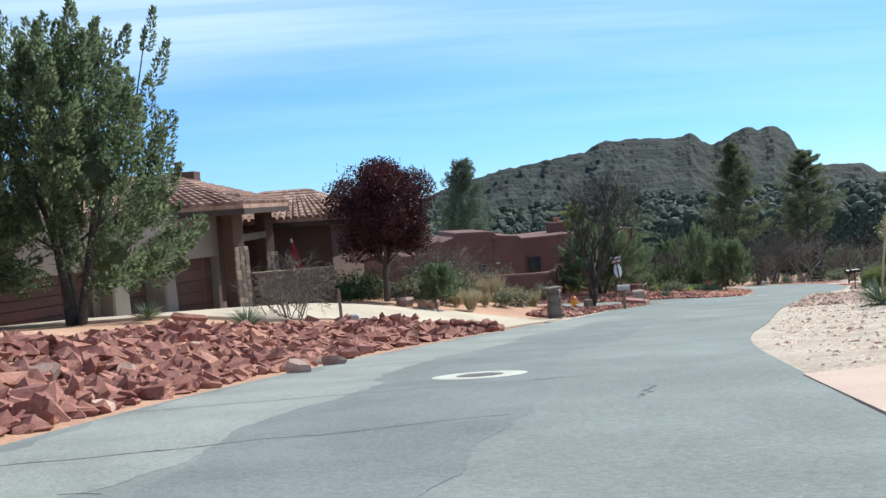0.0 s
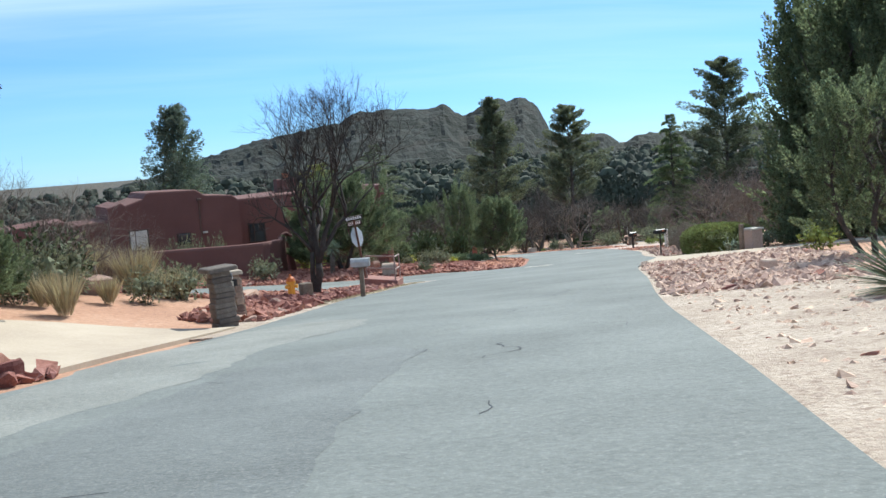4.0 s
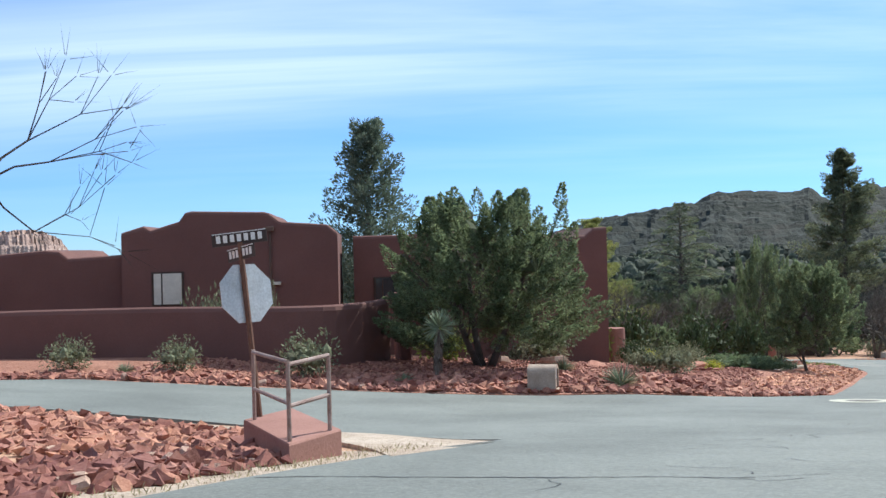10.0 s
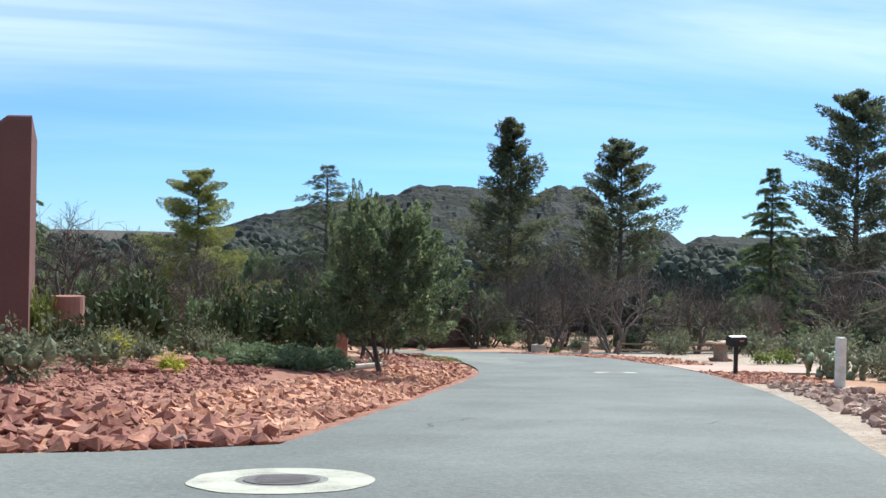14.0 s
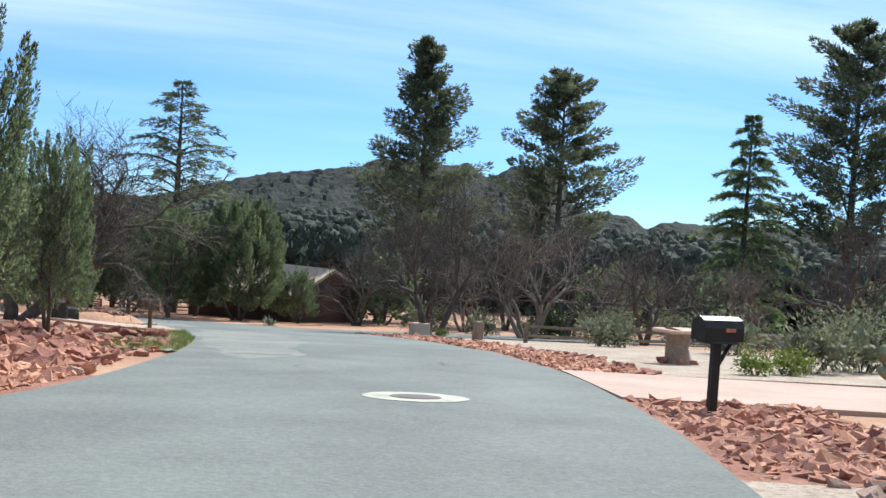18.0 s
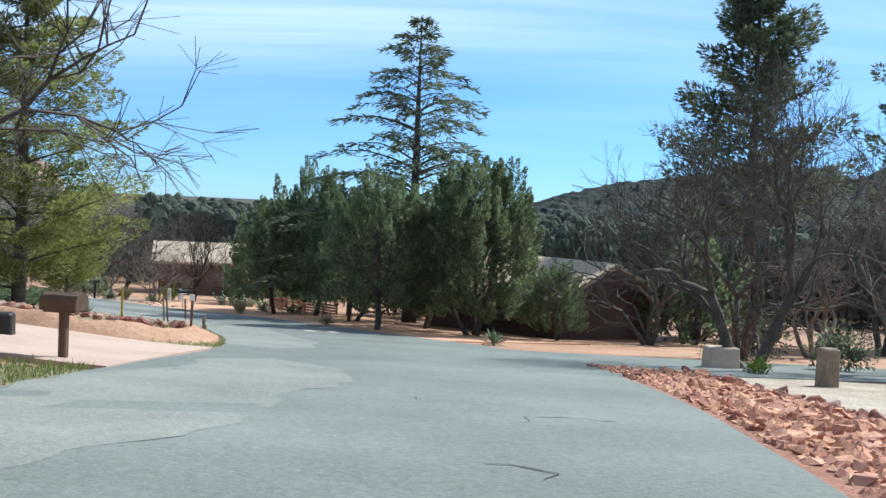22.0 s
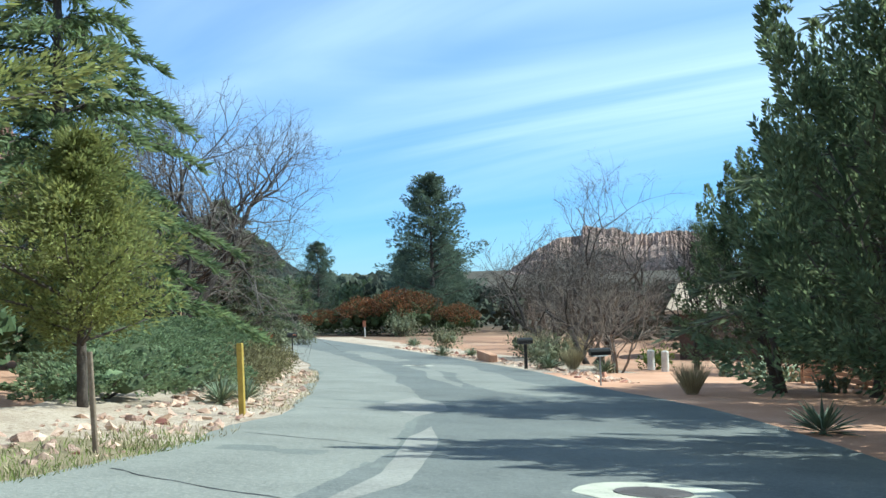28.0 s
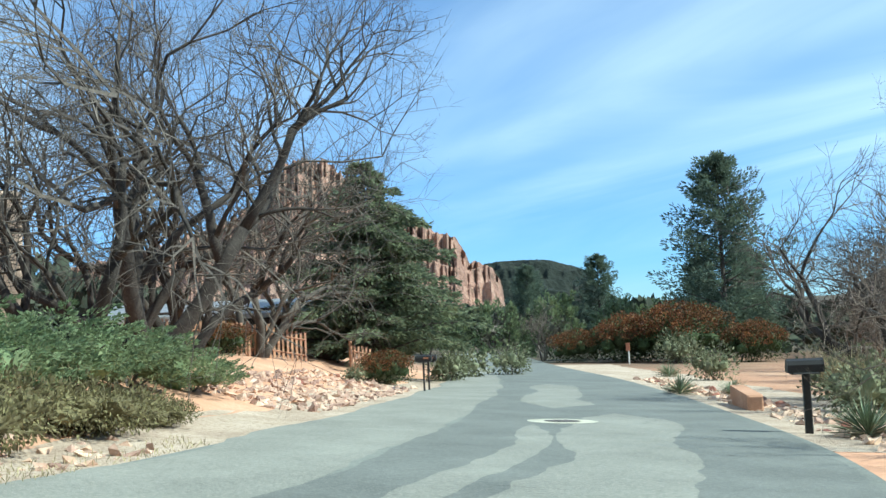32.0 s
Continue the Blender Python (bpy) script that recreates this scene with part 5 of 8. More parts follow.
# ---- loose stones ----
def stone_mesh(seed, flat=0.3):
    """A broken slab: an uneven outline, a worn top edge, and a tilted underside."""
    r = random.Random(seed)
    n = r.choice([5, 6, 6, 7])
    ring = [(2 * math.pi * (i + r.uniform(-0.3, 0.3)) / n, r.uniform(0.38, 0.6)) for i in range(n)]
    w, sl = r.uniform(0.48, 0.92), (r.uniform(-0.12, 0.12), r.uniform(-0.12, 0.12))
    bm = bmesh.new()
    rows = []
    for z, k in ((-0.5, 0.8), (0.2, 1.0), (0.5, 0.8)):
        rows.append([bm.verts.new((c * k * math.cos(a) * r.uniform(0.93, 1.05), c * k * w * math.sin(a) * r.uniform(0.93, 1.05), z * flat + (sl[0] * math.cos(a) + sl[1] * math.sin(a)) * c + r.uniform(-0.03, 0.03))) for a, c in ring])
    for lo, hi in zip(rows, rows[1:]):
        for i in range(n):
            bm.faces.new((lo[i], lo[(i + 1) % n], hi[(i + 1) % n], hi[i]))
    bm.faces.new(rows[-1])
    bm.faces.new(rows[0][::-1])
    me = bpy.data.meshes.new("stone")
    bm.to_mesh(me)
    bm.free()
    return me


STONES = [stone_mesh(i, 0.15 + 0.045 * (i % 6)) for i in range(16)]
STONES_PALE = [stone_mesh(50 + i, 0.42) for i in range(10)]
for me_ in STONES:
    me_.materials.append(ROCK)
for me_ in STONES_PALE:
    me_.materials.append(ROCK_PALE)


NUGGETS = [[(1 + rng.normal() * 0.2, rng.normal() * 0.2, 0), (-1 + rng.normal() * 0.2, rng.normal() * 0.2, 0), (rng.normal() * 0.2, 1 + rng.normal() * 0.2, 0), (rng.normal() * 0.2, -1 + rng.normal() * 0.2, 0), (rng.normal() * 0.4, rng.normal() * 0.4, 1), (0, 0, -1)] for _ in range(5)]
NUGGET_FACES = [[0, 2, 4], [2, 1, 4], [1, 3, 4], [3, 0, 4], [2, 0, 5], [1, 2, 5], [3, 1, 5], [0, 3, 5]]


def stone_field(name, label, a, b, n_parts, n_rest, size, pale=0.0, seed=1, toward=0.0, tilt=19, sink=0.25):
    """Stones strewn between two lines: the larger ones as pieces, the small rest joined."""
    r = random.Random(seed)
    pa, pb = resample(a, 0.4), resample(b, 0.4)
    t = thing(name, label, "rocks", group="")

    def spot():
        s, f = r.random(), r.random() ** (1 + toward)
        u, v = ([np.interp(s * (len(q) - 1), np.arange(len(q)), q[:, k]) for k in (0, 1)] for q in (pa, pb))
        return float(u[0] * (1 - f) + v[0] * f), float(u[1] * (1 - f) + v[1] * f)
    spots = [spot() for _ in range(n_parts + n_rest)]
    zs = land(np.array([p[0] for p in spots]), np.array([p[1] for p in spots]))
    g = Geo()
    for i, ((x, y), z) in enumerate(zip(spots, zs)):
        s = size[0] + (size[1] - size[0]) * r.random() ** 2.2
        bank = STONES_PALE if r.random() < pale else STONES
        me = r.choice(bank)
        m = pose(x, y, float(z) + s * (0.2 - sink * 0.5), r.gauss(0, tilt), r.gauss(0, tilt), r.uniform(0, 360)) @ Matrix.Diagonal((s, s, s, 1))
        if i < n_parts:
            share("stone", me, t, m)
        else:
            m = m @ Matrix.Diagonal((0.48, 0.44, 0.28, 1))
            g.add([m @ Vector(v) for v in NUGGETS[i % 5]], NUGGET_FACES)
    if g.n:
        o = g.ob("gravel", ROCK_PALE if pale > 0.5 else ROCK, t)
        o["kind"] = "stuff"
    return t


stone_field("rock_bank", "bank of tumbled red sandstone slabs beside the road", aside(by_y(L_, 6, 33.9), 0.45), aside(by_y(L_, 6, 33.4), 4.4), 300, 3200, (0.17, 0.62), 0.12, 1, sink=0.1)
stone_field("rock_edging", "row of dark red rocks along the road edge", aside(by_y(L_, 6, 24), 0.3), aside(by_y(L_, 6, 24), 0.65), 46, 60, (0.3, 0.6), 0.05, 21, sink=0.2)
stone_field("rock_bank", "small bank of red rocks beyond the driveway", aside(by_y(L_, 41.6, 47), 0.4), aside(by_y(L_, 42.2, 47), 2.6), 110, 500, (0.15, 0.5), 0.1, 2)
stone_field("rock_bank", "bank of red rocks between hydrant and mailbox", aside(by_y(L_, 46, 58), 0.5), [(4.3, 48), (6.7, 54), (8.4, 58.6), (9.4, 60.2)], 300, 2600, (0.14, 0.4), 0.12, 3, sink=0.1)
stone_field("rock_bank", "red rock fill behind the culvert headwall", [(4.0, 60.2), (7.5, 58.8), (9.7, 58.4)], [(3.0, 64.8), (7, 63.4), (10.3, 62.2)], 180, 1600, (0.14, 0.38), 0.12, 23, sink=0.1)
stone_field("rock_border", "red rock border of the pueblo yard", [(21.0, 76.3), (18, 75.3), (14.6, 74.5), (8, 73.8), (2, 73.4), (-9, 73.0)], [(21.2, 79.0), (18, 77.9), (14.6, 76.9), (8, 75.4), (2, 74.5), (-9, 74.0)], 300, 3000, (0.16, 0.45), 0.1, 4, toward=0.3, sink=0.1)
stone_field("rock_border", "red rock border along the road bend", aside(by_y(L_, 76.6, 99.5), 0.3), aside(by_y(L_, 76.6, 99.5), 2.7), 300, 5200, (0.13, 0.36), 0.1, 5, toward=0.2, sink=0.1)
stone_field("yard_stones", "scattered red stones on the pueblo yard", [(1, 74.6), (9, 75.4), (15, 77), (20.6, 79)], [(8, 82.5), (12, 86), (16, 88), (21.5, 93)], 120, 13000, (0.08, 0.22), 0.1, 6)
stone_field("rock_bank", "bank of red rocks by the culvert", aside(by_y(L_, 97, 112), 0.5), aside(by_y(L_, 97, 112), 4.0), 220, 500, (0.16, 0.5), 0.1, 7)
stone_field("rock_swale", "pale pink rock swale beside the shoulder", aside(by_y(R_, 35.5, 52.3), -0.15), aside(by_y(R_, 35.5, 52.3), -4.6), 300, 4200, (0.13, 0.42), 0.6, 8, tilt=9, sink=0.35)
stone_field("cobble_edge", "pale cobbles along the road edge", aside(by_y(R_, 62, 91), -0.5), aside(by_y(R_, 62, 91), -2.5), 240, 700, (0.14, 0.4), 0.9, 9)
stone_field("rock_corner", "red crushed rock corner by the mailbox", aside(by_y(R_, 91, 97.8), -0.1), aside(by_y(R_, 91, 97.8), -2.6), 90, 700, (0.12, 0.32), 0.1, 19)
stone_field("gravel_strip", "red crushed rock strip beside the road", aside(by_y(R_, 103.9, 127), -0.15), aside(by_y(R_, 103.9, 127), -2.0), 120, 3200, (0.12, 0.3), 0.05, 10)
stone_field("rock_edging", "row of larger red rocks edging the gravel strip", aside(by_y(R_, 103.9, 127), -1.9), aside(by_y(R_, 103.9, 127), -2.3), 90, 0, (0.25, 0.45), 0.05, 11)
stone_field("shoulder_stones", "loose stones on the pale shoulder", aside(by_y(R_, 12, 36), -0.3), aside(by_y(R_, 12, 36), -4.5), 60, 1500, (0.06, 0.24), 0.7, 12, tilt=7, sink=0.45)
stone_field("verge_stones", "loose pale stones on the bend verge", aside(by_y(L_, 137, 158), 0.3), aside(by_y(L_, 137, 158), 2.4), 110, 700, (0.08, 0.3), 0.85, 13)
stone_field("river_stones", "pale river stones on the verge", aside(by_y(L_, 163, 172), 0.6), aside(by_y(L_, 163, 172), 4.0), 200, 700, (0.12, 0.4), 0.95, 14)
stone_field("verge_stones", "stones along the mailbox verge", aside(by_y(R_, 160, 185), -0.6), aside(by_y(R_, 160, 185), -1.9), 150, 400, (0.12, 0.4), 0.6, 15)
for x, y, s, lab in [(-2.75, 19.2, 0.45, "pale flat boulder at the road edge"), (-2.3, 21.0, 0.38, "pale flat boulder at the road edge"), (5.2, 57.0, 0.8, "grey boulder by the hydrant"), (4.6, 53.4, 0.7, "sandstone boulder by the spiky yucca"),
                     (-6.5, 27.3, 0.8, "red boulder by the garage drive"), (1.2, 47.3, 1.0, "pale boulder among the shrubs"), (-1.6, 41.2, 0.75, "grey boulder beside the driveway"), (-1.0, 41.3, 0.6, "pale boulder beside the driveway"), (-0.6, 41.6, 0.55, "pale boulder beside the driveway"), (13.7, 82.5, 0.8, "pale boulder in the red yard"), (15.0, 82.6, 0.7, "red boulder in the red yard"), (11.9, 81.4, 0.7, "pale boulder under the juniper"), (18.9, 88.0, 0.9, "flat sandstone ledge in the yard")]:
    o = new("boulder", random.Random(x).choice(STONES_PALE if "pale" in lab or "grey" in lab else STONES))
    o.matrix_basis = pose(x, y, gz(x, y) + 0.1, 6, -8, x * 77) @ Matrix.Diagonal((s * 1.3, s * 1.2, s * 1.3, 1))
    tagged(o, lab, "boulder")


for lab, a, b, k, big in (("low row of flat sandstone blocks on the gravel", (17.3, 82.9), (19.2, 84.2), 8, 0.3), ("short ledge of sandstone blocks on the rise", (18.9, 89.1), (20.0, 89.3), 4, 0.42)):
    ledge = thing("stone_ledge", lab, "rocks")
    for i in range(k):
        f = i / (k - 1)
        x, y = a[0] + (b[0] - a[0]) * f, a[1] + (b[1] - a[1]) * f
        share("block", STONES[(3 * i + 1) % 16], ledge, pose(x, y, gz(x, y) + 0.08, 4, -3, 40 * i) @ Matrix.Diagonal((big * (0.9 + 0.25 * (i % 3)), big, big * 1.1, 1)))

# ---- the dirt bank and shaded grass at the culvert of the bend ----
drape("ground_shaded_grass", [(25.0, 126.0), (23.0, 130.0), (22.0, 134.5), (19.5, 139.0)], [(10, 124), (9, 130), (8, 136), (7, 142)], GRASS_GROUND, 0.02, 10, 0.8, "thin dry grass under the yellow pine", ragged=0.6)
drape("ground_sand_pad", [(25.3, 130.6), (24.2, 133.2), (23.0, 135.2)], [(23.4, 130.4), (22.2, 133.2), (21.4, 135.6)], SAND, 0.028, 5, 0.5, "orange sand pad beside the culvert", ragged=0.4)


def dirt_bank():
    """A low bank of bare red soil, steep on the road side."""
    ridge_l = resample([(21.8, 125.6), (25.9, 125.7), (26.5, 126.5), (26.15, 128.0), (25.85, 129.3)], 0.2)
    n, m = len(ridge_l), 15
    t = np.gradient(ridge_l, axis=0)
    t /= np.linalg.norm(t, axis=1)[:, None]
    nr = np.stack([t[:, 1], -t[:, 0]], 1)
    g, vs = Geo(), []
    for i in range(n):
        ends = min(1.0, min(i, n - 1 - i) / 3.0)
        for j in range(m):
            u = -0.9 + 1.65 * j / (m - 1)
            prof = max(0.0, 1 - (abs(u) / (0.9 if u < 0 else 0.75)) ** 1.5)
            x, y = ridge_l[i] + nr[i] * u
            z = gz(x, y) - 0.04 + ends * prof * (0.38 + 0.1 * noise.noise((x * 1.2, y * 1.2, 0))) + 0.05 * noise.noise((x * 5, y * 5, 3.0))
            vs.append((x, y, z))
    idx = np.arange(n * m).reshape(n, m)
    g.add(vs, np.stack([idx[:-1, :-1], idx[1:, :-1], idx[1:, 1:], idx[:-1, 1:]], -1).reshape(-1, 4))
    o = g.ob("ground_dirt_bank", DIRT, smooth=True, label="bare red soil bank above the ditch", kind="structure")
    facing_up(o)


dirt_bank()

row = thing("stone_row", "row of pale and red stones on top of the soil bank", "rocks")
rs = random.Random(3)
top_line = resample([(22.2, 125.75), (25.75, 125.85), (26.3, 126.55), (25.95, 128.0), (25.65, 129.1)], 0.08)
for i, (x, y) in enumerate(top_line):
    x, y = x - 0.1 + rs.uniform(-0.17, 0.17), y + rs.uniform(-0.12, 0.12)
    k = rs.uniform(0.15, 0.3)
    share("stone", rs.choice(STONES_PALE if rs.random() < 0.5 else STONES), row, pose(x, y, gz(x, y) + 0.3 * min(1.0, (len(top_line) - 1 - i) / 14.0) + 0.09, rs.gauss(0, 22), rs.gauss(0, 22), rs.uniform(0, 360)) @ Matrix.Diagonal((k, k, k, 1)))


# ---- houses and walls ----
def slab_profile(name, parent, o, u, profile, base, depth, mat, label="", soft=0.12):
    """A wall or block: an outline along u, from base up to the profile, extruded backwards; the top edge is rounded."""
    ux, uy = u
    bx, by = (uy, -ux)
    g = Geo()
    s0, s1 = profile[0][0], profile[-1][0]
    ring = [(s0, base)] + list(profile) + [(s1, base)]
    k = len(ring)
    vs = []
    layers = [(0.0, soft), (soft * 0.3, soft * 0.3), (soft, 0.0), (depth - soft, 0.0), (depth - soft * 0.3, soft * 0.3), (depth, soft)]
    for d, dz in layers:
        for i, (s, z) in enumerate(ring):
            zz = z - (dz if 0 < i < k - 1 else 0)
            vs.append((o[0] + ux * s + bx * d, o[1] + uy * s + by * d, zz))
    fs = [[j * k + i, j * k + i + 1, (j + 1) * k + i + 1, (j + 1) * k + i] for j in range(len(layers) - 1) for i in range(k - 1)]
    fs += [list(range(k)), list(range((len(layers) - 1) * k, len(layers) * k))[::-1]]
    ob = g.add(vs, fs).ob(name, mat, parent, label=label)
    bm = bmesh.new()
    bm.from_mesh(ob.data)
    bmesh.ops.recalc_face_normals(bm, faces=bm.faces)
    bm.to_mesh(ob.data)
    bm.free()
    return ob


def box_part(name, parent, c, size, rz, mat, label="", taper=1.0, bevel=0.02):
    o = Geo().box(0, 0, 0, *size, 0, taper, bevel).ob(name, mat, parent, label=label)
    o.matrix_basis = pose(*c, 0, 0, rz)
    return o


# the wire cage in the ditch, between two short boards
cage = thing("wire_cage", "low wire mesh cage across the ditch between boards", "cage", pose(25.55, 130.6, gz(25.55, 130.6), 0, 0, 110))
for sx in (-0.85, 0.85):
    box_part("end_board", cage, (sx, 0, -0.1), (0.07, 0.09, 0.55), 0, WOOD, "short dark brown board")
wire = Geo()
for i in range(27):
    x = -0.82 + 1.64 * i / 26
    wire.tube([(x, -0.02, 0.0), (x, 0.0, 0.3)], [0.005, 0.005], 4)
for i in range(6):
    z = 0.02 + 0.056 * i
    wire.tube([(-0.85, -0.01, z), (0.85, -0.01, z)], [0.005, 0.005], 4)
wire.ob("mesh", RUST, cage)["kind"] = "stuff"

# the pueblo house
pueblo = thing("pueblo_house", "red brown stucco pueblo style house with stepped parapets", "house")
U = (-0.985, -0.172)
ANG = math.degrees(math.atan2(U[1], U[0]))


def on_front(o, s, out=0.0):
    """A point s metres along a facade from o, out metres in front."""
    return (o[0] + U[0] * s - U[1] * out * -1 * -1, o[1] + U[1] * s + U[0] * out)


O_LEFT, O_RIGHT = (5.97, 83.25), (15.8, 88.9)
slab_profile("front_block", pueblo, O_LEFT, U, [(-0.25, -2.42), (0.1, -2.12), (1.62, -2.0), (1.78, -1.95), (2.12, -1.68), (2.3, -1.64), (4.78, -1.57), (4.98, -1.62), (5.2, -1.92), (6.15, -2.2), (6.4, -2.05), (7.15, -2.27)], -8.2, 7.5, STUCCO)
slab_profile("left_block", pueblo, (O_LEFT[0] + U[0] * 7.1 + 0.05, O_LEFT[1] + U[1] * 7.1 + 0.7), U, [(0, -3.0), (2.2, -3.1), (2.5, -2.85), (3.0, -2.8), (8.0, -3.2)], -8.2, 6.5, STUCCO)
slab_profile("right_block", pueblo, O_RIGHT, U, [(0, -2.36), (0.5, -2.38), (0.85, -2.68), (4.8, -2.66), (5.2, -2.4), (8.3, -2.5), (9.9, -2.5)], -8.8, 8.0, STUCCO)
slab_profile("chimney", pueblo, (10.4, 91.5), U, [(0, -1.55), (1.3, -1.55)], -3.2, 1.0, STUCCO)
g_ = Geo()
g_.cyl(0, 0, 0, 0.22, 0.4, 12, 0.28)
g_.ob("chimney_pot", CLAY, pueblo, label="terracotta chimney pot").matrix_basis = pose(9.8, 92.0, -1.58)


def facade_window(o, s, z0, w, h, mat, frame_mat=TRIM, inset=0.06, label=""):
    x, y = on_front(o, s)
    win = box_part("window", pueblo, (x, y, z0), (w, 0.1, h), ANG, frame_mat, label)
    box_part("pane", win, (0, 0.032, 0.06), (w - 0.14, 0.06, h - 0.12), 0, mat)
    box_part("mullion", win, (w * 0.18, 0.06, 0.06), (0.05, 0.03, h - 0.12), 0, frame_mat)
    return win


facade_window(O_LEFT, 5.6, -4.82, 1.1, 1.18, BLIND, label="window with a pale drawn blind")
facade_window(O_LEFT, 3.1, -4.75, 0.8, 0.68, WINDOW, label="small dark window")
facade_window(O_RIGHT, 8.6, -5.3, 1.1, 1.2, WINDOW, label="dark window beside the entry")
for o_, s_, z0, z1 in ((O_LEFT, 2.05, -6.6, -2.3), (O_RIGHT, 1.35, -7.1, -2.95), (O_RIGHT, 4.6, -7.1, -3.0)):
    x, y = on_front(o_, s_, -0.06)
    g_ = Geo()
    g_.tube([(0, 0, z0), (0, 0, z1)], [0.045, 0.045], 8)
    dp = g_.ob("downpipe", STUCCO_BROWN, pueblo)
    dp.matrix_basis = pose(x - U[1] * -0.08, y - 0.1, 0)
    box_part("canale", pueblo, (x, y - 0.14, z1 - 0.02), (0.26, 0.34, 0.16), ANG, STUCCO_BROWN)
x, y = on_front(O_LEFT, 1.85)
box_part("wall_lamp", pueblo, (x, y - 0.1, -4.18), (0.28, 0.16, 0.1), ANG, CREAM, "pale wall lamp")

courtyard_wall = thing("courtyard_wall", "low red brown stucco courtyard wall with rounded top", "wall")


def low_wall(name, pts, tops, base_drop=0.5, th=0.34, rings=7):
    """A thick stucco wall with a rounded top, following a line."""
    p = resample(pts, 0.35)
    zt = np.interp(np.linspace(0, 1, len(p)), np.linspace(0, 1, len(tops)), tops)
    t = np.gradient(p, axis=0)
    t /= np.linalg.norm(t, axis=1)[:, None]
    nrm = np.stack([-t[:, 1], t[:, 0]], 1)
    zb = land(p[:, 0], p[:, 1]) - base_drop
    prof = [(-0.5, None), (-0.5, -0.16), (-0.35, -0.05), (0, 0.0), (0.35, -0.05), (0.5, -0.16), (0.5, None)]
    vs = []
    for i in range(len(p)):
        for f, dz in prof:
            x, y = p[i] + nrm[i] * f * th
            vs.append((x, y, zb[i] if dz is None else zt[i] + dz))
    k = len(prof)
    fs = [[i * k + j, i * k + j + 1, (i + 1) * k + j + 1, (i + 1) * k + j] for i in range(len(p) - 1) for j in range(k - 1)]
    fs += [list(range(k)), list(range((len(p) - 1) * k, len(p) * k))[::-1]]
    return Geo().add(vs, fs).ob(name, STUCCO, courtyard_wall)


low_wall("wall_run", [(-16, 78.2), (-6, 78.0), (3, 77.6), (6.2, 76.9), (7.1, 77.1), (7.7, 77.9), (8.3, 80.2)], [-5.15, -4.95, -4.78, -4.66, -4.62, -4.62, -4.6])
buttress = Geo()
buttress.box(0, 0, 0, 0.5, 0.8, 2.25, 0, 0.62, 0.08)
buttress.ob("gate_buttress", STUCCO, courtyard_wall, label="sloping stucco gate pier").matrix_basis = pose(8.8, 81.2, gz(8.8, 81.2) - 0.3, 0, -7, 20)
cap_ = Geo()
cap_.tube([(-0.35, 0, 0), (-0.1, 0, 0.2), (0.2, 0, 0.25), (0.45, 0, 0.1)], [0.1, 0.12, 0.12, 0.1], 8)
cap_.ob("gate_arch_stub", STUCCO, courtyard_wall).matrix_basis = pose(8.45, 80.9, gz(8.8, 81.2) + 1.9, 0, 0, 20)
col_ = Geo()
col_.cyl(0, 0, -0.3, 0.42, 1.75, 20, 0.40)
tagged(col_.ob("garden_column", STUCCO_RED, label="round red stucco garden column"), category="column").matrix_basis = pose(16.2, 91.6, gz(16.2, 91.6))

# the house with the garages
garage_house = thing("garage_house", "taupe stucco house with brown garage doors and tile roofs", "house")
F = (0.5, 0.866)
P0 = (-13.5, 29.29)
N = (F[1], -F[0])
FA = math.degrees(math.atan2(F[1], F[0]))


def gar(s, out=0.0):
    return (P0[0] + F[0] * s + N[0] * out, P0[1] + F[1] * s + N[1] * out)


for s0, s1, z0, z1 in ((-6.0, 10.9, -0.32, 1.28), (-6, 0.0, -3.4, -0.32), (4.95, 6.0, -3.4, -0.32), (7.52, 8.1, -3.4, -0.32), (10.75, 10.9, -3.6, -0.32)):
    cx, cy = gar((s0 + s1) / 2, -0.25)
    Geo().box(cx, cy, z0, s1 - s0, 0.5, z1 - z0, math.radians(FA)).ob("front_wall", STUCCO_TAN, garage_house)
gb = Geo()
cx, cy = gar(2.3, -4.4)
gb.box(cx, cy, -3.4, 16.4, 7.6, 4.5, math.radians(FA))
gb.ob("garage_body", STUCCO_TAN, garage_house)
for s, w in ((-0.3, 0.5), (5.6, 0.75), (7.8, 0.58)):
    cx, cy = gar(s, 0.28)
    o = Geo().box(0, 0, 0, w, 0.7, 2.75, 0, 0.74, 0.06).ob("buttress", STUCCO_TAN, garage_house, label="sloping stucco buttress between doors")
    o.matrix_basis = pose(cx, cy, gz(cx, cy) - 0.15, 0, 0, FA)
for s0, s1 in ((0.05, 4.9), (5.95, 7.52), (8.1, 10.75)):
    cx, cy = gar((s0 + s1) / 2, -0.34)
    base = min(gz(*gar(s0)), gz(*gar(s1))) - 0.05
    door = box_part("garage_door", garage_house, (cx, cy, base), (s1 - s0, 0.06, -0.30 - base), FA, TRIM, "brown panelled garage door")
    hh = (-0.32 - base) / 5
    pm = Geo().box(0, 0, 0, s1 - s0 - 0.06, 0.05, hh - 0.03, 0, 1.0, 0.015).ob("door_panel", GARAGE, door)
    pm.matrix_basis = pose(0, -0.04, 0.02)
    for k in range(1, 5):
        share("door_panel", pm.data, door, pose(0, -0.04, 0.02 + k * hh))


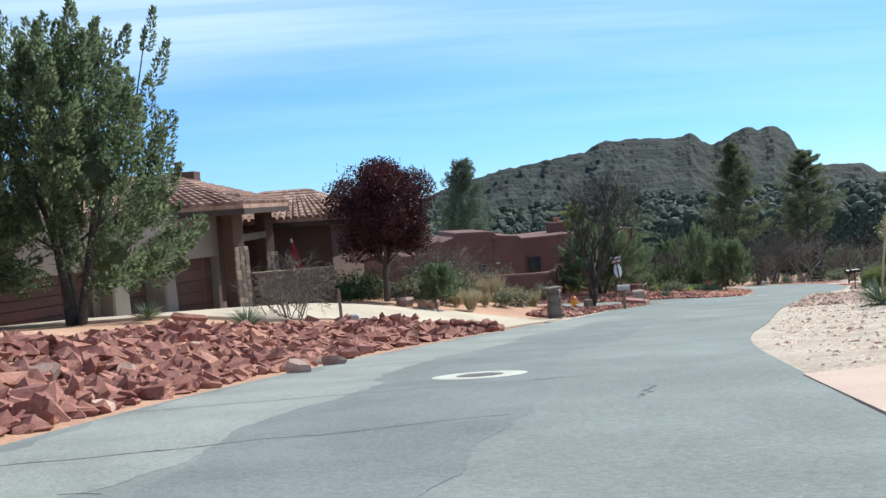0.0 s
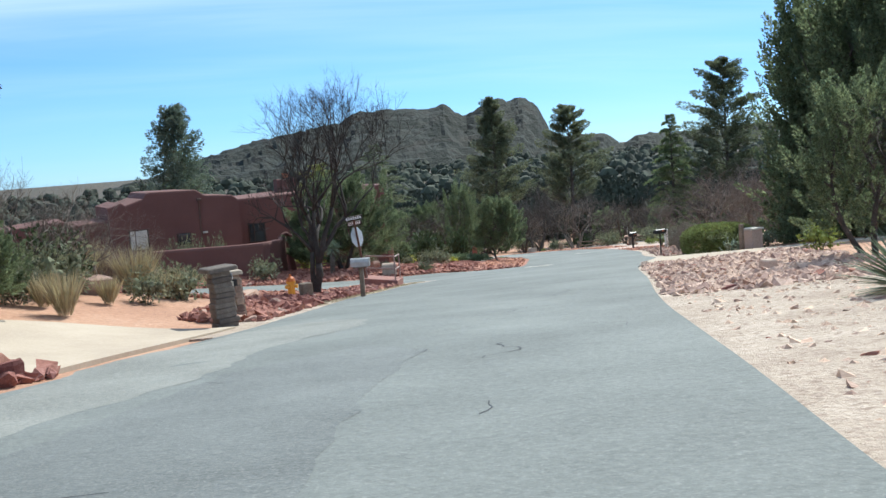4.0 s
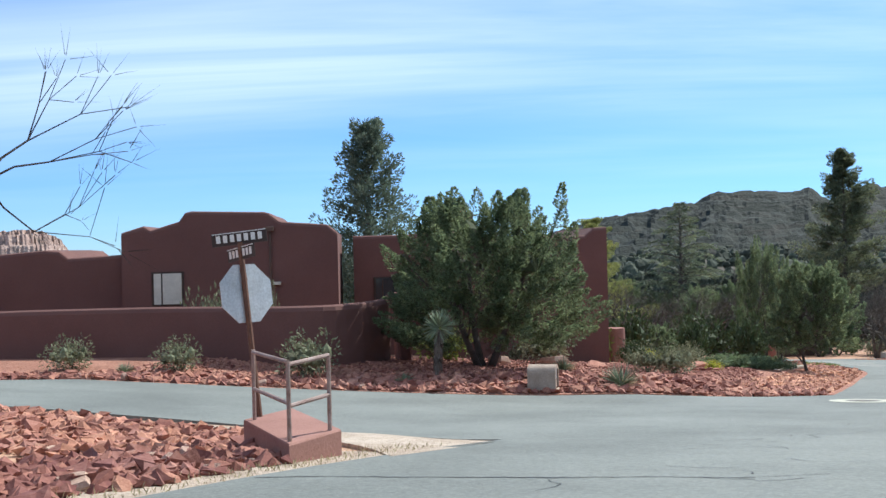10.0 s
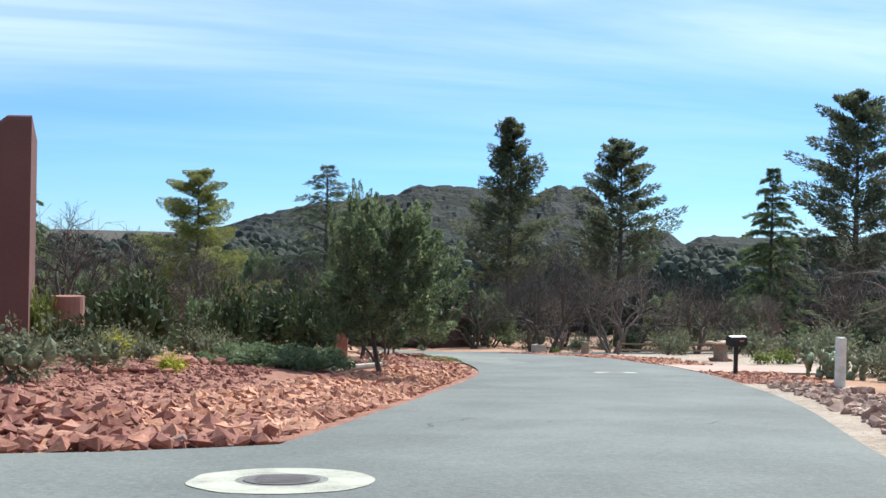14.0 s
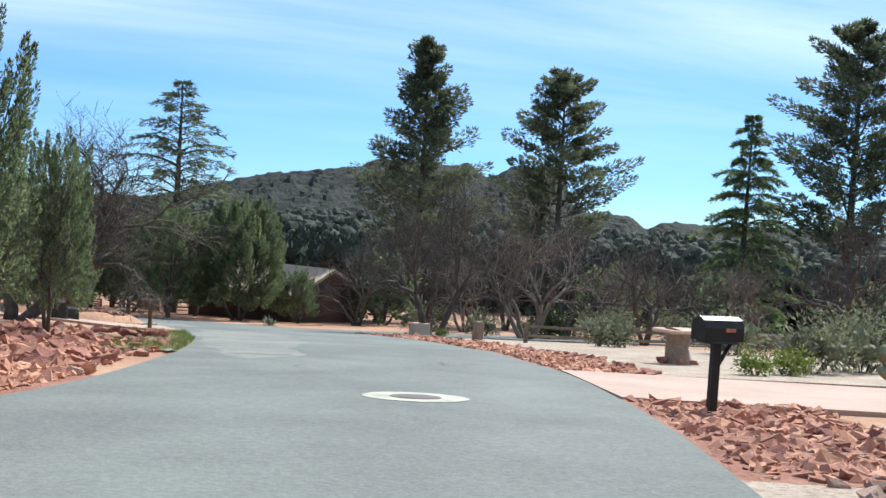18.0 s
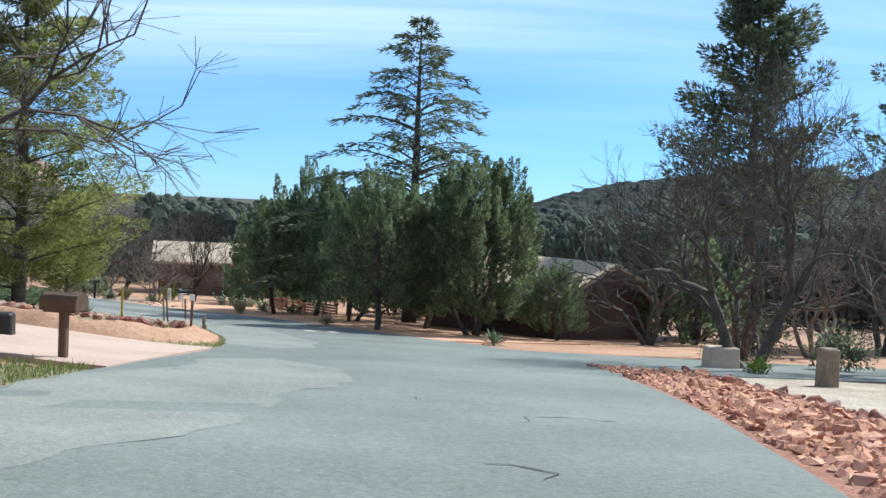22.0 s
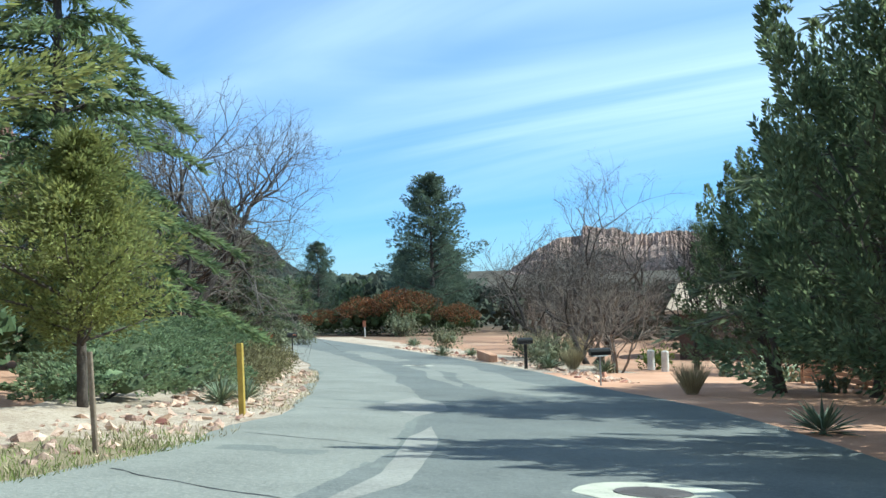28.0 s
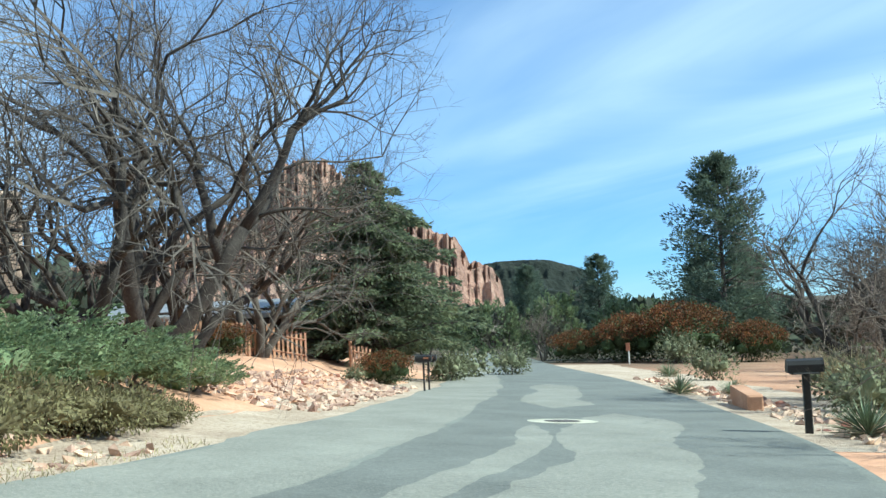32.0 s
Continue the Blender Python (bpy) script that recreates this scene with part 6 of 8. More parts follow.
def tile_roof(name, a, b, c, d, parent):
    """A sloping roof face from eave a-b up to ridge d-c, with rows of round clay tiles."""
    a, b, c, d = (np.array(v, float) for v in (a, b, c, d))
    roof = Geo().add([a, b, c, d, a - [0, 0, 0.16], b - [0, 0, 0.16], c - [0, 0, 0.16], d - [0, 0, 0.16]], [[0, 1, 2, 3], [7, 6, 5, 4], [0, 4, 5, 1], [1, 5, 6, 2], [2, 6, 7, 3], [3, 7, 4, 0]]).ob(name, TILE, parent, label="clay barrel tile roof")
    w = np.linalg.norm(b - a)
    ln = max(np.linalg.norm(d - a), np.linalg.norm(c - b))
    cols, rows = max(2, int(w / 0.30)), max(2, int(ln / 0.42))
    nrm = np.cross(b - a, d - a)
    nrm /= np.linalg.norm(nrm)
    if nrm[2] < 0:
        nrm = -nrm
    g = Geo()
    for i in range(cols):
        for j in range(rows):
            f0, f1 = j / rows, (j + 1.15) / rows
            e0 = a + (b - a) * ((i + 0.5) / cols)
            t0 = d + (c - d) * ((i + 0.5) / cols)
            p0, p1 = e0 + (t0 - e0) * f0, e0 + (t0 - e0) * min(f1, 1.0)
            side = (b - a) / w * 0.115
            vs = []
            for p, lift in ((p0, 0.05), (p1, 0.015)):
                for ang in (0, 60, 120, 180):
                    t = math.radians(ang)
                    vs.append(p + side * math.cos(t) + nrm * (0.09 * math.sin(t) + lift * (0.4 + 0.6 * math.sin(t))))
            g.add(vs, [[0, 1, 5, 4], [1, 2, 6, 5], [2, 3, 7, 6], [0, 3, 2, 1]])
    o = g.ob("tiles", TILE, roof)
    o["kind"] = "stuff"
    return roof


def hip(parent, cx, cy, lx, ly, z0, z1, rz, ridge=0.0):
    """A hipped tile roof over a rectangle."""
    c, s = math.cos(math.radians(rz)), math.sin(math.radians(rz))

    def w(x, y, z):
        return (cx + x * c - y * s, cy + x * s + y * c, z)
    hx, hy = lx / 2, ly / 2
    e = [w(-hx, -hy, z0), w(hx, -hy, z0), w(hx, hy, z0), w(-hx, hy, z0)]
    r0, r1 = w(-ridge / 2, 0, z1), w(ridge / 2, 0, z1)
    tile_roof("roof_slope", e[0], e[1], r1, r0, parent)
    tile_roof("roof_slope", e[1], e[2], r1, r1, parent)
    tile_roof("roof_slope", e[2], e[3], r0, r1, parent)
    tile_roof("roof_slope", e[3], e[0], r0, r0, parent)
    fa = Geo()
    for p, q in ((e[0], e[1]), (e[1], e[2]), (e[2], e[3]), (e[3], e[0])):
        mx, my = (p[0] + q[0]) / 2, (p[1] + q[1]) / 2
        fa.box(mx, my, z0 - 0.34, math.hypot(q[0] - p[0], q[1] - p[1]), 0.06, 0.2, math.atan2(q[1] - p[1], q[0] - p[0]))
    fa.ob("fascia", TRIM, parent)


# entry hall behind the garages, then the wing
hip(garage_house, -12.4, 41.2, 11.8, 8.0, 1.45, 2.75, -3, 4.0)
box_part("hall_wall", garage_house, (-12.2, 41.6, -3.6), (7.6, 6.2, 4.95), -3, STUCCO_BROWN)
for px_, py_ in ((-7.45, 38.5), (-7.2, 43.8)):
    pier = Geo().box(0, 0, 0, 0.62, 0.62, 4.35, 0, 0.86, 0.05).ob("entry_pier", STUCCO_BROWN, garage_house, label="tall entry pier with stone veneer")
    pier.matrix_basis = pose(px_, py_, gz(px_, py_) - 0.2, 0, 0, FA)
    sv = Geo().box(0, 0, 0, 0.24, 0.07, 0.15, 0, 1.0, 0.02).ob("veneer_stone", STONE_VENEER, pier)
    sv.matrix_basis = pose(-0.24, -0.37, 0.3)
    rs = random.Random(int(px_ * 10))
    for k in range(13):
        for j in range(3):
            if k == 0 and j == 0:
                continue
            share("veneer_stone", sv.data, pier, pose(-0.25 + 0.25 * j + rs.uniform(-0.02, 0.02), -0.365 + 0.004 * k, 0.3 + 0.165 * k, rs.uniform(-3, 3), rs.uniform(-4, 4), 0))
    for k in range(13):
        for j in range(2):
            share("veneer_stone", sv.data, pier, pose(0.365 - 0.004 * k, -0.12 + 0.25 * j, 0.3 + 0.165 * k, 0, rs.uniform(-4, 4), 90))
box_part("entry_beam", garage_house, (-7.3, 41.1, 0.1), (5.0, 0.2, 0.26), 87, WOOD, "weathered timber beam")
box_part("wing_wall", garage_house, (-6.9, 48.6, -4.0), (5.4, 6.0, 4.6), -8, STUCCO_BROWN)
hip(garage_house, -6.9, 48.6, 6.8, 7.2, 0.75, 1.95, -8, 2.0)
box_part("chimney", garage_house, (-10.4, 42.6, 1.9), (1.9, 0.9, 1.0), -3, STUCCO_BROWN)
g_ = Geo()
g_.cyl(0, 0, 0, 0.13, 0.35, 10)
g_.cyl(0, 0, 0.35, 0.2, 0.08, 10)
g_.ob("flue", BROWN_METAL, garage_house).matrix_basis = pose(-10.2, 42.6, 2.88)
gwall = thing("garden_wall", "low stacked stone garden wall by the entry", "wall")
sv = Geo().box(0, 0, 0, 0.30, 0.34, 0.115, 0, 0.98, 0.02).ob("stone_block", STONE_VENEER, gwall)
WALL_A, WALL_B = (-4.45, 43.0), (-7.5, 42.3)
sv.matrix_basis = pose(WALL_A[0], WALL_A[1], gz(*WALL_A) - 0.05)
rs = random.Random(4)
for k in range(12):
    for j in range(10):
        if k or j:
            f = (j + (0.5 if k % 2 else 0.0)) / 10
            x, y = WALL_A[0] + (WALL_B[0] - WALL_A[0]) * f, WALL_A[1] + (WALL_B[1] - WALL_A[1]) * f
            share("stone_block", sv.data, gwall, pose(x, y + rs.uniform(-0.02, 0.02), gz(*WALL_A) - 0.05 + 0.119 * k, rs.uniform(-2, 2), 0, 13 + rs.uniform(-4, 4)) @ Matrix.Diagonal((rs.uniform(0.86, 1.04), 1, 1, 1)))
cap = Geo().box(0, 0, 0, 3.3, 0.42, 0.07, 0, 1.0, 0.02).ob("coping", STONE_VENEER, gwall, label="flat stone coping")
cap.matrix_basis = pose((WALL_A[0] + WALL_B[0]) / 2, (WALL_A[1] + WALL_B[1]) / 2, gz(*WALL_A) - 0.05 + 0.119 * 12 + 0.006, 0, 0, 13)
umb = thing("patio_umbrella", "closed dark red patio umbrella behind the stone wall", "umbrella", pose(-5.75, 44.1, gz(-5.75, 44.1), 0, -9, 0))
pole = Geo()
pole.cyl(0, 0, -0.05, 0.025, 2.75, 8)
pole.ob("pole", WOOD, umb)
cn = Geo()
a = np.arange(16) * 2 * np.pi / 16
fold = 1 + 0.28 * np.cos(8 * a)
vs = [(r_ * k_ * math.cos(t), r_ * k_ * math.sin(t), z_) for z_, r_ in ((2.62, 0.03), (2.3, 0.11), (1.8, 0.16), (1.35, 0.2), (1.15, 0.12)) for t, k_ in zip(a, fold)]
cn.add(vs, [[j * 16 + (i + 1) % 16, j * 16 + i, (j + 1) * 16 + i, (j + 1) * 16 + (i + 1) % 16] for j in range(4) for i in range(16)])
cn.ob("canopy", RED_CLOTH, umb, smooth=True, label="folded dark red cloth")
fin = Geo()
fin.cyl(0, 0, 2.6, 0.045, 0.16, 8)
fin.ob("finial", CREAM, umb)

# the flagstone pillar at the mouth of the driveway
fp = thing("mailbox_pillar", "tapered pillar of stacked dark flagstone with a flat cap", "pillar", pose(4.13, 41.25, gz(4.13, 41.25), 0, -3, 20))
rs = random.Random(8)
ps = Geo().box(0, 0, 0, 0.5, 0.46, 0.1, 0, 0.98, 0.02).ob("flagstone", STONE_DARK, fp)
ps.matrix_basis = pose(0, 0, -0.1)
for k in range(1, 12):
    w = 0.94 - 0.012 * k
    share("flagstone", ps.data, fp, pose(rs.uniform(-0.02, 0.02), rs.uniform(-0.02, 0.02), -0.1 + 0.104 * k, rs.uniform(-1.5, 1.5), rs.uniform(-1.5, 1.5), rs.uniform(-4, 4)) @ Matrix.Diagonal((w * rs.uniform(0.94, 1.03), w, 1, 1)))
share("cap_stone", ps.data, fp, pose(0, 0, 1.152, 0, 0, 2) @ Matrix.Diagonal((1.3, 1.25, 0.95, 1)))
for k in range(3):
    box_part("number_bar", fp, (0.24, -0.06, 0.95 - 0.17 * k), (0.012, 0.09, 0.12), 0, WHITE_POST, "pale bar on the side")



def gable_house(name, label, cx, cy, lx, ly, wall_h, roof_h, rz, wall_mat, roof_mat, over=0.6, windows=2):
    """A plain bungalow: walls, a gabled roof of two slopes, windows."""
    z0 = min(gz(cx, cy), gz(cx + lx / 3, cy), gz(cx, cy + ly / 3)) - 0.3
    t = thing(name, label, "house", pose(cx, cy, z0, 0, 0, rz))
    box_part("wall", t, (0, 0, 0), (lx, ly, wall_h + 0.3), 0, wall_mat)
    hx, hy, e, r = lx / 2 + over, ly / 2 + over, wall_h + 0.3 - 0.1, wall_h + 0.3 + roof_h
    for sg in (-1, 1):
        Geo().add([(-hx, sg * hy, e), (hx, sg * hy, e), (hx, 0, r), (-hx, 0, r), (-hx, sg * hy, e - 0.2), (hx, sg * hy, e - 0.2), (hx, 0, r - 0.2), (-hx, 0, r - 0.2)],
                  [[0, 1, 2, 3], [7, 6, 5, 4], [0, 4, 5, 1], [1, 5, 6, 2], [2, 6, 7, 3], [3, 7, 4, 0]]).ob("roof_slope", roof_mat, t)
    Geo().add([(-lx / 2, -ly / 2, e), (-lx / 2, ly / 2, e), (-lx / 2, 0, r - 0.15), (lx / 2, -ly / 2, e), (lx / 2, ly / 2, e), (lx / 2, 0, r - 0.15)], [[0, 1, 2], [5, 4, 3]]).ob("gable", wall_mat, t)
    for k in range(windows):
        w = box_part("window", t, (-lx / 3 + k * lx / 2.2, -ly / 2 - 0.02, 1.2), (1.3, 0.12, 1.1), 0, TRIM)
        box_part("pane", w, (0, -0.04, 0.08), (1.14, 0.06, 0.94), 0, WINDOW)
    return t


gable_house("bungalow", "brown bungalow with a pale tan roof behind junipers", 8.4, 190.6, 14, 9, 3.15, 1.25, 20, STUCCO_BROWN, SHINGLE)
gable_house("bungalow", "dark house with a tan shingle roof among bare trees", 33.6, 155.2, 9, 6.4, 2.35, 1.5, -45, STUCCO_BROWN, SHINGLE)
gable_house("bungalow", "low house with a pale grey roof behind bare trees", -27, 170.5, 9, 5, 1.9, 0.5, 66, STUCCO_BROWN, METAL_GREY)
gable_house("bungalow", "low brown house at the end of the road", -128, 258, 14, 8, 2.4, 1.1, 30, STUCCO_BROWN, STUCCO_TAN)
beige = thing("beige_house", "beige stucco house with flat parapet and garage", "house", pose(-24.2, 157.6, gz(-24.2, 157.6) - 0.3, 0, 0, -10))
box_part("wall", beige, (0, 0, 0), (7.5, 7.0, 5.6), 0, STUCCO_BEIGE, bevel=0.12)
box_part("porch_wall", beige, (4.3, -0.6, 0), (1.4, 5.2, 3.3), 0, STUCCO_BEIGE, bevel=0.1)
gdr = box_part("garage_door", beige, (5.02, -1.0, 0.3), (0.08, 3.2, 2.2), 0, CREAM, "pale garage door")
for k in range(4):
    box_part("door_panel", gdr, (0.04, 0, 0.05 + k * 0.53), (0.05, 3.0, 0.48), 0, CREAM)
box_part("window", beige, (3.76, 1.2, 3.9), (0.08, 1.0, 0.9), 0, WINDOW)


# ---- street furniture ----
def mailbox(x, y, rz, post_mat, box_mat, h=1.05, label="", box=(0.19, 0.5, 0.22), post_w=0.1, brace=False, flag=True):
    """A rural mailbox: post, arched box with a door and a flag."""
    t = thing("mailbox", label, "mailbox", pose(x, y, gz(x, y), 0, 0, rz), group="mailboxes along the road")
    box_part("post", t, (0, 0, -0.2), (post_w, post_w, h + 0.2), 0, post_mat)
    w, ln, hh = box
    g = Geo()
    prof = [(-w / 2, 0), (-w / 2, hh * 0.55), (-w * 0.36, hh * 0.86), (0, hh), (w * 0.36, hh * 0.86), (w / 2, hh * 0.55), (w / 2, 0)]
    k = len(prof)
    vs = [(a, yy, b) for yy in (-ln / 2, ln / 2) for a, b in prof]
    g.add(vs, [[i, (i + 1) % k, k + (i + 1) % k, k + i] for i in range(k)] + [list(range(k))[::-1], list(range(k, 2 * k))])
    bx = g.ob("box", box_mat, t)
    bx.matrix_basis = pose(0, 0.02, h)
    d = Geo()
    vs = [(a * 1.04, yy, b * 1.02) for yy in (-ln / 2 - 0.02, -ln / 2 - 0.003) for a, b in prof]
    d.add(vs, [[i, (i + 1) % k, k + (i + 1) % k, k + i] for i in range(k)] + [list(range(k))[::-1], list(range(k, 2 * k))])
    d.ob("door", box_mat, bx)
    if flag:
        box_part("flag", bx, (w / 2 + 0.012, 0.08, hh * 0.4), (0.012, 0.16, 0.05), 0, CLAY)
    box_part("shelf", t, (0, 0.02, h - 0.03), (w + 0.03, ln * 0.8, 0.03), 0, post_mat)
    if brace:
        b = Geo()
        b.tube([(0, 0.03, h * 0.62), (0, 0.24, h - 0.03)], [0.035, 0.035], 4)
        b.ob("brace", post_mat, t)
    return t


mailbox(8.15, 49.3, 75, WOOD, METAL_GREY, 0.9, "grey metal mailbox on a wooden post", (0.26, 0.52, 0.24), 0.13)
mailbox(27.0, 70.9, -70, BLACK_METAL, BLACK_METAL, 1.15, "black mailbox on a thin black post", (0.24, 0.7, 0.2), 0.07)
mailbox(36.2, 96.5, -80, BLACK_METAL, BLACK_METAL, 0.95, "large dark mailbox on a braced post", (0.3, 0.6, 0.32), 0.12, True)
mailbox(27.8, 118.0, 85, BROWN_METAL, BROWN_METAL, 0.74, "brown mailbox on a brown post", (0.34, 0.56, 0.25), 0.12)
mailbox(14.5, 159.1, 140, METAL_GREY, BLACK_METAL, 0.86, "black mailbox on a thin grey post", (0.24, 0.55, 0.2), 0.05)
mailbox(5.75, 167.4, 140, BLACK_METAL, BLACK_METAL, 1.0, "black mailbox on a black post", (0.26, 0.55, 0.22), 0.12)
mailbox(-11.6, 170.6, -40, BLACK_METAL, BLACK_METAL, 0.95, "dark mailbox on a thin post across the road", (0.22, 0.5, 0.2), 0.06)
mailbox(-12.3, 171.2, -40, BLACK_METAL, BLACK_METAL, 0.95, "dark mailbox on a thin post across the road", (0.22, 0.5, 0.2), 0.06)

pil = thing("mailbox_pillar", "tapered grey stone mailbox pillar with a cap", "mailbox", pose(4.35, 43.2, gz(4.35, 43.2), 0, 0, 15))
box_part("pillar", pil, (0, 0, -0.2), (0.46, 0.46, 1.2), 0, STONE_VENEER, "", 0.72, 0.04)
sv = Geo().box(0, 0, 0, 0.2, 0.06, 0.13, 0, 1.0, 0.02).ob("pillar_stone", STONE_VENEER, pil)
sv.matrix_basis = pose(-0.1, -0.22, 0.05)
rs = random.Random(8)
for k in range(6):
    for j in range(2):
        for side in range(4):
            if k or j or side:
                q = 0.225 - 0.011 * k
                a = side * 90
                m = pose(0, 0, 0, 0, 0, a) @ pose(-0.1 + 0.2 * j, -q, 0.05 + 0.145 * k, rs.uniform(-4, 4), rs.uniform(-4, 4), 0) @ Matrix.Diagonal((1 - 0.045 * k, 1, 1, 1))
                share("pillar_stone", sv.data, pil, m)
box_part("cap", pil, (0, 0, 1.0), (0.46, 0.46, 0.09), 0, CONCRETE, "flat stone cap", 0.94, 0.02)
box_part("mail_door", pil, (0, -0.185, 0.68), (0.2, 0.03, 0.22), 0, BLACK_METAL)

bm_ = thing("block_mailbox", "pale adobe mailbox with an arched top on a slab", "mailbox", pose(13.3, 74.75, gz(13.3, 74.75), 0, 0, -8) @ Matrix.Scale(0.78, 4))
box_part("base_slab", bm_, (0, 0, -0.1), (1.15, 0.85, 0.17), 0, CONCRETE, bevel=0.03)
k = 11
prof = [(-0.42, 0.07)] + [(-0.42 * math.cos(math.pi * i / (k - 1)) if 0 < i < k - 1 else (-0.42 if i == 0 else 0.42), 0.62 + 0.24 * math.sin(math.pi * i / (k - 1))) for i in range(k)] + [(0.42, 0.07)]
n = len(prof)
g_ = Geo()
vs = [(yy, a, b) for yy in (-0.45, 0.45) for a, b in prof]
g_.add(vs, [[i, (i + 1) % n, n + (i + 1) % n, n + i] for i in range(n)] + [list(range(n))[::-1], list(range(n, 2 * n))])
g_.ob("body", ADOBE, bm_)
g_ = Geo()
vs = [(yy, a * f, 0.07 + (b - 0.07) * f) for yy, f in ((0.45, 1.0), (0.5, 1.0), (0.5, 0.84), (0.45, 0.84)) for a, b in prof]
g_.add(vs, [[j * n + i, j * n + (i + 1) % n, ((j + 1) % 4) * n + (i + 1) % n, ((j + 1) % 4) * n + i] for j in range(4) for i in range(n)])
g_.ob("arch_rim", ADOBE, bm_)
box_part("mail_door", bm_, (0.46, 0, 0.4), (0.03, 0.3, 0.3), 0, METAL_GREY)

# stop sign, seen from behind, with two street name blades
SX, SY = 9.87, 59.72
stop = thing("stop_sign", "back of an aluminium stop sign on a leaning steel post", "sign", pose(SX, SY, gz(SX, SY), -4.4, -6.5, 0))
g_ = Geo()
g_.tube([(0, 0, -0.3), (0, 0, 2.68)], [0.042, 0.038], 8)
g_.ob("post", RUST, stop)
o8 = Geo()
rr = 0.41
pts8 = [(rr * math.cos(math.radians(22.5 + 45 * i)), rr * math.sin(math.radians(22.5 + 45 * i))) for i in range(8)]
o8.add([(a, yy, b) for yy in (0, 0.012) for a, b in pts8], [[i, (i + 1) % 8, 8 + (i + 1) % 8, 8 + i] for i in range(8)] + [list(range(8))[::-1], list(range(8, 16))])
plate = o8.ob("octagon_plate", SIGN_BACK, stop, label="bare aluminium octagon back")
plate.matrix_basis = pose(0.0, 0.055, 2.02, 0, 0, 48)
for dx in (-0.12, 0.12):
    box_part("bolt", plate, (dx * 0.1, -0.012, dx * 1.4), (0.03, 0.02, 0.03), 0, RUST)
for nm, zz, rz, w in (("upper_blade", 2.66, 8, 0.72), ("lower_blade", 2.46, -42, 0.66)):
    bl = box_part(nm, stop, (0, 0, zz), (w, 0.015, 0.17), rz, SIGN_DARK, "street name blade with pale lettering bars")
    for q in range(7):
        box_part("lettering_bar", bl, (-w * 0.38 + q * w * 0.125, -0.011, 0.04), (w * 0.075, 0.006, 0.095), 0, LETTER, bevel=0)
    box_part("border_bar", bl, (0, -0.010, 0.155), (w * 0.96, 0.005, 0.01), 0, LETTER, bevel=0)

HX, HY = 10.38, 59.13
head_wall = thing("culvert_headwall", "red concrete culvert headwall with a pipe railing", "culvert", pose(HX, HY, gz(HX, HY)))
skew = [(-0.70, 0.39), (0.31, -1.34), (0.70, -0.39), (-0.31, 1.34)]
g_ = Geo()
vs = [(x * k, y * k, z) for z, k in ((-0.55, 1.0), (0.34, 1.0), (0.36, 0.98)) for x, y in skew]
g_.add(vs, [[j * 4 + i, j * 4 + (i + 1) % 4, j * 4 + 4 + (i + 1) % 4, j * 4 + 4 + i] for j in (0, 1) for i in range(4)] + [[3, 2, 1, 0], [8, 9, 10, 11]])
g_.ob("concrete_block", STUCCO_RED, head_wall, label="painted red concrete block")
RAIL = [(-0.55, 0.36), (0.27, -1.16), (0.58, -0.46)]
for nm, zz in (("top_rail", 1.24), ("mid_rail", 0.78)):
    g_ = Geo()
    for p, q in zip(RAIL[:-1], RAIL[1:]):
        g_.tube([(*p, zz - 0.03), (*q, zz)], [0.026, 0.026], 8)
    g_.ob(nm, RAIL_PAINT, head_wall, label="faded painted steel pipe rail")
for p in RAIL:
    g_ = Geo()
    g_.tube([(*p, 0.3), (*p, 1.24)], [0.026, 0.026], 8)
    g_.ob("rail_post", RAIL_PAINT, head_wall)

hyd = thing("fire_hydrant", "yellow fire hydrant with an orange cap", "hydrant", pose(6.75, 57.1, gz(6.75, 57.1), 0, 0, -20))
g_ = Geo()
g_.tube([(0, 0, -0.15), (0, 0, 0.02), (0, 0, 0.03), (0, 0, 0.08), (0, 0, 0.09), (0, 0, 0.5), (0, 0, 0.52), (0, 0, 0.6)], [0.15, 0.15, 0.19, 0.19, 0.125, 0.13, 0.165, 0.165], 14)
g_.ob("barrel", YELLOW, hyd)
g_ = Geo()
g_.tube([(0, 0, 0.6), (0, 0, 0.62), (0, 0, 0.7), (0, 0, 0.76), (0, 0, 0.77), (0, 0, 0.84)], [0.17, 0.165, 0.13, 0.06, 0.035, 0.03], 14)
g_.ob("bonnet", ORANGE, hyd, label="orange domed bonnet")
for a in (0, 120, 240):
    g_ = Geo()
    c_, s_ = math.cos(math.radians(a)), math.sin(math.radians(a))
    g_.tube([(0.1 * c_, 0.1 * s_, 0.42), (0.2 * c_, 0.2 * s_, 0.42), (0.2 * c_, 0.2 * s_, 0.42), (0.24 * c_, 0.24 * s_, 0.42)], [0.06, 0.06, 0.08, 0.075], 10)
    g_.ob("outlet_cap", YELLOW, hyd)
g_ = Geo()
g_.tube([(0.2, 0.02, 0.42), (0.24, 0.05, 0.3), (0.2, 0.06, 0.2), (0.14, 0.03, 0.3)], [0.008] * 4, 5)
g_.ob("chain", RUST, hyd)


def stake(name, x, y, h, w, mat, label, lean=(0, 0), cap=None, category="post", group=""):
    t = thing(name, label, category, pose(x, y, gz(x, y), lean[0], lean[1], 0), group=group)
    box_part("shaft", t, (0, 0, -0.25), (w, w * 0.6, h + 0.25), 20, mat, bevel=0.008)
    if cap is not None:
        box_part("reflector", t, (0, -w * 0.45, h - 0.16), (0.11, 0.02, 0.14), 20, cap)
    return t


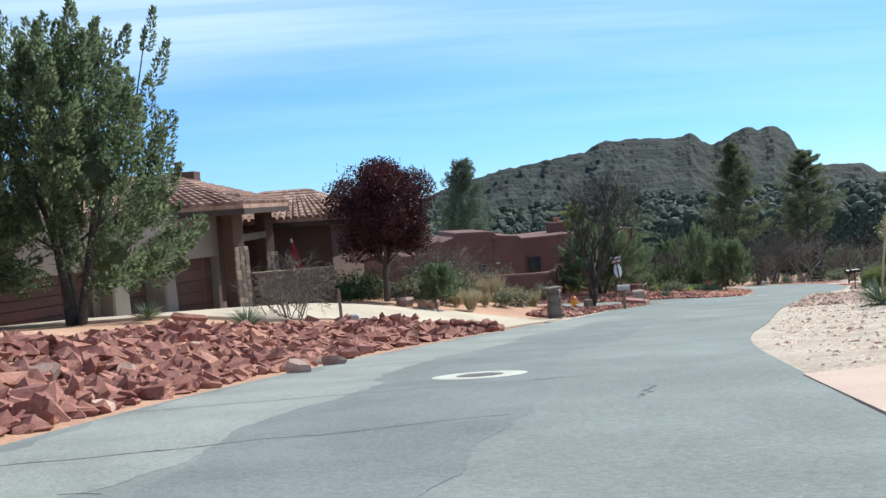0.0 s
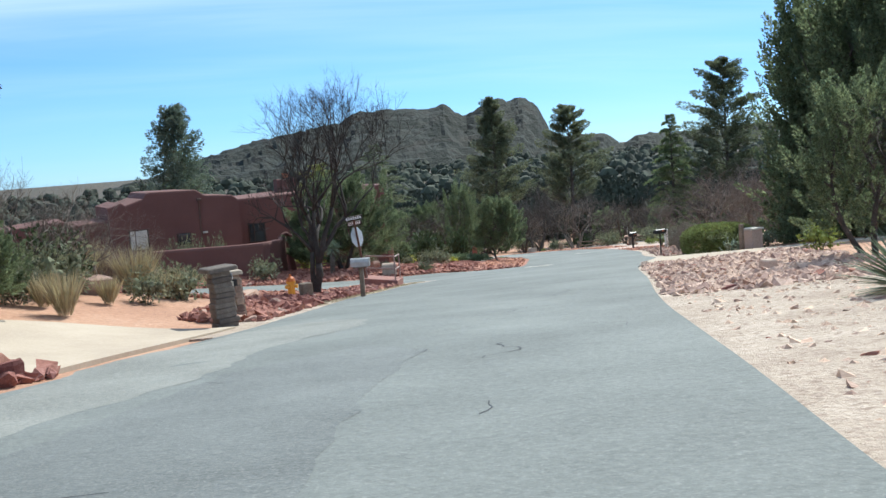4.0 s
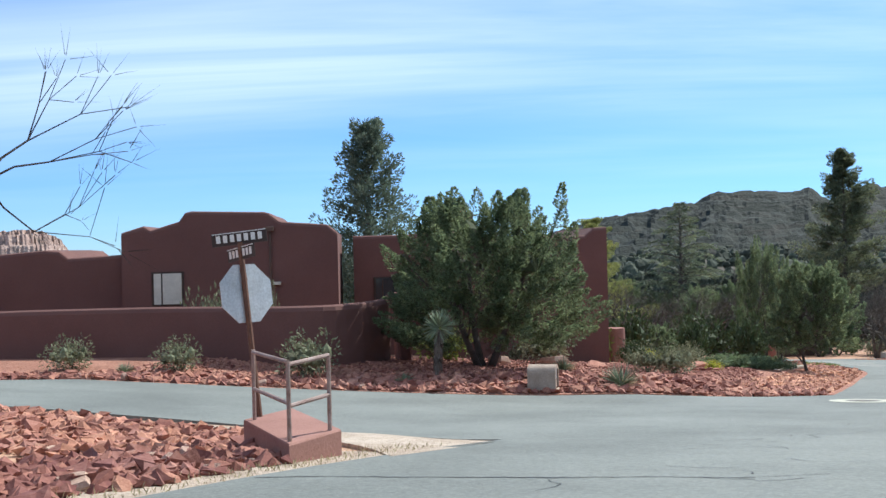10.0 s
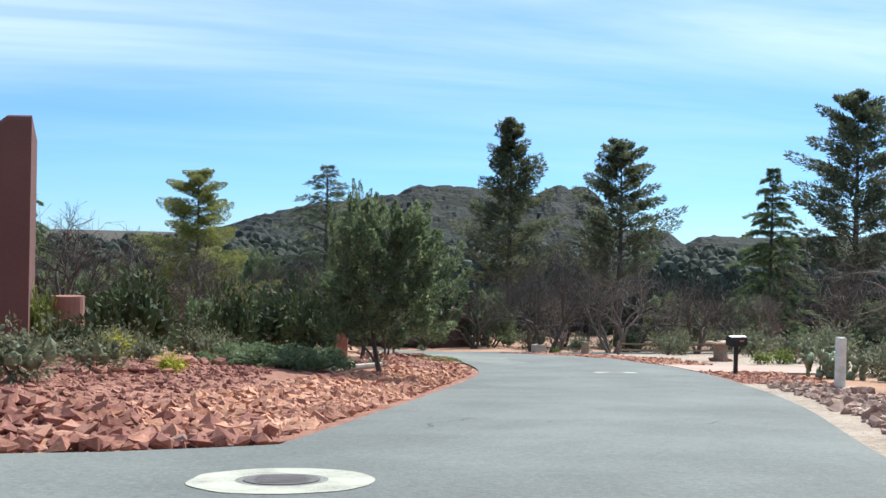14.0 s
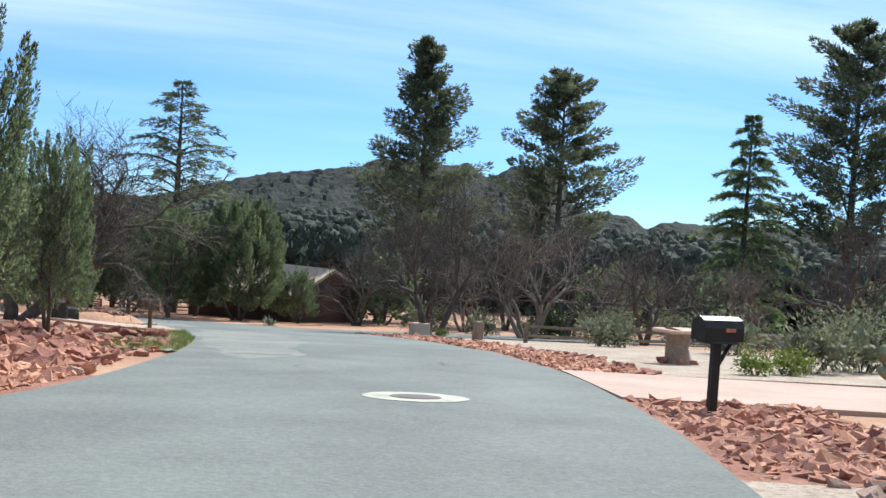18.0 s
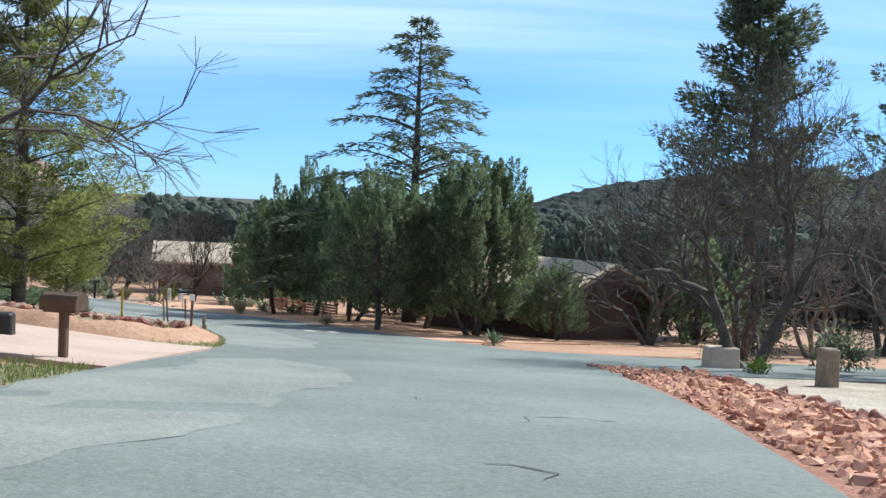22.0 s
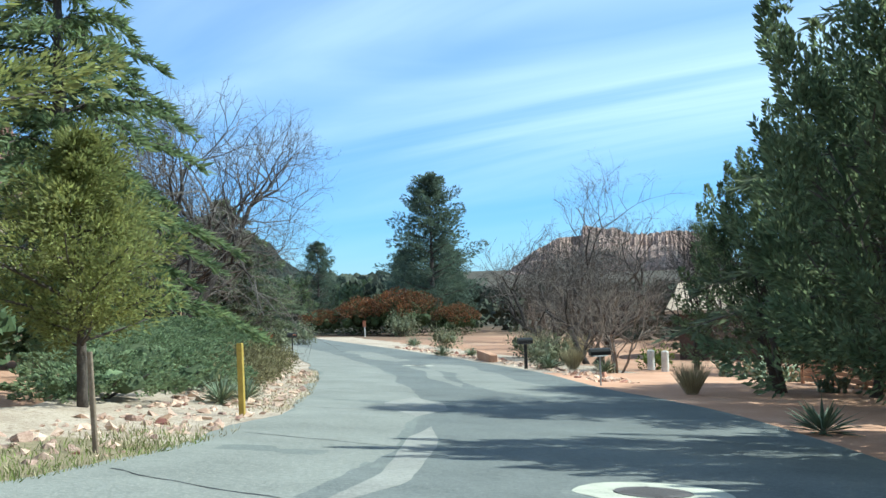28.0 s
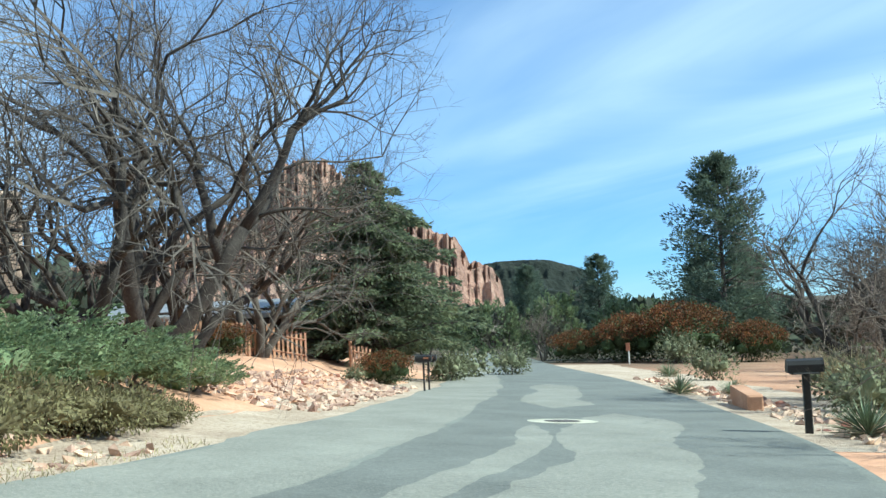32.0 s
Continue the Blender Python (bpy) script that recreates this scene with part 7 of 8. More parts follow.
stake("delineator_post", 26.5, 126.9, 1.12, 0.06, RUST, "steel marker post with a white reflector", (0, 1.5), WHITE_POST, group="marker posts at the bend")
stake("delineator_post", 23.6, 134.6, 0.98, 0.05, RUST, "rusty steel marker post", (0, -3), group="marker posts at the bend")
stake("delineator_post", 21.9, 137.6, 0.95, 0.05, RUST, "rusty steel marker post", (0, -5), group="marker posts at the bend")
stake("wooden_stake", 17.43, 144.3, 1.15, 0.1, WOOD_YELLOW, "yellow painted wooden stake in the verge", (0, -1))
stake("wooden_stake", 21.0, 139.6, 1.05, 0.06, WOOD, "thin brown stake leaning in the grass", (0, -4))
stake("utility_marker", -3.2, 32.4, 1.05, 0.09, WOOD, "weathered utility post beside the driveway", (0, -2))
for x, y in ((9.24, 170.9), (10.26, 170.2)):
    tagged(Geo().box(0, 0, -0.2, 0.26, 0.26, 1.0, 0.3, 0.95, 0.04).ob("stone_bollard", WHITE_POST, label="pale stone bollard by the drive"), category="bollard", group="pale bollards").matrix_basis = pose(x, y, gz(x, y))
tagged(Geo().box(0, 0, -0.2, 0.22, 0.22, 1.5, 0.2, 0.97, 0.02).ob("white_post", WHITE_POST, label="white painted post under the bare tree"), category="post").matrix_basis = pose(35.8, 89.5, gz(35.8, 89.5))
for x, y, w, d, h, mat, lab in [(-2.85, 32.6, 0.3, 0.22, 0.3, METAL_GREY, "small grey utility box beside its post"), (15.5, 39.8, 0.34, 0.28, 0.24, STUCCO_BEIGE, "small pale utility box on the gravel"), (38.9, 131.0, 0.8, 0.6, 0.55, STUCCO_BEIGE, "pale stone block under the bare tree"),
                             (40.0, 124.6, 0.35, 0.35, 0.75, WOOD, "short wooden gate post by the yard"), (14.4, 140.9, 0.24, 0.24, 0.55, WHITE_POST, "small white utility box in the yard"), (24.9, 119.4, 0.5, 0.45, 0.58, BLACK_METAL, "dark planter box beside the driveway"),
                             (25.1, 121.2, 0.4, 0.4, 0.42, BLACK_METAL, "dark planter box beside the driveway"), (6.7, 51.0, 0.35, 0.35, 0.5, WOOD, "short cut tree stump on the bank")]:
    tagged(Geo().box(0, 0, -0.1, w, d, h + 0.1, 0.3, 0.94, 0.03).ob("planter_box" if "planter" in lab else ("stump" if "stump" in lab else ("stone_block" if "stone" in lab else ("gate_post" if "gate" in lab else "utility_box"))), mat, label=lab), category="planter" if "planter" in lab else "box").matrix_basis = pose(x, y, gz(x, y))
gp = thing("gate_pier", "pale gate piers with a white box beside the hedge", "gate", pose(24.8, 57.5, gz(24.8, 57.5) - 0.1, 0, 0, 20))
box_part("pier", gp, (-0.5, 0, -0.1), (0.16, 0.16, 1.25), 0, WOOD)
box_part("pier", gp, (0.25, 0.1, -0.1), (0.6, 0.5, 0.95), 0, STUCCO_BEIGE)
box_part("cap", gp, (0.25, 0.1, 0.853), (0.68, 0.58, 0.07), 0, CREAM)

# the culvert under the drive: a ditch mouth of dark stone, and its pipe
for x, y, rz in ((27.6, 112.7, -8), (0.5, 33.3, -25)):
    cv = thing("culvert", "corrugated steel culvert pipe in a stone mouth", "culvert", pose(x, y, gz(x, y) - 0.42, 0, 0, rz))
    g_ = Geo()
    a = np.arange(14) * 2 * np.pi / 14
    vs = [(0.3 * r_ * math.cos(t), yy, 0.3 + 0.3 * r_ * math.sin(t)) for yy, r_ in ((-0.5, 1.0), (1.2, 1.0), (1.2, 0.86), (-0.5, 0.86)) for t in a]
    g_.add(vs, [[j * 14 + i, j * 14 + (i + 1) % 14, ((j + 1) % 4) * 14 + (i + 1) % 14, ((j + 1) % 4) * 14 + i] for j in range(4) for i in range(14)])
    g_.ob("pipe", RUST, cv)
    rs = random.Random(int(x))
    for k in range(12):
        o = share("mouth_stone", STONES[k % 16], cv, pose(-0.9 + 0.16 * k, 0.1 + 0.1 * rs.random(), 0.62 + 0.1 * rs.random(), rs.uniform(-20, 20), rs.uniform(-20, 20), rs.uniform(0, 360)) @ Matrix.Diagonal((0.4, 0.4, 0.45, 1)))

# garden pieces
tot = Geo()
tot.box(0, 0, -0.15, 0.34, 0.3, 1.25, 0, 0.85, 0.05)
tagged(tot.ob("standing_stone", ROCK, label="upright red standing stone in the garden"), category="stone").matrix_basis = pose(23.3, 95.4, gz(23.3, 95.4), 0, 2, 30)
lg = Geo()
lg.tube([(0, 0, 0.14), (1.3, 0.1, 0.14), (2.7, 0.0, 0.15)], [0.13, 0.12, 0.1], 8)
tagged(lg.ob("log", CREAM, label="pale weathered log lying by the juniper"), category="log").matrix_basis = pose(22.7, 92.2, gz(23.4, 92.8), 0, 0, 39) @ Matrix.Scale(0.75, 4)
crate = thing("timber_planter", "long low red brown board planter under the junipers", "planter", pose(19.6, 165.1, gz(19.6, 165.1), 0, 0, -36))
for k in range(4):
    for y_ in (-0.5, 0.5):
        box_part("board", crate, (0, y_, 0.03 + 0.16 * k), (5.0, 0.05, 0.12), 0, WOOD_RED)
    box_part("board", crate, (-2.48, 0, 0.03 + 0.16 * k), (0.05, 0.95, 0.12), 0, WOOD_RED)
for sx in (-2.45, -0.8, 0.8, 2.45):
    for sy in (-0.5, 0.5):
        box_part("corner_post", crate, (sx, sy, -0.15), (0.1, 0.1, 0.82), 0, WOOD_RED)
pw = Geo()
pw.box(0, 0, -0.2, 3.2, 0.35, 0.62, 0, 1.0, 0.04)
tagged(pw.ob("planter_wall", SAND, label="low orange planter wall across the road"), category="wall").matrix_basis = pose(-0.6, 172.9, gz(-0.6, 172.9), 0, 0, 140)


def picket_fence(p, q, label, h=1.05, mat=None):
    """A fence of upright pickets on two rails between posts."""
    t = thing("picket_fence", label, "fence")
    p, q = np.array(p), np.array(q)
    ln = np.linalg.norm(q - p)
    rz = math.degrees(math.atan2(*(q - p)[::-1]))
    pk = Geo().box(0, 0, 0, 0.09, 0.025, h, 0, 1.0, 0).ob("picket", mat or WOOD_RED, t)
    n = int(ln / 0.17)
    rs = random.Random(int(ln * 10))
    for i in range(n + 1):
        x, y = p + (q - p) * i / n
        m = pose(x, y, gz(x, y) + 0.05 + rs.uniform(-0.03, 0.03), 0, 0, rz + rs.uniform(-3, 3))
        if i == 0:
            pk.matrix_basis = m
        else:
            share("picket", pk.data, t, m)
    for i in range(int(ln / 2.2) + 1):
        x, y = p + (q - p) * min(1, i * 2.2 / ln)
        box_part("post", t, (x, y, gz(x, y) - 0.2), (0.11, 0.11, h + 0.35), rz, mat or WOOD_RED)
    for hz in (0.3, h - 0.2):
        a, b = p, q
        g = Geo()
        g.tube([(a[0], a[1], gz(*a) + hz), (b[0], b[1], gz(*b) + hz)], [0.035, 0.035], 4)
        g.ob("rail", mat or WOOD_RED, t)
    return t


picket_fence((-16.6, 162.8), (-17.5, 167.9), "red stained picket fence by the front yard")
picket_fence((-17.6, 168.0), (-17.9, 169.5), "red stained picket fence by the front yard")


picket_fence((-17.9, 171.3), (-18.1, 172.2), "short end of the red stained picket fence")


def rail_fence(pts, label):
    """A split rail fence: posts and two rails each bay."""
    t = thing("rail_fence", label, "fence")
    p = resample(pts, 2.4)
    pm = Geo().box(0, 0, -0.2, 0.14, 0.14, 1.0, 0.2, 0.95, 0.02).ob("post", WOOD, t)
    for i, (x, y) in enumerate(p):
        m = pose(float(x), float(y), gz(x, y))
        if i == 0:
            pm.matrix_basis = m
        else:
            share("post", pm.data, t, m)
        if i:
            a = p[i - 1]
            for hz in (0.3, 0.65):
                g = Geo()
                g.tube([(a[0], a[1], gz(*a) + hz), ((a[0] + x) / 2, (a[1] + y) / 2, gz((a[0] + x) / 2, (a[1] + y) / 2) + hz - 0.03), (x, y, gz(x, y) + hz)], [0.06, 0.065, 0.055], 5)
                g.ob("rail", WOOD, t)


rail_fence([(23.5, 163.6), (27, 162.6), (30.5, 163.2), (36, 163.0)], "weathered split rail fence under the junipers")
rail_fence([(41.5, 123), (46, 121.5), (52, 119)], "weathered split rail fence by the gravel yard")

# a rough stone table on the gravel yard
tb = thing("garden_table", "pale stone slab table on a rough stump pedestal", "table", pose(41.2, 108.6, gz(41.2, 108.6), 0, 0, 15))
pd_ = Geo()
pd_.tube([(0, 0, -0.1), (0.02, 0, 0.12), (-0.02, 0.03, 0.4), (0, 0, 0.72), (0.03, 0, 0.82)], [0.42, 0.34, 0.29, 0.33, 0.42], 9)
pd_.ob("pedestal", STONE_VENEER, tb)
box_part("slab", tb, (0, 0, 0.8), (1.15, 0.8, 0.08), 0, ROCK_PALE, bevel=0.03)
for k in range(6):
    a_ = k * 1.05
    share("base_stone", STONES[k], tb, pose(0.42 * math.cos(a_), 0.42 * math.sin(a_), 0.06, 15 * k, 20, 60 * k) @ Matrix.Scale(0.34, 4))


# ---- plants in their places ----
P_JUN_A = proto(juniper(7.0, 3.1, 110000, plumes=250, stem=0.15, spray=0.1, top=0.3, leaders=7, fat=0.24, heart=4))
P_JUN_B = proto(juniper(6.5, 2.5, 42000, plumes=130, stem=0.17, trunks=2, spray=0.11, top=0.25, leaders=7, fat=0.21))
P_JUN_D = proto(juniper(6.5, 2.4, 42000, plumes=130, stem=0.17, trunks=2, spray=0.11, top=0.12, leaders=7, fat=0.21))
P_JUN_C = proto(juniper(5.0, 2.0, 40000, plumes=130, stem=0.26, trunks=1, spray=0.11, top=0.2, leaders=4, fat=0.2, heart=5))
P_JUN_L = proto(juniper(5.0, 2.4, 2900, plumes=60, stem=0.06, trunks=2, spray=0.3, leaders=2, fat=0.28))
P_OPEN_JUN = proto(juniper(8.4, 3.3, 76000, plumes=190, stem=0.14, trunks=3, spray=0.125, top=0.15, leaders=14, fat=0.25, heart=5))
P_PINE_A = proto(pine(20, 4.9, 60, 36000, needle=0.3, bare=0.27, lift=0.2, widest=0.15, blunt=0.8, pad=0.21, flat=0.75, fat=0.16, wild=0.14))
P_PINE_B = proto(pine(18, 4.7, 46, 34000, needle=0.3, bare=0.29, lift=0.24, flat=0.6, widest=0.3, blunt=0.5, pad=0.22, fat=0.16, wild=0.18))
P_PINYON = proto(pine(12, 3.6, 60, 30000, needle=0.24, bare=0.08, pad=0.25, flat=0.85, mat=JUNIPER_BLUE, fat=0.16, blunt=0.6, label="dense blue green pinyon pine"))
P_CEDAR = proto(cedar(16, 6.4, 24, quads=16000, rise=0.28, droop=0.2, blade=0.065))
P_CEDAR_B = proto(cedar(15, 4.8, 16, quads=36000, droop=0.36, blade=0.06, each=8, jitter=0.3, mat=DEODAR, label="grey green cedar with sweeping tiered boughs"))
P_BARE_A = proto(bare_tree(9, 1.2, 3, trunks=3, mat=BARK_GREY, limit=4600, depth=7))
P_BARE_B = proto(bare_tree(8, 1.3, 11, trunks=2, mat=BARK_GREY, limit=4600, depth=7))
P_BARE_T = proto(bare_tree(12.5, 1.2, 34, trunks=3, mat=BARK_GREY, lean=(0.22, 0.0), depth=7, limit=9000, thick=0.026, rise=0.5, label="tall spreading leafless tree by the sand yard"))
P_BARE_R = proto(bare_tree(8.2, 1.45, 2, trunks=2, thick=0.028, limit=5500, rise=0.5, depth=7, twigs=4))
P_BARE_S = proto(bare_tree(8.8, 0.85, 9, trunks=1, thick=0.019, limit=5200, rise=1.0, depth=7, first=0.17, fork=6, mat=BARK_BACKLIT))
P_BARE_C = proto(bare_tree(6, 1.3, 23, trunks=5, mat=BARK_PALE, thick=0.02, limit=3600))
P_BARE_L = proto(bare_tree(8, 1.35, 41, trunks=3, limit=1250, label="leafless tree in the thicket"))
P_BARE_M = proto(bare_tree(7, 1.4, 57, trunks=4, limit=1250, mat=BARK_PALE, label="pale leafless tree in the thicket"))
P_BUSH_BARE = proto(bare_tree(2.2, 1.25, 71, trunks=7, mat=BARK_PALE, thick=0.022, depth=5, limit=3000, label="leafless grey twiggy bush", name="bare_bush"))
P_LEAN = proto(bare_tree(8.5, 1.3, 88, trunks=3, lean=(0.75, 0.1), thick=0.036, limit=7500, depth=7, twigs=4, label="leaning leafless tree with dark branches"))
P_YPINE = proto(pine(11.5, 5.0, 52, 84000, mat=PINE_YELLOW, bare=0.08, needle=0.14, flat=0.7, fat=0.15, pad=0.165, widest=0.25, lift=0.2, droop=0.16, blunt=0.66, wild=0.34, label="large yellow green pine with spreading boughs"))
P_SPRUCE = proto(cedar(8.6, 4.9, 24, quads=36000, droop=0.12, low=0.06, blade=0.075, each=8, label="dense dark spruce behind the fence"))
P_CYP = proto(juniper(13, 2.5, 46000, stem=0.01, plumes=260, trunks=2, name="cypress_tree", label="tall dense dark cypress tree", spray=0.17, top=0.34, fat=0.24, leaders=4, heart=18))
P_PLUM = proto(broadleaf(5.9, 2.5, 1.45, 62000, PLUM, "plum_tree", "round purple leaved plum tree", leaf=0.09))
P_SHRUB = proto(shrub(0.9, 0.8, 500, leaf=0.075))
P_SHRUB_D = proto(shrub(1.5, 1.2, 1100, LEAF_DARK, label="dark green rounded shrub", leaf=0.09))
P_SHRUB_W = proto(shrub(1.15, 0.95, 900, LEAF, label="pale grey green flowering shrub", leaf=0.06))
P_SHRUB_Y = proto(shrub(0.8, 0.7, 450, LEAF_BRIGHT, label="bright yellow green shrub", leaf=0.07))
P_YELLOW = proto(shrub(0.75, 0.75, 900, LEAF_YELLOW, label="low shrub covered in bright yellow flowers", leaf=0.05))
P_MOUND = proto(clipped_mound(1.2, 1.75))
P_GROUND = proto(spreader(0.75, 1.5, 5000, label="low spreading blue green juniper", boughs=45, spray=0.09))
P_SPREAD = proto(spreader(1.4, 2.1, 9000, label="large spreading juniper beside the road", spray=0.085))
P_BROWN = proto(shrub(0.85, 1.5, 7000, OLIVE, label="dense olive brown low shrub", leaf=0.04, lumps=16))
P_RED = proto(berry_bush(2.7, 2.5))
P_AGAVE = proto(rosette(0.55, 70, width=0.07))
P_YUCCA = proto(rosette(0.62, 190, up=0.5, width=0.024, straw=70, name="yucca", label="spiky yucca with a dry straw skirt"))
P_PEAR = proto(prickly_pear(1.3, 1.0, 70))
P_YOUNG = proto(pine(5.6, 2.9, 44, 30000, mat=PINE_YELLOW, bare=0.24, needle=0.13, flat=0.85, fat=0.17, pad=0.24, widest=0.3, lift=0.2, wild=0.3, label="young yellow green pine beside the large one"))
P_GRASS = proto(grass_tuft(1.0, 0.5))
P_PAMPAS = proto(grass_tuft(1.9, 1.1, 560, STRAW, "ornamental_grass", "tall arching clump of straw coloured grass"))


def many(p, rows, label=""):
    for x, y, s in rows:
        put(p, x, y, s, label=label)


# first stretch
put(P_OPEN_JUN, -9.6, 27.8, 0.92, 40, label="large dark juniper above the rock bank")
put(P_OPEN_JUN, -13.2, 24.0, 0.95, 200, label="large dark juniper above the rock bank")
put(P_PLUM, -2.4, 43.2)
put(P_BUSH_BARE, -4.6, 31.9, 1.2)
many(P_BUSH_BARE, [(-5.6, 39.8, 0.7), (1.6, 49.8, 0.8)])
put(P_YUCCA, -5.2, 27.8, 1.12, label="round grey green yucca ball above the rocks")
many(P_YUCCA, [(-7.9, 28.4, 0.95), (-13.5, 22.5, 1.5)])
put(P_JUN_C, -0.28, 40.9, 0.37, sz=0.36, label="small gnarled juniper beside the driveway")
put(P_GRASS, 0.95, 42.3, 1.1, label="spiky grey green tuft beside the driveway")
many(P_GRASS, [(0.4, 43.4, 0.9), (1.6, 45.0, 0.8), (3.2, 50.6, 1.0), (2.8, 56.5, 1.15), (4.2, 52.6, 1.1), (4.4, 58.8, 0.8)])
many(P_SHRUB_D, [(-4.0, 44.6, 0.75), (-3.3, 45.2, 0.8), (0.0, 47.6, 0.95), (-1.0, 46.6, 0.8)])
many(P_SHRUB_D, [(-3.8, 42.2, 0.5), (-3.4, 42.6, 0.45)], "small dark shrub against the stone wall")
many(P_SHRUB_W, [(-1.0, 44.4, 1.1), (0.4, 45.4, 1.2), (-2.9, 45.0, 0.8), (2.4, 46.0, 0.7), (-0.2, 43.6, 0.8)], "grey green shrub behind the driveway")
many(P_SHRUB, [(-2.0, 44.6, 0.8), (3.2, 47.6, 0.9), (2.6, 49.8, 1.0)])
many(P_PAMPAS, [(2.0, 48.9, 0.8), (2.9, 47.6, 0.5), (0.6, 50.5, 0.9)])
put(P_BARE_C, -0.9, 46.6, 0.6, label="weeping leafless shrub with pale twigs")
put(P_BARE_C, 0.6, 48.2, 0.5, label="weeping leafless shrub with pale twigs")
put(P_BARE_S, 7.2, 53.4, 0.95, 0, sz=0.9, label="leafless tree with backlit dark trunk on the rock bank")
# right of the first stretch
for x, y, s in [(33.2, 65.4, 1.0), (33.4, 61.5, 1.08), (33.4, 57.6, 1.0), (33.8, 53.6, 1.08), (36.5, 62.5, 1.12), (38.5, 56.5, 1.05), (35.0, 68.0, 0.95), (41, 61, 1.1), (35.5, 50.5, 1.0)]:
    put(P_CYP, x, y, s)
put(P_JUN_B, 18.1, 39.9, 0.62, label="rounded juniper behind the yucca stalks")
many(P_YUCCA, [(12.6, 31.1, 1.6), (14.2, 30.0, 1.4)], "large spiky yucca on the gravel")
for x, y, rz in ((12.6, 31.1, 20), (13.3, 30.2, 120), (14.2, 30.0, 260)):
    st = Geo()
    st.tube([(0, 0, 0.1), (0.1, 0, 1.2), (0.32, 0, 2.4), (0.45, 0, 3.0)], [0.04, 0.035, 0.028, 0.012], 6)
    sk = thing("yucca_stalk", "dry yucca flower stalk with seed pods", "plant", pose(x, y, gz(x, y), 0, 0, rz))
    st.ob("stem", STRAW, sk)
    pd = Geo()
    k = 260
    u = rng.random(k)
    pts = np.stack([0.28 + 0.2 * u + rng.normal(size=k) * 0.13 * (1.1 - u), rng.normal(size=k) * 0.13 * (1.1 - u), 2.0 + 1.05 * u], 1)
    pd.leaves(pts, rng.normal(size=(k, 3)) + np.array([0, 0, 0.4]), 0.1, 0.05)
    pd.ob("seed_pods", STRAW, sk)["kind"] = "stuff"
many(P_SHRUB_Y, [(21.0, 46.6, 0.9), (17.6, 36.0, 0.5)])
put(P_MOUND, 25.6, 61.6, 1.0)
many(P_PEAR, [(24.4, 58.6, 0.6), (25.1, 59.6, 0.5)])
many(P_BUSH_BARE, [(28.8, 71.5, 0.9), (30.6, 76.0, 1.0), (32.2, 79, 1.0), (30.4, 69.5, 1.1), (33.4, 75.0, 1.2)])
many(P_SHRUB_W, [(26.3, 59.0, 0.6), (31.6, 78.2, 0.5)])
# pueblo yard
put(P_JUN_A, 11.5, 79.4, 0.98, 75, sz=0.76, label="large juniper in front of the pueblo house")
put(P_JUN_C, 24.25, 92.0, 0.9, sz=0.92)
many(P_SHRUB_W, [(6.9, 75.4, 1.05), (3.3, 75.2, 0.8), (0.2, 75.1, 0.8), (13.4, 83.8, 1.1), (16.6, 80.6, 0.7), (18.0, 84.0, 0.7)])
many(P_YUCCA, [(15.4, 75.4, 1.15), (13.9, 79.0, 0.85), (9.6, 74.9, 0.6), (2.0, 74.6, 0.6)])
ty = thing("tree_yucca", "yucca on a short shaggy trunk by the gate", "plant", pose(10.4, 75.6, gz(10.4, 75.6)))
tr_ = Geo()
tr_.tube([(0, 0, -0.1), (0.05, 0, 0.9), (0.1, 0, 1.35)], [0.05, 0.06, 0.05], 9)
tr_.ob("trunk", BARK_PALE, ty)
sk_ = Geo()
k = 420
u = rng.random(k)
a = rng.random(k) * 6.283
sk_.leaves(np.stack([0.04 + 0.06 * u + 0.06 * np.cos(a), 0.06 * np.sin(a), 0.35 + 1.0 * u], 1), np.stack([np.cos(a) * 0.35, np.sin(a) * 0.35, -np.ones(k)], 1), 0.24, 0.022)
sk_.ob("dry_skirt", BARK_PALE, ty)
hd = Geo()
k = 210
dd = unit(rng.normal(size=(k, 3)) + np.array([0, 0, 0.55]))
hd.leaves(np.tile((0.1, 0, 1.4), (k, 1)) + dd * 0.05, dd, 0.5, 0.035)
hd.ob("leaf_head", AGAVE, ty)
put(P_SHRUB_Y, 9.9, 82.6, 1.5)
many(P_YELLOW, [(17.4, 90.8, 0.8), (19.2, 84.8, 0.5)])
put(P_SHRUB_Y, 15.6, 91.0, 0.7, sz=1.9, label="upright yellow green shrub beside the stucco column")
many(P_SHRUB_D, [(16.7, 89.0, 0.6)], "low dark green shrub on the red gravel")
for x, y, k, h in ((17.2, 97.4, 1.1, 1.65), (20.1, 97.6, 0.78, 1.5), (22.7, 97.8, 0.98, 1.6)):
    put(P_SHRUB_D, x, y, k, sz=h, label="dense dark rounded evergreen shrub behind the yard")
many(P_SHRUB_W, [(17.4, 80.3, 0.8), (17.3, 93.6, 0.8), (19.4, 93.6, 0.85)])
put(P_SHRUB, 18.4, 88.5, 0.62, label="small round blue green shrub on the gravel")
many(P_SHRUB, [(12.4, 86.4, 0.8), (16.6, 86.6, 0.6), (19.8, 95.8, 0.9)])
many(P_GROUND, [(20.6, 90.2, 0.75), (21.4, 89.8, 0.7), (22.2, 90.4, 0.65), (21.3, 92.0, 0.8), (22.4, 93.4, 0.7)])
many(P_SHRUB_D, [(21.5, 105.5, 1.6), (19.5, 104.0, 1.1), (16.0, 99.0, 1.4), (13.0, 103.0, 1.4), (11.0, 108.0, 1.8)])
many(P_AGAVE, [(23.0, 96.8, 1.2), (24.4, 96.2, 0.9)])
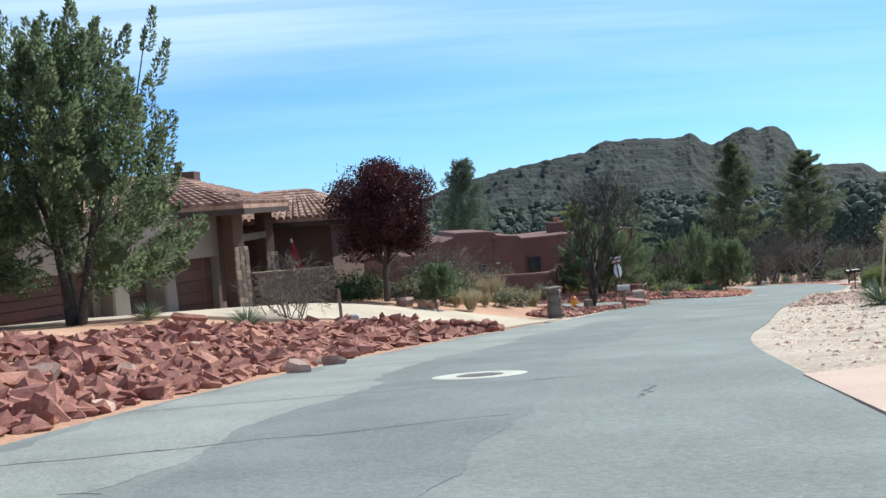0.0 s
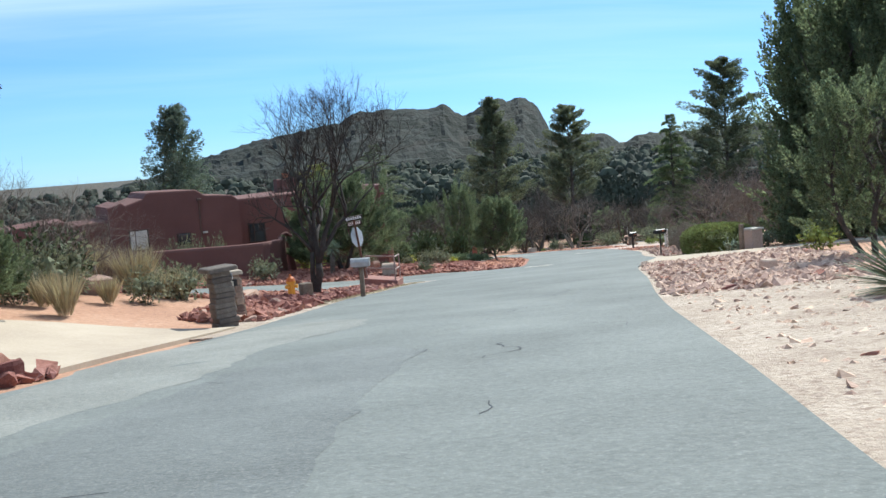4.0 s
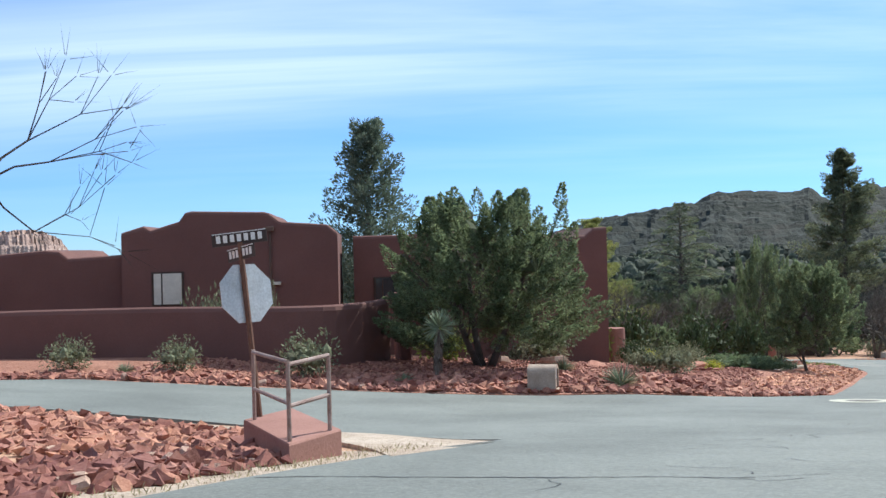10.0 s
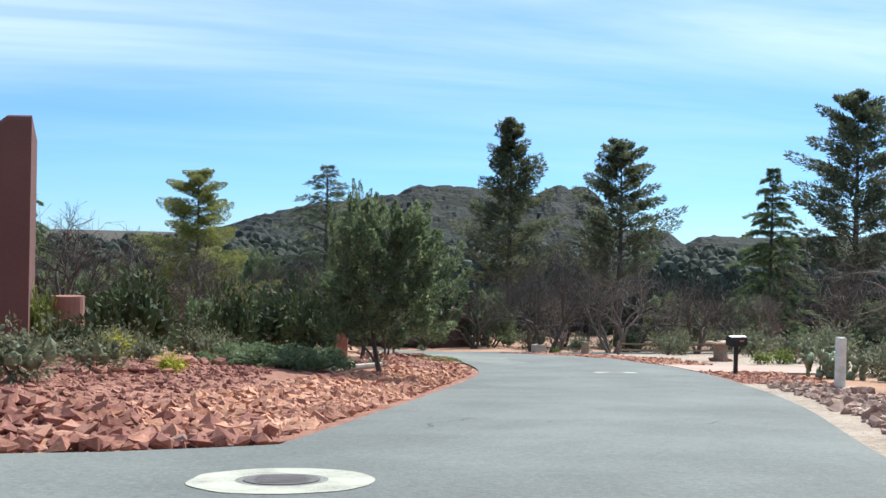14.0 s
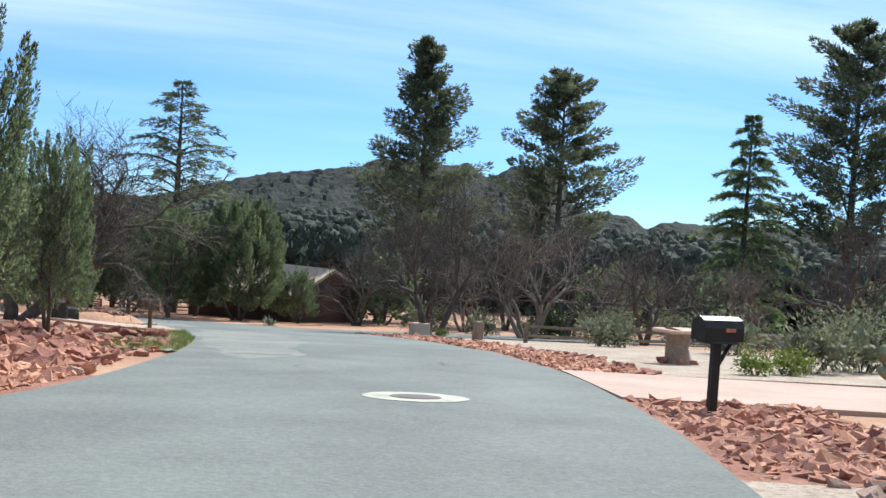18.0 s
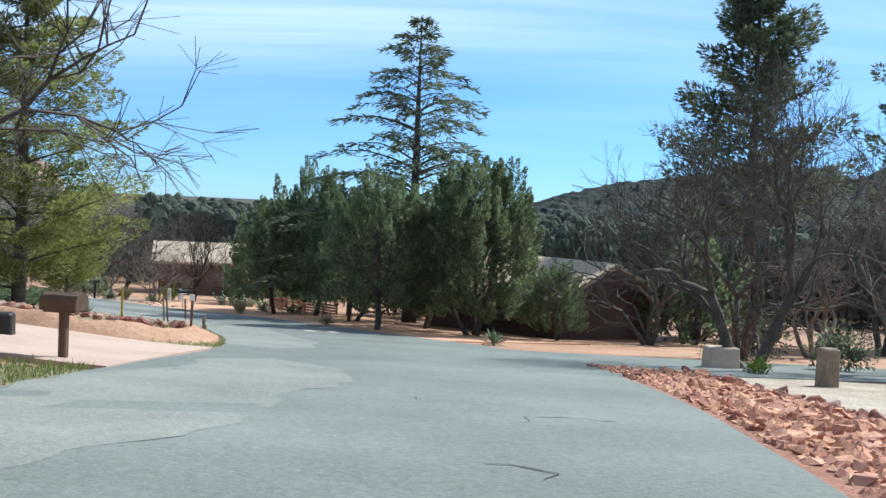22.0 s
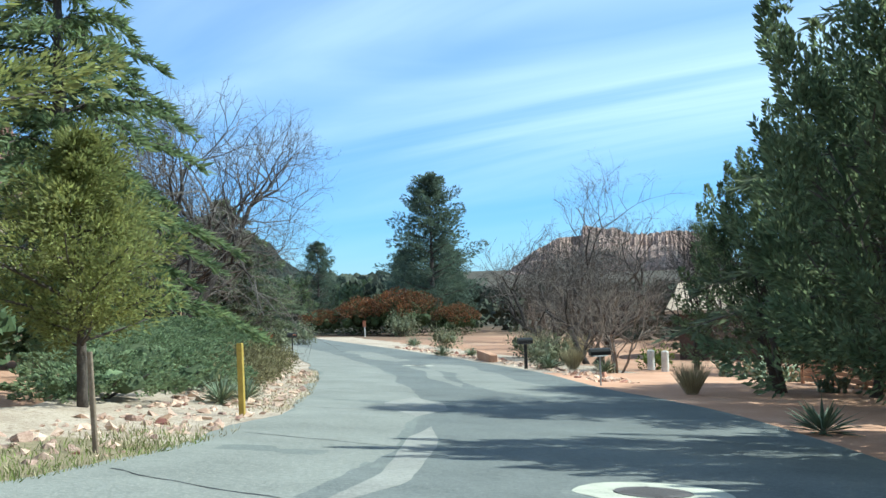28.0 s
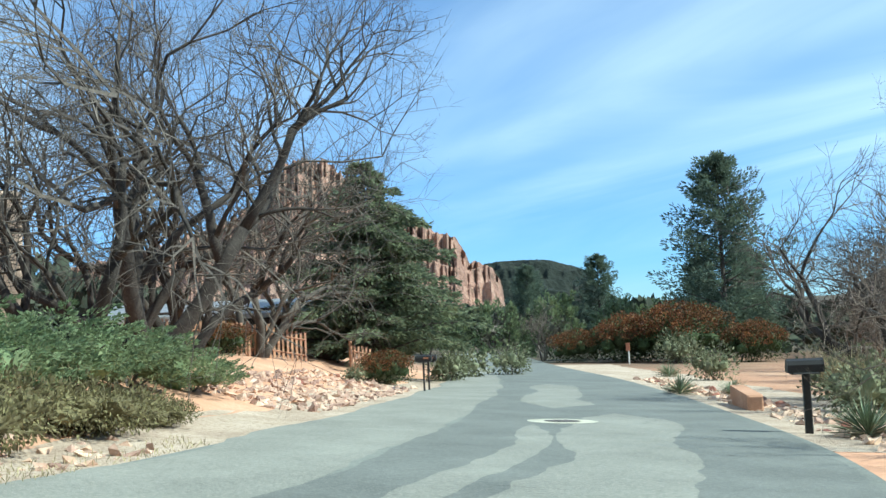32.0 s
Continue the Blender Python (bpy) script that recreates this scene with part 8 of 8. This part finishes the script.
for x, y, s, h in ((3.3, 79.2, 0.85, 1.8), (2.5, 79.5, 0.8, 1.7), (4.8, 79.1, 0.5, 1.85), (4.0, 79.3, 0.6, 1.62)):
    put(P_SHRUB_W, x, y, s, sz=h, label="tall pale green shrub behind the courtyard wall")
put(P_PINYON, 2.5, 112.3, 0.98, sz=1.22)
put(P_BARE_B, -2.0, 98, 0.85)
# the thicket and tall trees beyond
put(P_PINE_A, 44.6, 164, 1.05)
put(P_PINE_B, 54.4, 160.5, 1.05)
put(P_CEDAR, 26.9, 158.5, 1.22, sz=0.98)
put(P_PINE_B, 75.2, 155, 1.28)
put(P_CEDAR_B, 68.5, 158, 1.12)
put(P_PINE_B, 86, 150, 1.0)
thicket = random.Random(12)
belt = [(41, 140), (45, 146), (49, 151), (53, 146), (57, 151), (47, 138), (52, 139), (57, 140), (62, 146), (45, 131), (50, 130), (56, 132), (62, 136), (68, 142), (66, 130), (72, 136), (78, 142), (48, 155), (60, 156), (66, 163),
        (55, 120), (60, 124), (66, 118), (58, 112), (63, 106), (70, 126), (74, 116), (56, 104), (62, 98), (68, 108)]
for i, (x, y) in enumerate(belt):
    p = (P_BARE_L, P_BARE_M, P_BARE_L, P_JUN_L, P_BARE_M)[i % 5]
    put(p, x + thicket.uniform(-1, 1), y + thicket.uniform(-1, 1), thicket.uniform(0.75, 1.1) * (0.9 if p is P_JUN_L else 1.0))
for i, (x, y) in enumerate([(46, 134.5), (50, 143), (55, 136), (60, 130), (64, 140), (53, 126), (70, 132), (42, 144), (58, 146), (66, 124), (75, 128), (49, 148), (60, 116), (54, 110), (60, 103), (56, 98)]):
    put((P_SHRUB_D, P_SHRUB_W, P_SHRUB)[i % 3], x, y, thicket.uniform(1.0, 1.9))
put(P_BARE_C, 38.6, 86.8, 1.15, label="pale leafless tree beside the white post")
many(P_BARE_M, [(41.8, 87.0, 0.9), (43.0, 91.5, 0.9), (41.5, 80.0, 0.9), (37.5, 76.5, 0.75), (45.5, 84.5, 1.0), (48, 93, 0.9)])
many(P_BARE_L, [(46, 76, 0.9), (52, 86, 1.0), (43, 70, 0.8), (50, 72, 0.9)])
many(P_SHRUB_W, [(39.4, 92.6, 1.0), (40.5, 95.4, 1.0), (43.8, 106.8, 1.2), (46, 108, 1.4), (48.5, 112, 1.5), (47, 117, 1.4), (44.5, 121.5, 1.2), (42.5, 134, 1.1), (46, 127, 1.3)])
many(P_SHRUB_Y, [(41.3, 104.9, 0.7), (42.5, 105.5, 0.8), (39.4, 128.6, 0.5)])
many(P_PEAR, [(38.2, 95.2, 1.25), (39.0, 94.2, 1.2)])
put(P_BARE_R, 39.7, 131.4, 0.9, 0, sz=1.05, label="leafless tree by the branch street")
# the left side past the pueblo house
put(P_JUN_D, 24.8, 104.8, 0.58, 20, sz=0.98, label="tall slim dark juniper behind the rock bank")
put(P_JUN_B, 26.2, 107.9, 0.4, 80, sz=0.66, label="slim dark juniper behind the rock bank")
put(P_LEAN, 24.3, 115.0, 1.0, 32, sz=0.75)
many(P_BARE_L, [(16, 112, 0.8), (12, 118, 0.9), (8, 112, 0.8), (19, 108, 0.6)])
many(P_JUN_L, [(19, 101.5, 0.4), (13, 124, 0.9)])
many(P_BARE_L, [(14, 103, 0.8), (10, 100, 0.8), (7, 106, 0.9), (18, 116, 0.8)])
# the bend
put(P_YPINE, 17.0, 136.9, 1.08, 160, sz=1.0)
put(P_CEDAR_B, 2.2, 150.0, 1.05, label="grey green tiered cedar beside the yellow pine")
put(P_YOUNG, 16.0, 142.4, 0.66, sz=0.72)
many(P_JUN_L, [(6, 138, 1.0), (2, 143, 1.1), (10, 133, 0.9)])
for p, x, y, s, h in [(P_JUN_D, 21.4, 160.4, 1.0, 1.24), (P_JUN_B, 19.3, 160.3, 0.92, 0.95), (P_JUN_D, 19.4, 164.6, 0.95, 0.95), (P_JUN_B, 24.4, 155.6, 0.95, 0.98), (P_JUN_D, 27.2, 147.4, 0.95, 1.0), (P_JUN_B, 28.6, 151.8, 0.9, 0.95), (P_JUN_A, 31.2, 147.8, 0.92, 1.02), (P_JUN_D, 34.6, 147.2, 0.5, 0.48), (P_JUN_B, 22.6, 163.6, 0.9, 0.95)]:
    put(p, x, y, s, sz=h)
many(P_JUN_L, [(15.5, 172.5, 1.0), (24.5, 168.0, 1.1), (28.5, 167.0, 1.1), (12.5, 178.0, 0.8), (40.5, 152.5, 0.9), (41.5, 157.5, 1.0)])
many(P_BARE_L, [(38.5, 149.5, 0.8), (41.5, 159.0, 1.0)])
put(P_PINYON, -11.3, 217.9, 0.62)
many(P_BARE_L, [(-4.0, 186.0, 1.1), (-8.5, 192.0, 1.1), (2.0, 196.0, 1.1), (-14.0, 198.0, 1.1), (-3.0, 204.0, 1.2), (-20.0, 204.0, 1.2), (-10.0, 210.0, 1.2)])
put(P_BARE_S, 10.4, 172.4, 0.82, 10, label="dark spreading leafless tree at the bend")
many(P_AGAVE, [(32.6, 139.4, 1.05), (18.2, 161.8, 1.0), (24.6, 149.4, 1.1)])
put(P_PAMPAS, 18.2, 157.4, 0.5, label="clump of dry grey brush by the drive")
many(P_PEAR, [(13.8, 168.8, 0.9), (15.4, 168.0, 0.8), (16.5, 167.2, 0.8), (20.0, 162.0, 0.7)])
put(P_BARE_C, 9.8, 167.5, 0.78, 70, label="small pale leafless tree beside the mailboxes")
put(P_BARE_C, 13.0, 174.0, 0.8)
put(P_BARE_A, 0.6, 178.0, 1.05, 100)
put(P_BARE_B, 4.0, 174.6, 0.9)
put(P_PAMPAS, 7.4, 168.2, 0.55, label="spiky pale green clump behind the mailboxes")
many(P_SHRUB_W, [(4.2, 171.4, 1.2), (-2.0, 178.0, 1.3), (-15.5, 187.2, 1.3), (2.0, 173.5, 1.0)])
many(P_YUCCA, [(6.7, 167.6, 1.25), (9.6, 167.0, 1.1), (-6.6, 176.6, 1.2), (-5.4, 177.6, 1.0)])
many(P_PAMPAS, [(0.4, 175.4, 0.9), (2.2, 176.2, 0.8)], "tall clump of pale green yucca leaves")
put(P_SHRUB_Y, 9.0, 171.6, 1.1)
many(P_RED, [(-48.4, 206.4, 0.95), (-45.6, 209.6, 1.4), (-42.6, 212.0, 1.7), (-38.4, 215.2, 1.15)])
put(P_SHRUB_W, -39.4, 208.6, 2.0)
put(P_YUCCA, -20.0, 189.0, 1.3)
sg = thing("garden_sign", "small red and white post sign by the bush", "sign", pose(-42.5, 206.6, gz(-42.5, 206.6)))
box_part("post", sg, (0, 0, -0.2), (0.1, 0.1, 1.6), 0, WHITE_POST)
box_part("panel", sg, (0, -0.06, 0.9), (0.3, 0.04, 0.6), 40, CLAY)
put(P_PINYON, -46.5, 221.0, 1.38)
many(P_PINYON, [(-60, 238, 0.9), (-70, 242, 0.85), (-78, 250, 0.8), (-48, 226, 0.75), (-92, 246, 1.0), (-105, 244, 0.95)])
many(P_JUN_L, [(-66, 218, 1.2), (-58, 206, 1.0), (-85, 215, 1.2), (-52, 214, 1.0), (-100, 262, 1.3), (-120, 240, 1.3), (-112, 270, 1.2)])
many(P_BARE_M, [(-56, 209, 0.8), (-12, 193, 0.7), (-6, 190, 0.8)])
# left of the last stretch
put(P_BARE_T, -8.6, 161.0, 1.1, 58)
put(P_BARE_B, -6.0, 158.6, 1.12, 30, label="leaning leafless tree by the sand yard")
many(P_BARE_A, [(-12.8, 161.6, 1.15), (-15.4, 164.2, 1.2)])
many(P_BARE_L, [(-17.5, 167.5, 1.1), (-14.0, 156.5, 1.05), (-10.5, 154.5, 1.0), (-22.0, 170.0, 0.9)])
put(P_SPRUCE, -21.8, 174.2, 1.0)
put(P_PINYON, -33, 181, 0.7)
many(P_SPREAD, [(9.4, 147.2, 0.95), (7.4, 149.3, 1.0), (5.2, 151.4, 1.05), (3.0, 153.4, 1.05), (1.1, 155.2, 1.0), (-0.8, 157.0, 1.0), (-2.4, 158.8, 0.85), (3.4, 149.4, 1.15), (-0.2, 152.6, 1.1), (-3.6, 160.4, 0.55)])
many(P_BROWN, [(11.2, 148.7, 0.9), (9.1, 150.8, 0.95), (6.9, 152.8, 0.95), (4.8, 154.8, 0.95), (2.8, 156.7, 0.85), (1.5, 158.0, 0.55)])
many(P_YUCCA, [(15.2, 145.6, 1.0), (14.4, 146.8, 0.9)])
many(P_GROUND, [(16.2, 139.0, 0.9), (14.5, 143.6, 1.0), (12.0, 146.8, 1.1)])
many(P_SHRUB_D, [(3.0, 147.0, 1.3), (8.5, 144.0, 1.4), (12.5, 139.5, 1.0)])
many(P_SHRUB, [(-14.4, 169.6, 0.6), (-15.8, 171.5, 0.8), (-17.8, 172.6, 0.9), (-20.5, 177.0, 1.2), (-25, 181, 1.5)])
many(P_RED, [(-17.2, 166.2, 0.42), (-15.9, 171.6, 0.45)], "small russet shrub by the picket fence")
many(P_SHRUB_W, [(-21.5, 178.0, 1.2), (-27, 185, 1.4)])


def verge_grass(rows, label, seed, h=(0.05, 0.15), n=5200):
    """Short dry grass along the road edge, one sheet of stuff."""
    r = np.random.default_rng(seed)
    y0, y1, w = rows
    y = r.uniform(y0, y1, n)
    lx = resample(L_, 0.4)
    order = np.maximum.accumulate(lx[:, 1])
    clump = np.array([noise.noise((b * 1.3, c * 3.0, 2.0)) for b, c in zip(y, r.random(n))])
    x = np.interp(y, order, lx[:, 0]) - 0.05 - w * r.random(n) ** 1.3
    keep = clump > -0.18
    x, y = x[keep], y[keep]
    p = np.column_stack([x, y, land(x, y)])
    d = r.normal(size=p.shape) * 0.4 + np.array([0, 0, 1.0])
    Geo().leaves(p, d, h[0] + (h[1] - h[0]) * r.random(len(p)), 0.012, 0.1).ob("verge_grass", STRAW if "dry" in label else GRASS, label=label, kind="stuff")["category"] = "grass"


verge_grass((124.8, 141.8, 1.5), "short green grass along the road edge", 1)
verge_grass((125.5, 142.5, 1.9), "short dry straw grass along the road edge", 2)
verge_grass((106, 116.8, 1.6), "short green grass by the culvert", 3, (0.06, 0.2))
verge_grass((46, 60, 0.8), "thin dry grass along the gravel edge", 4, (0.04, 0.12), 2200)
verge_grass((145, 158, 1.2), "thin dry grass along the stony verge", 5, (0.04, 0.14), 2200)
drop_protos()


# ---- far woods: small crowns over the low ground, one sheet of stuff ----
def far_woods():
    g = Geo()
    r = np.random.default_rng(99)
    ring = [(rad * math.cos(2 * math.pi * (i + off) / 6), rad * math.sin(2 * math.pi * (i + off) / 6), z) for rad, z, off in ((0.52, 0.82, 0.0), (0.9, 0.3, 0.5), (0.68, -0.5, 0.0)) for i in range(6)]
    base = np.array([(0, 0, 1.05)] + ring)
    faces = np.array([[0, 1 + i, 1 + (i + 1) % 6] for i in range(6)] + [f for k in (1, 7) for i in range(6) for f in ([k + i, k + 6 + i, k + (i + 1) % 6], [k + (i + 1) % 6, k + 6 + i, k + 6 + (i + 1) % 6])])
    n = 9500
    az = np.radians(r.uniform(-62, 105, n))
    d = 85 * (15 ** r.random(n) ** 1.15)
    x, y = 20 - np.sin(az) * d, 115 + np.cos(az) * d
    keep = (seg_dist(x, y, ROAD_MID)[0] > 26) & (seg_dist(x, y, B_MID)[0] > 12) & (seg_dist(x, y, A_MID)[0] > 12)
    zz = land(x, y)
    for i in np.flatnonzero(keep):
        s = r.uniform(1.3, 3.2) * (1 + d[i] / 900)
        ex, ey = x[i] - 26, y[i] - 140
        side = math.degrees(math.atan2(-ex, ey))
        if 18 < side < 62 and (zz[i] + 2.0 * s + 11.5) / math.hypot(ex, ey) > (-0.012 if 23 < side < 40 else 0.004):
            continue
        if d[i] < 330:
            dv = unit(r.normal(size=(44, 3)) + np.array([0, 0, 0.3]))
            g.spindles(np.array([x[i], y[i], zz[i] + s * 0.8]) + dv * s * np.array([0.75, 0.75, 0.85]) * r.uniform(0.4, 1, (44, 1)), dv + np.array([0, 0, 0.4]), s * 0.42, s * 0.2)
            continue
        p = base * np.array([s, s, s * r.uniform(0.8, 1.3)]) * r.uniform(0.8, 1.15, (len(base), 1))
        g.add(p + np.array([x[i], y[i], zz[i] + s * 0.7]), faces)
    g.ob("far_woods", FARWOOD, label="distant scrub and juniper woods", kind="stuff")["category"] = "woods"


far_woods()


# ---- hills ----
def ridge(name, dist, depth, profile, mat, label, foot=-34.0, rough=1.0, seed=0.0, steep=1.5, n=220, m=34, bands=0.0, eye=(0.0, 0.0, 0.0), flute=0.0, jag=1.6):
    """A hill far off: a crest that follows azimuth and height, with gullies and ledges."""
    az = np.linspace(profile[0][0], profile[-1][0], n)
    el = np.interp(az, [p[0] for p in profile], [p[1] for p in profile])
    crest = np.tan(np.radians(el)) * dist + eye[2]
    g, vs = Geo(), []
    for i in range(n):
        a = math.radians(az[i])
        for j in range(m):
            f = j / (m - 1)
            w = f / 0.7 if f <= 0.7 else max(0.0, 1 - (f - 0.7) / 0.3)
            d = dist - depth * (0.7 - f)
            if flute:
                d += flute * w * (abs(noise.noise((az[i] * 4.5 + seed, f * 0.7, 1.0))) + 0.5 * abs(noise.noise((az[i] * 13.0 + seed, f, 5.0))))
            nz = noise.fractal((az[i] * 0.5 + seed, f * 5, seed), 1.0, 2.0, 5)
            gul = abs(noise.noise((az[i] * 0.8 + seed + f * 0.9, f * 2.2, 4.0))) + 0.6 * abs(noise.noise((az[i] * 1.9 + seed - f * 1.4, f * 4.0, 9.0)))
            z = foot + (crest[i] - foot) * w ** (1 / steep)
            if w < 0.985:
                bx, by = -math.sin(a) * d / 70.0, math.cos(a) * d / 70.0
                spur = abs(noise.fractal((bx * 0.55 + seed, by * 0.55, seed), 1.0, 2.0, 5))
                z += rough * (nz * 5 - gul * 10 - spur * 26 + 5) * w * (1 - w) * 2.2
                if bands:
                    step = bands * (1 + 0.2 * noise.noise((az[i] * 0.4, 0, seed)))
                    q = (z - foot) / step
                    z = foot + step * (math.floor(q) + smooth01((q - math.floor(q)) * 2.2 - 0.6))
                z = min(z, crest[i] - 0.3)
            else:
                z += jag * (noise.noise((az[i] * 4.0 + seed, 3.3, 0)) + 0.6 * noise.noise((az[i] * 15.0 + seed, 1.3, 0)))
            vs.append((eye[0] - math.sin(a) * d, eye[1] + math.cos(a) * d, float(z)))
    idx = np.arange(n * m).reshape(n, m)
    q = np.stack([idx[:-1, :-1], idx[1:, :-1], idx[1:, 1:], idx[:-1, 1:]], -1).reshape(-1, 4)
    g.add(vs, q)
    o = g.ob(name, mat, label=label, kind="structure")
    facing_up(o)
    return o


EYE_A, EYE_B = (10.0, 45.0, -2.0), (26.0, 140.0, -12.0)
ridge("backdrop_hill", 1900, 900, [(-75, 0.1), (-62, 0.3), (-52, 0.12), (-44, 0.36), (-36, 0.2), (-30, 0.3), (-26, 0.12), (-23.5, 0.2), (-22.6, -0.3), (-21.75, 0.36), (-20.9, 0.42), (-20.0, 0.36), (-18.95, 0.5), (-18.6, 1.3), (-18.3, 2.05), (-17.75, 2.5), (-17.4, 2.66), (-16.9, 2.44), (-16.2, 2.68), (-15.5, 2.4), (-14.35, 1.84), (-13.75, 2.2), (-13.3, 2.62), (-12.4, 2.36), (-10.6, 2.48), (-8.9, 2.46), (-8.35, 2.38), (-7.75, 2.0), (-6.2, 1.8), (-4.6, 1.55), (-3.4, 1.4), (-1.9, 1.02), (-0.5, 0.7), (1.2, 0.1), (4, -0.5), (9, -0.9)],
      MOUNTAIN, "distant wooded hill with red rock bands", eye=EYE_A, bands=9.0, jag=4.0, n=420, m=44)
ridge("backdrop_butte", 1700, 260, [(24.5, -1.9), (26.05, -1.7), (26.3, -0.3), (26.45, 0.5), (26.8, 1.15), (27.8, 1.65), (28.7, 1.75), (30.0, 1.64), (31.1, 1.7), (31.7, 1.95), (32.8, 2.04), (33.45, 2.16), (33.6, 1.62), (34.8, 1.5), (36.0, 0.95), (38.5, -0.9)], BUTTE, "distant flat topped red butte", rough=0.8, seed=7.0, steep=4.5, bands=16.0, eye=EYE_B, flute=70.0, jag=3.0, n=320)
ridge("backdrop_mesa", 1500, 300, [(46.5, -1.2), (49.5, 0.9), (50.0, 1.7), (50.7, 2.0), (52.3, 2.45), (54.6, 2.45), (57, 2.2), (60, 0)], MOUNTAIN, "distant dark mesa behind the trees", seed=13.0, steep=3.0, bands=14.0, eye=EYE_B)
ridge("backdrop_cliff", 800, 230, [(53.2, -1.4), (54.2, -0.2), (54.36, 1.3), (54.8, 2.2), (56.0, 2.55), (56.6, 3.9), (57.7, 4.3), (58.4, 4.7), (59.7, 5.6), (61.6, 6.3), (62.3, 7.3), (63.0, 8.2), (64.4, 8.4), (65.4, 8.1), (66.3, 6.9), (68, 5.4), (72, 4), (80, 2), (90, 0)], CLIFF, "red sandstone cliffs above the trees", seed=21.0, steep=2.4, bands=13.0, eye=EYE_B, flute=60.0, jag=3.0, n=360, rough=1.6)
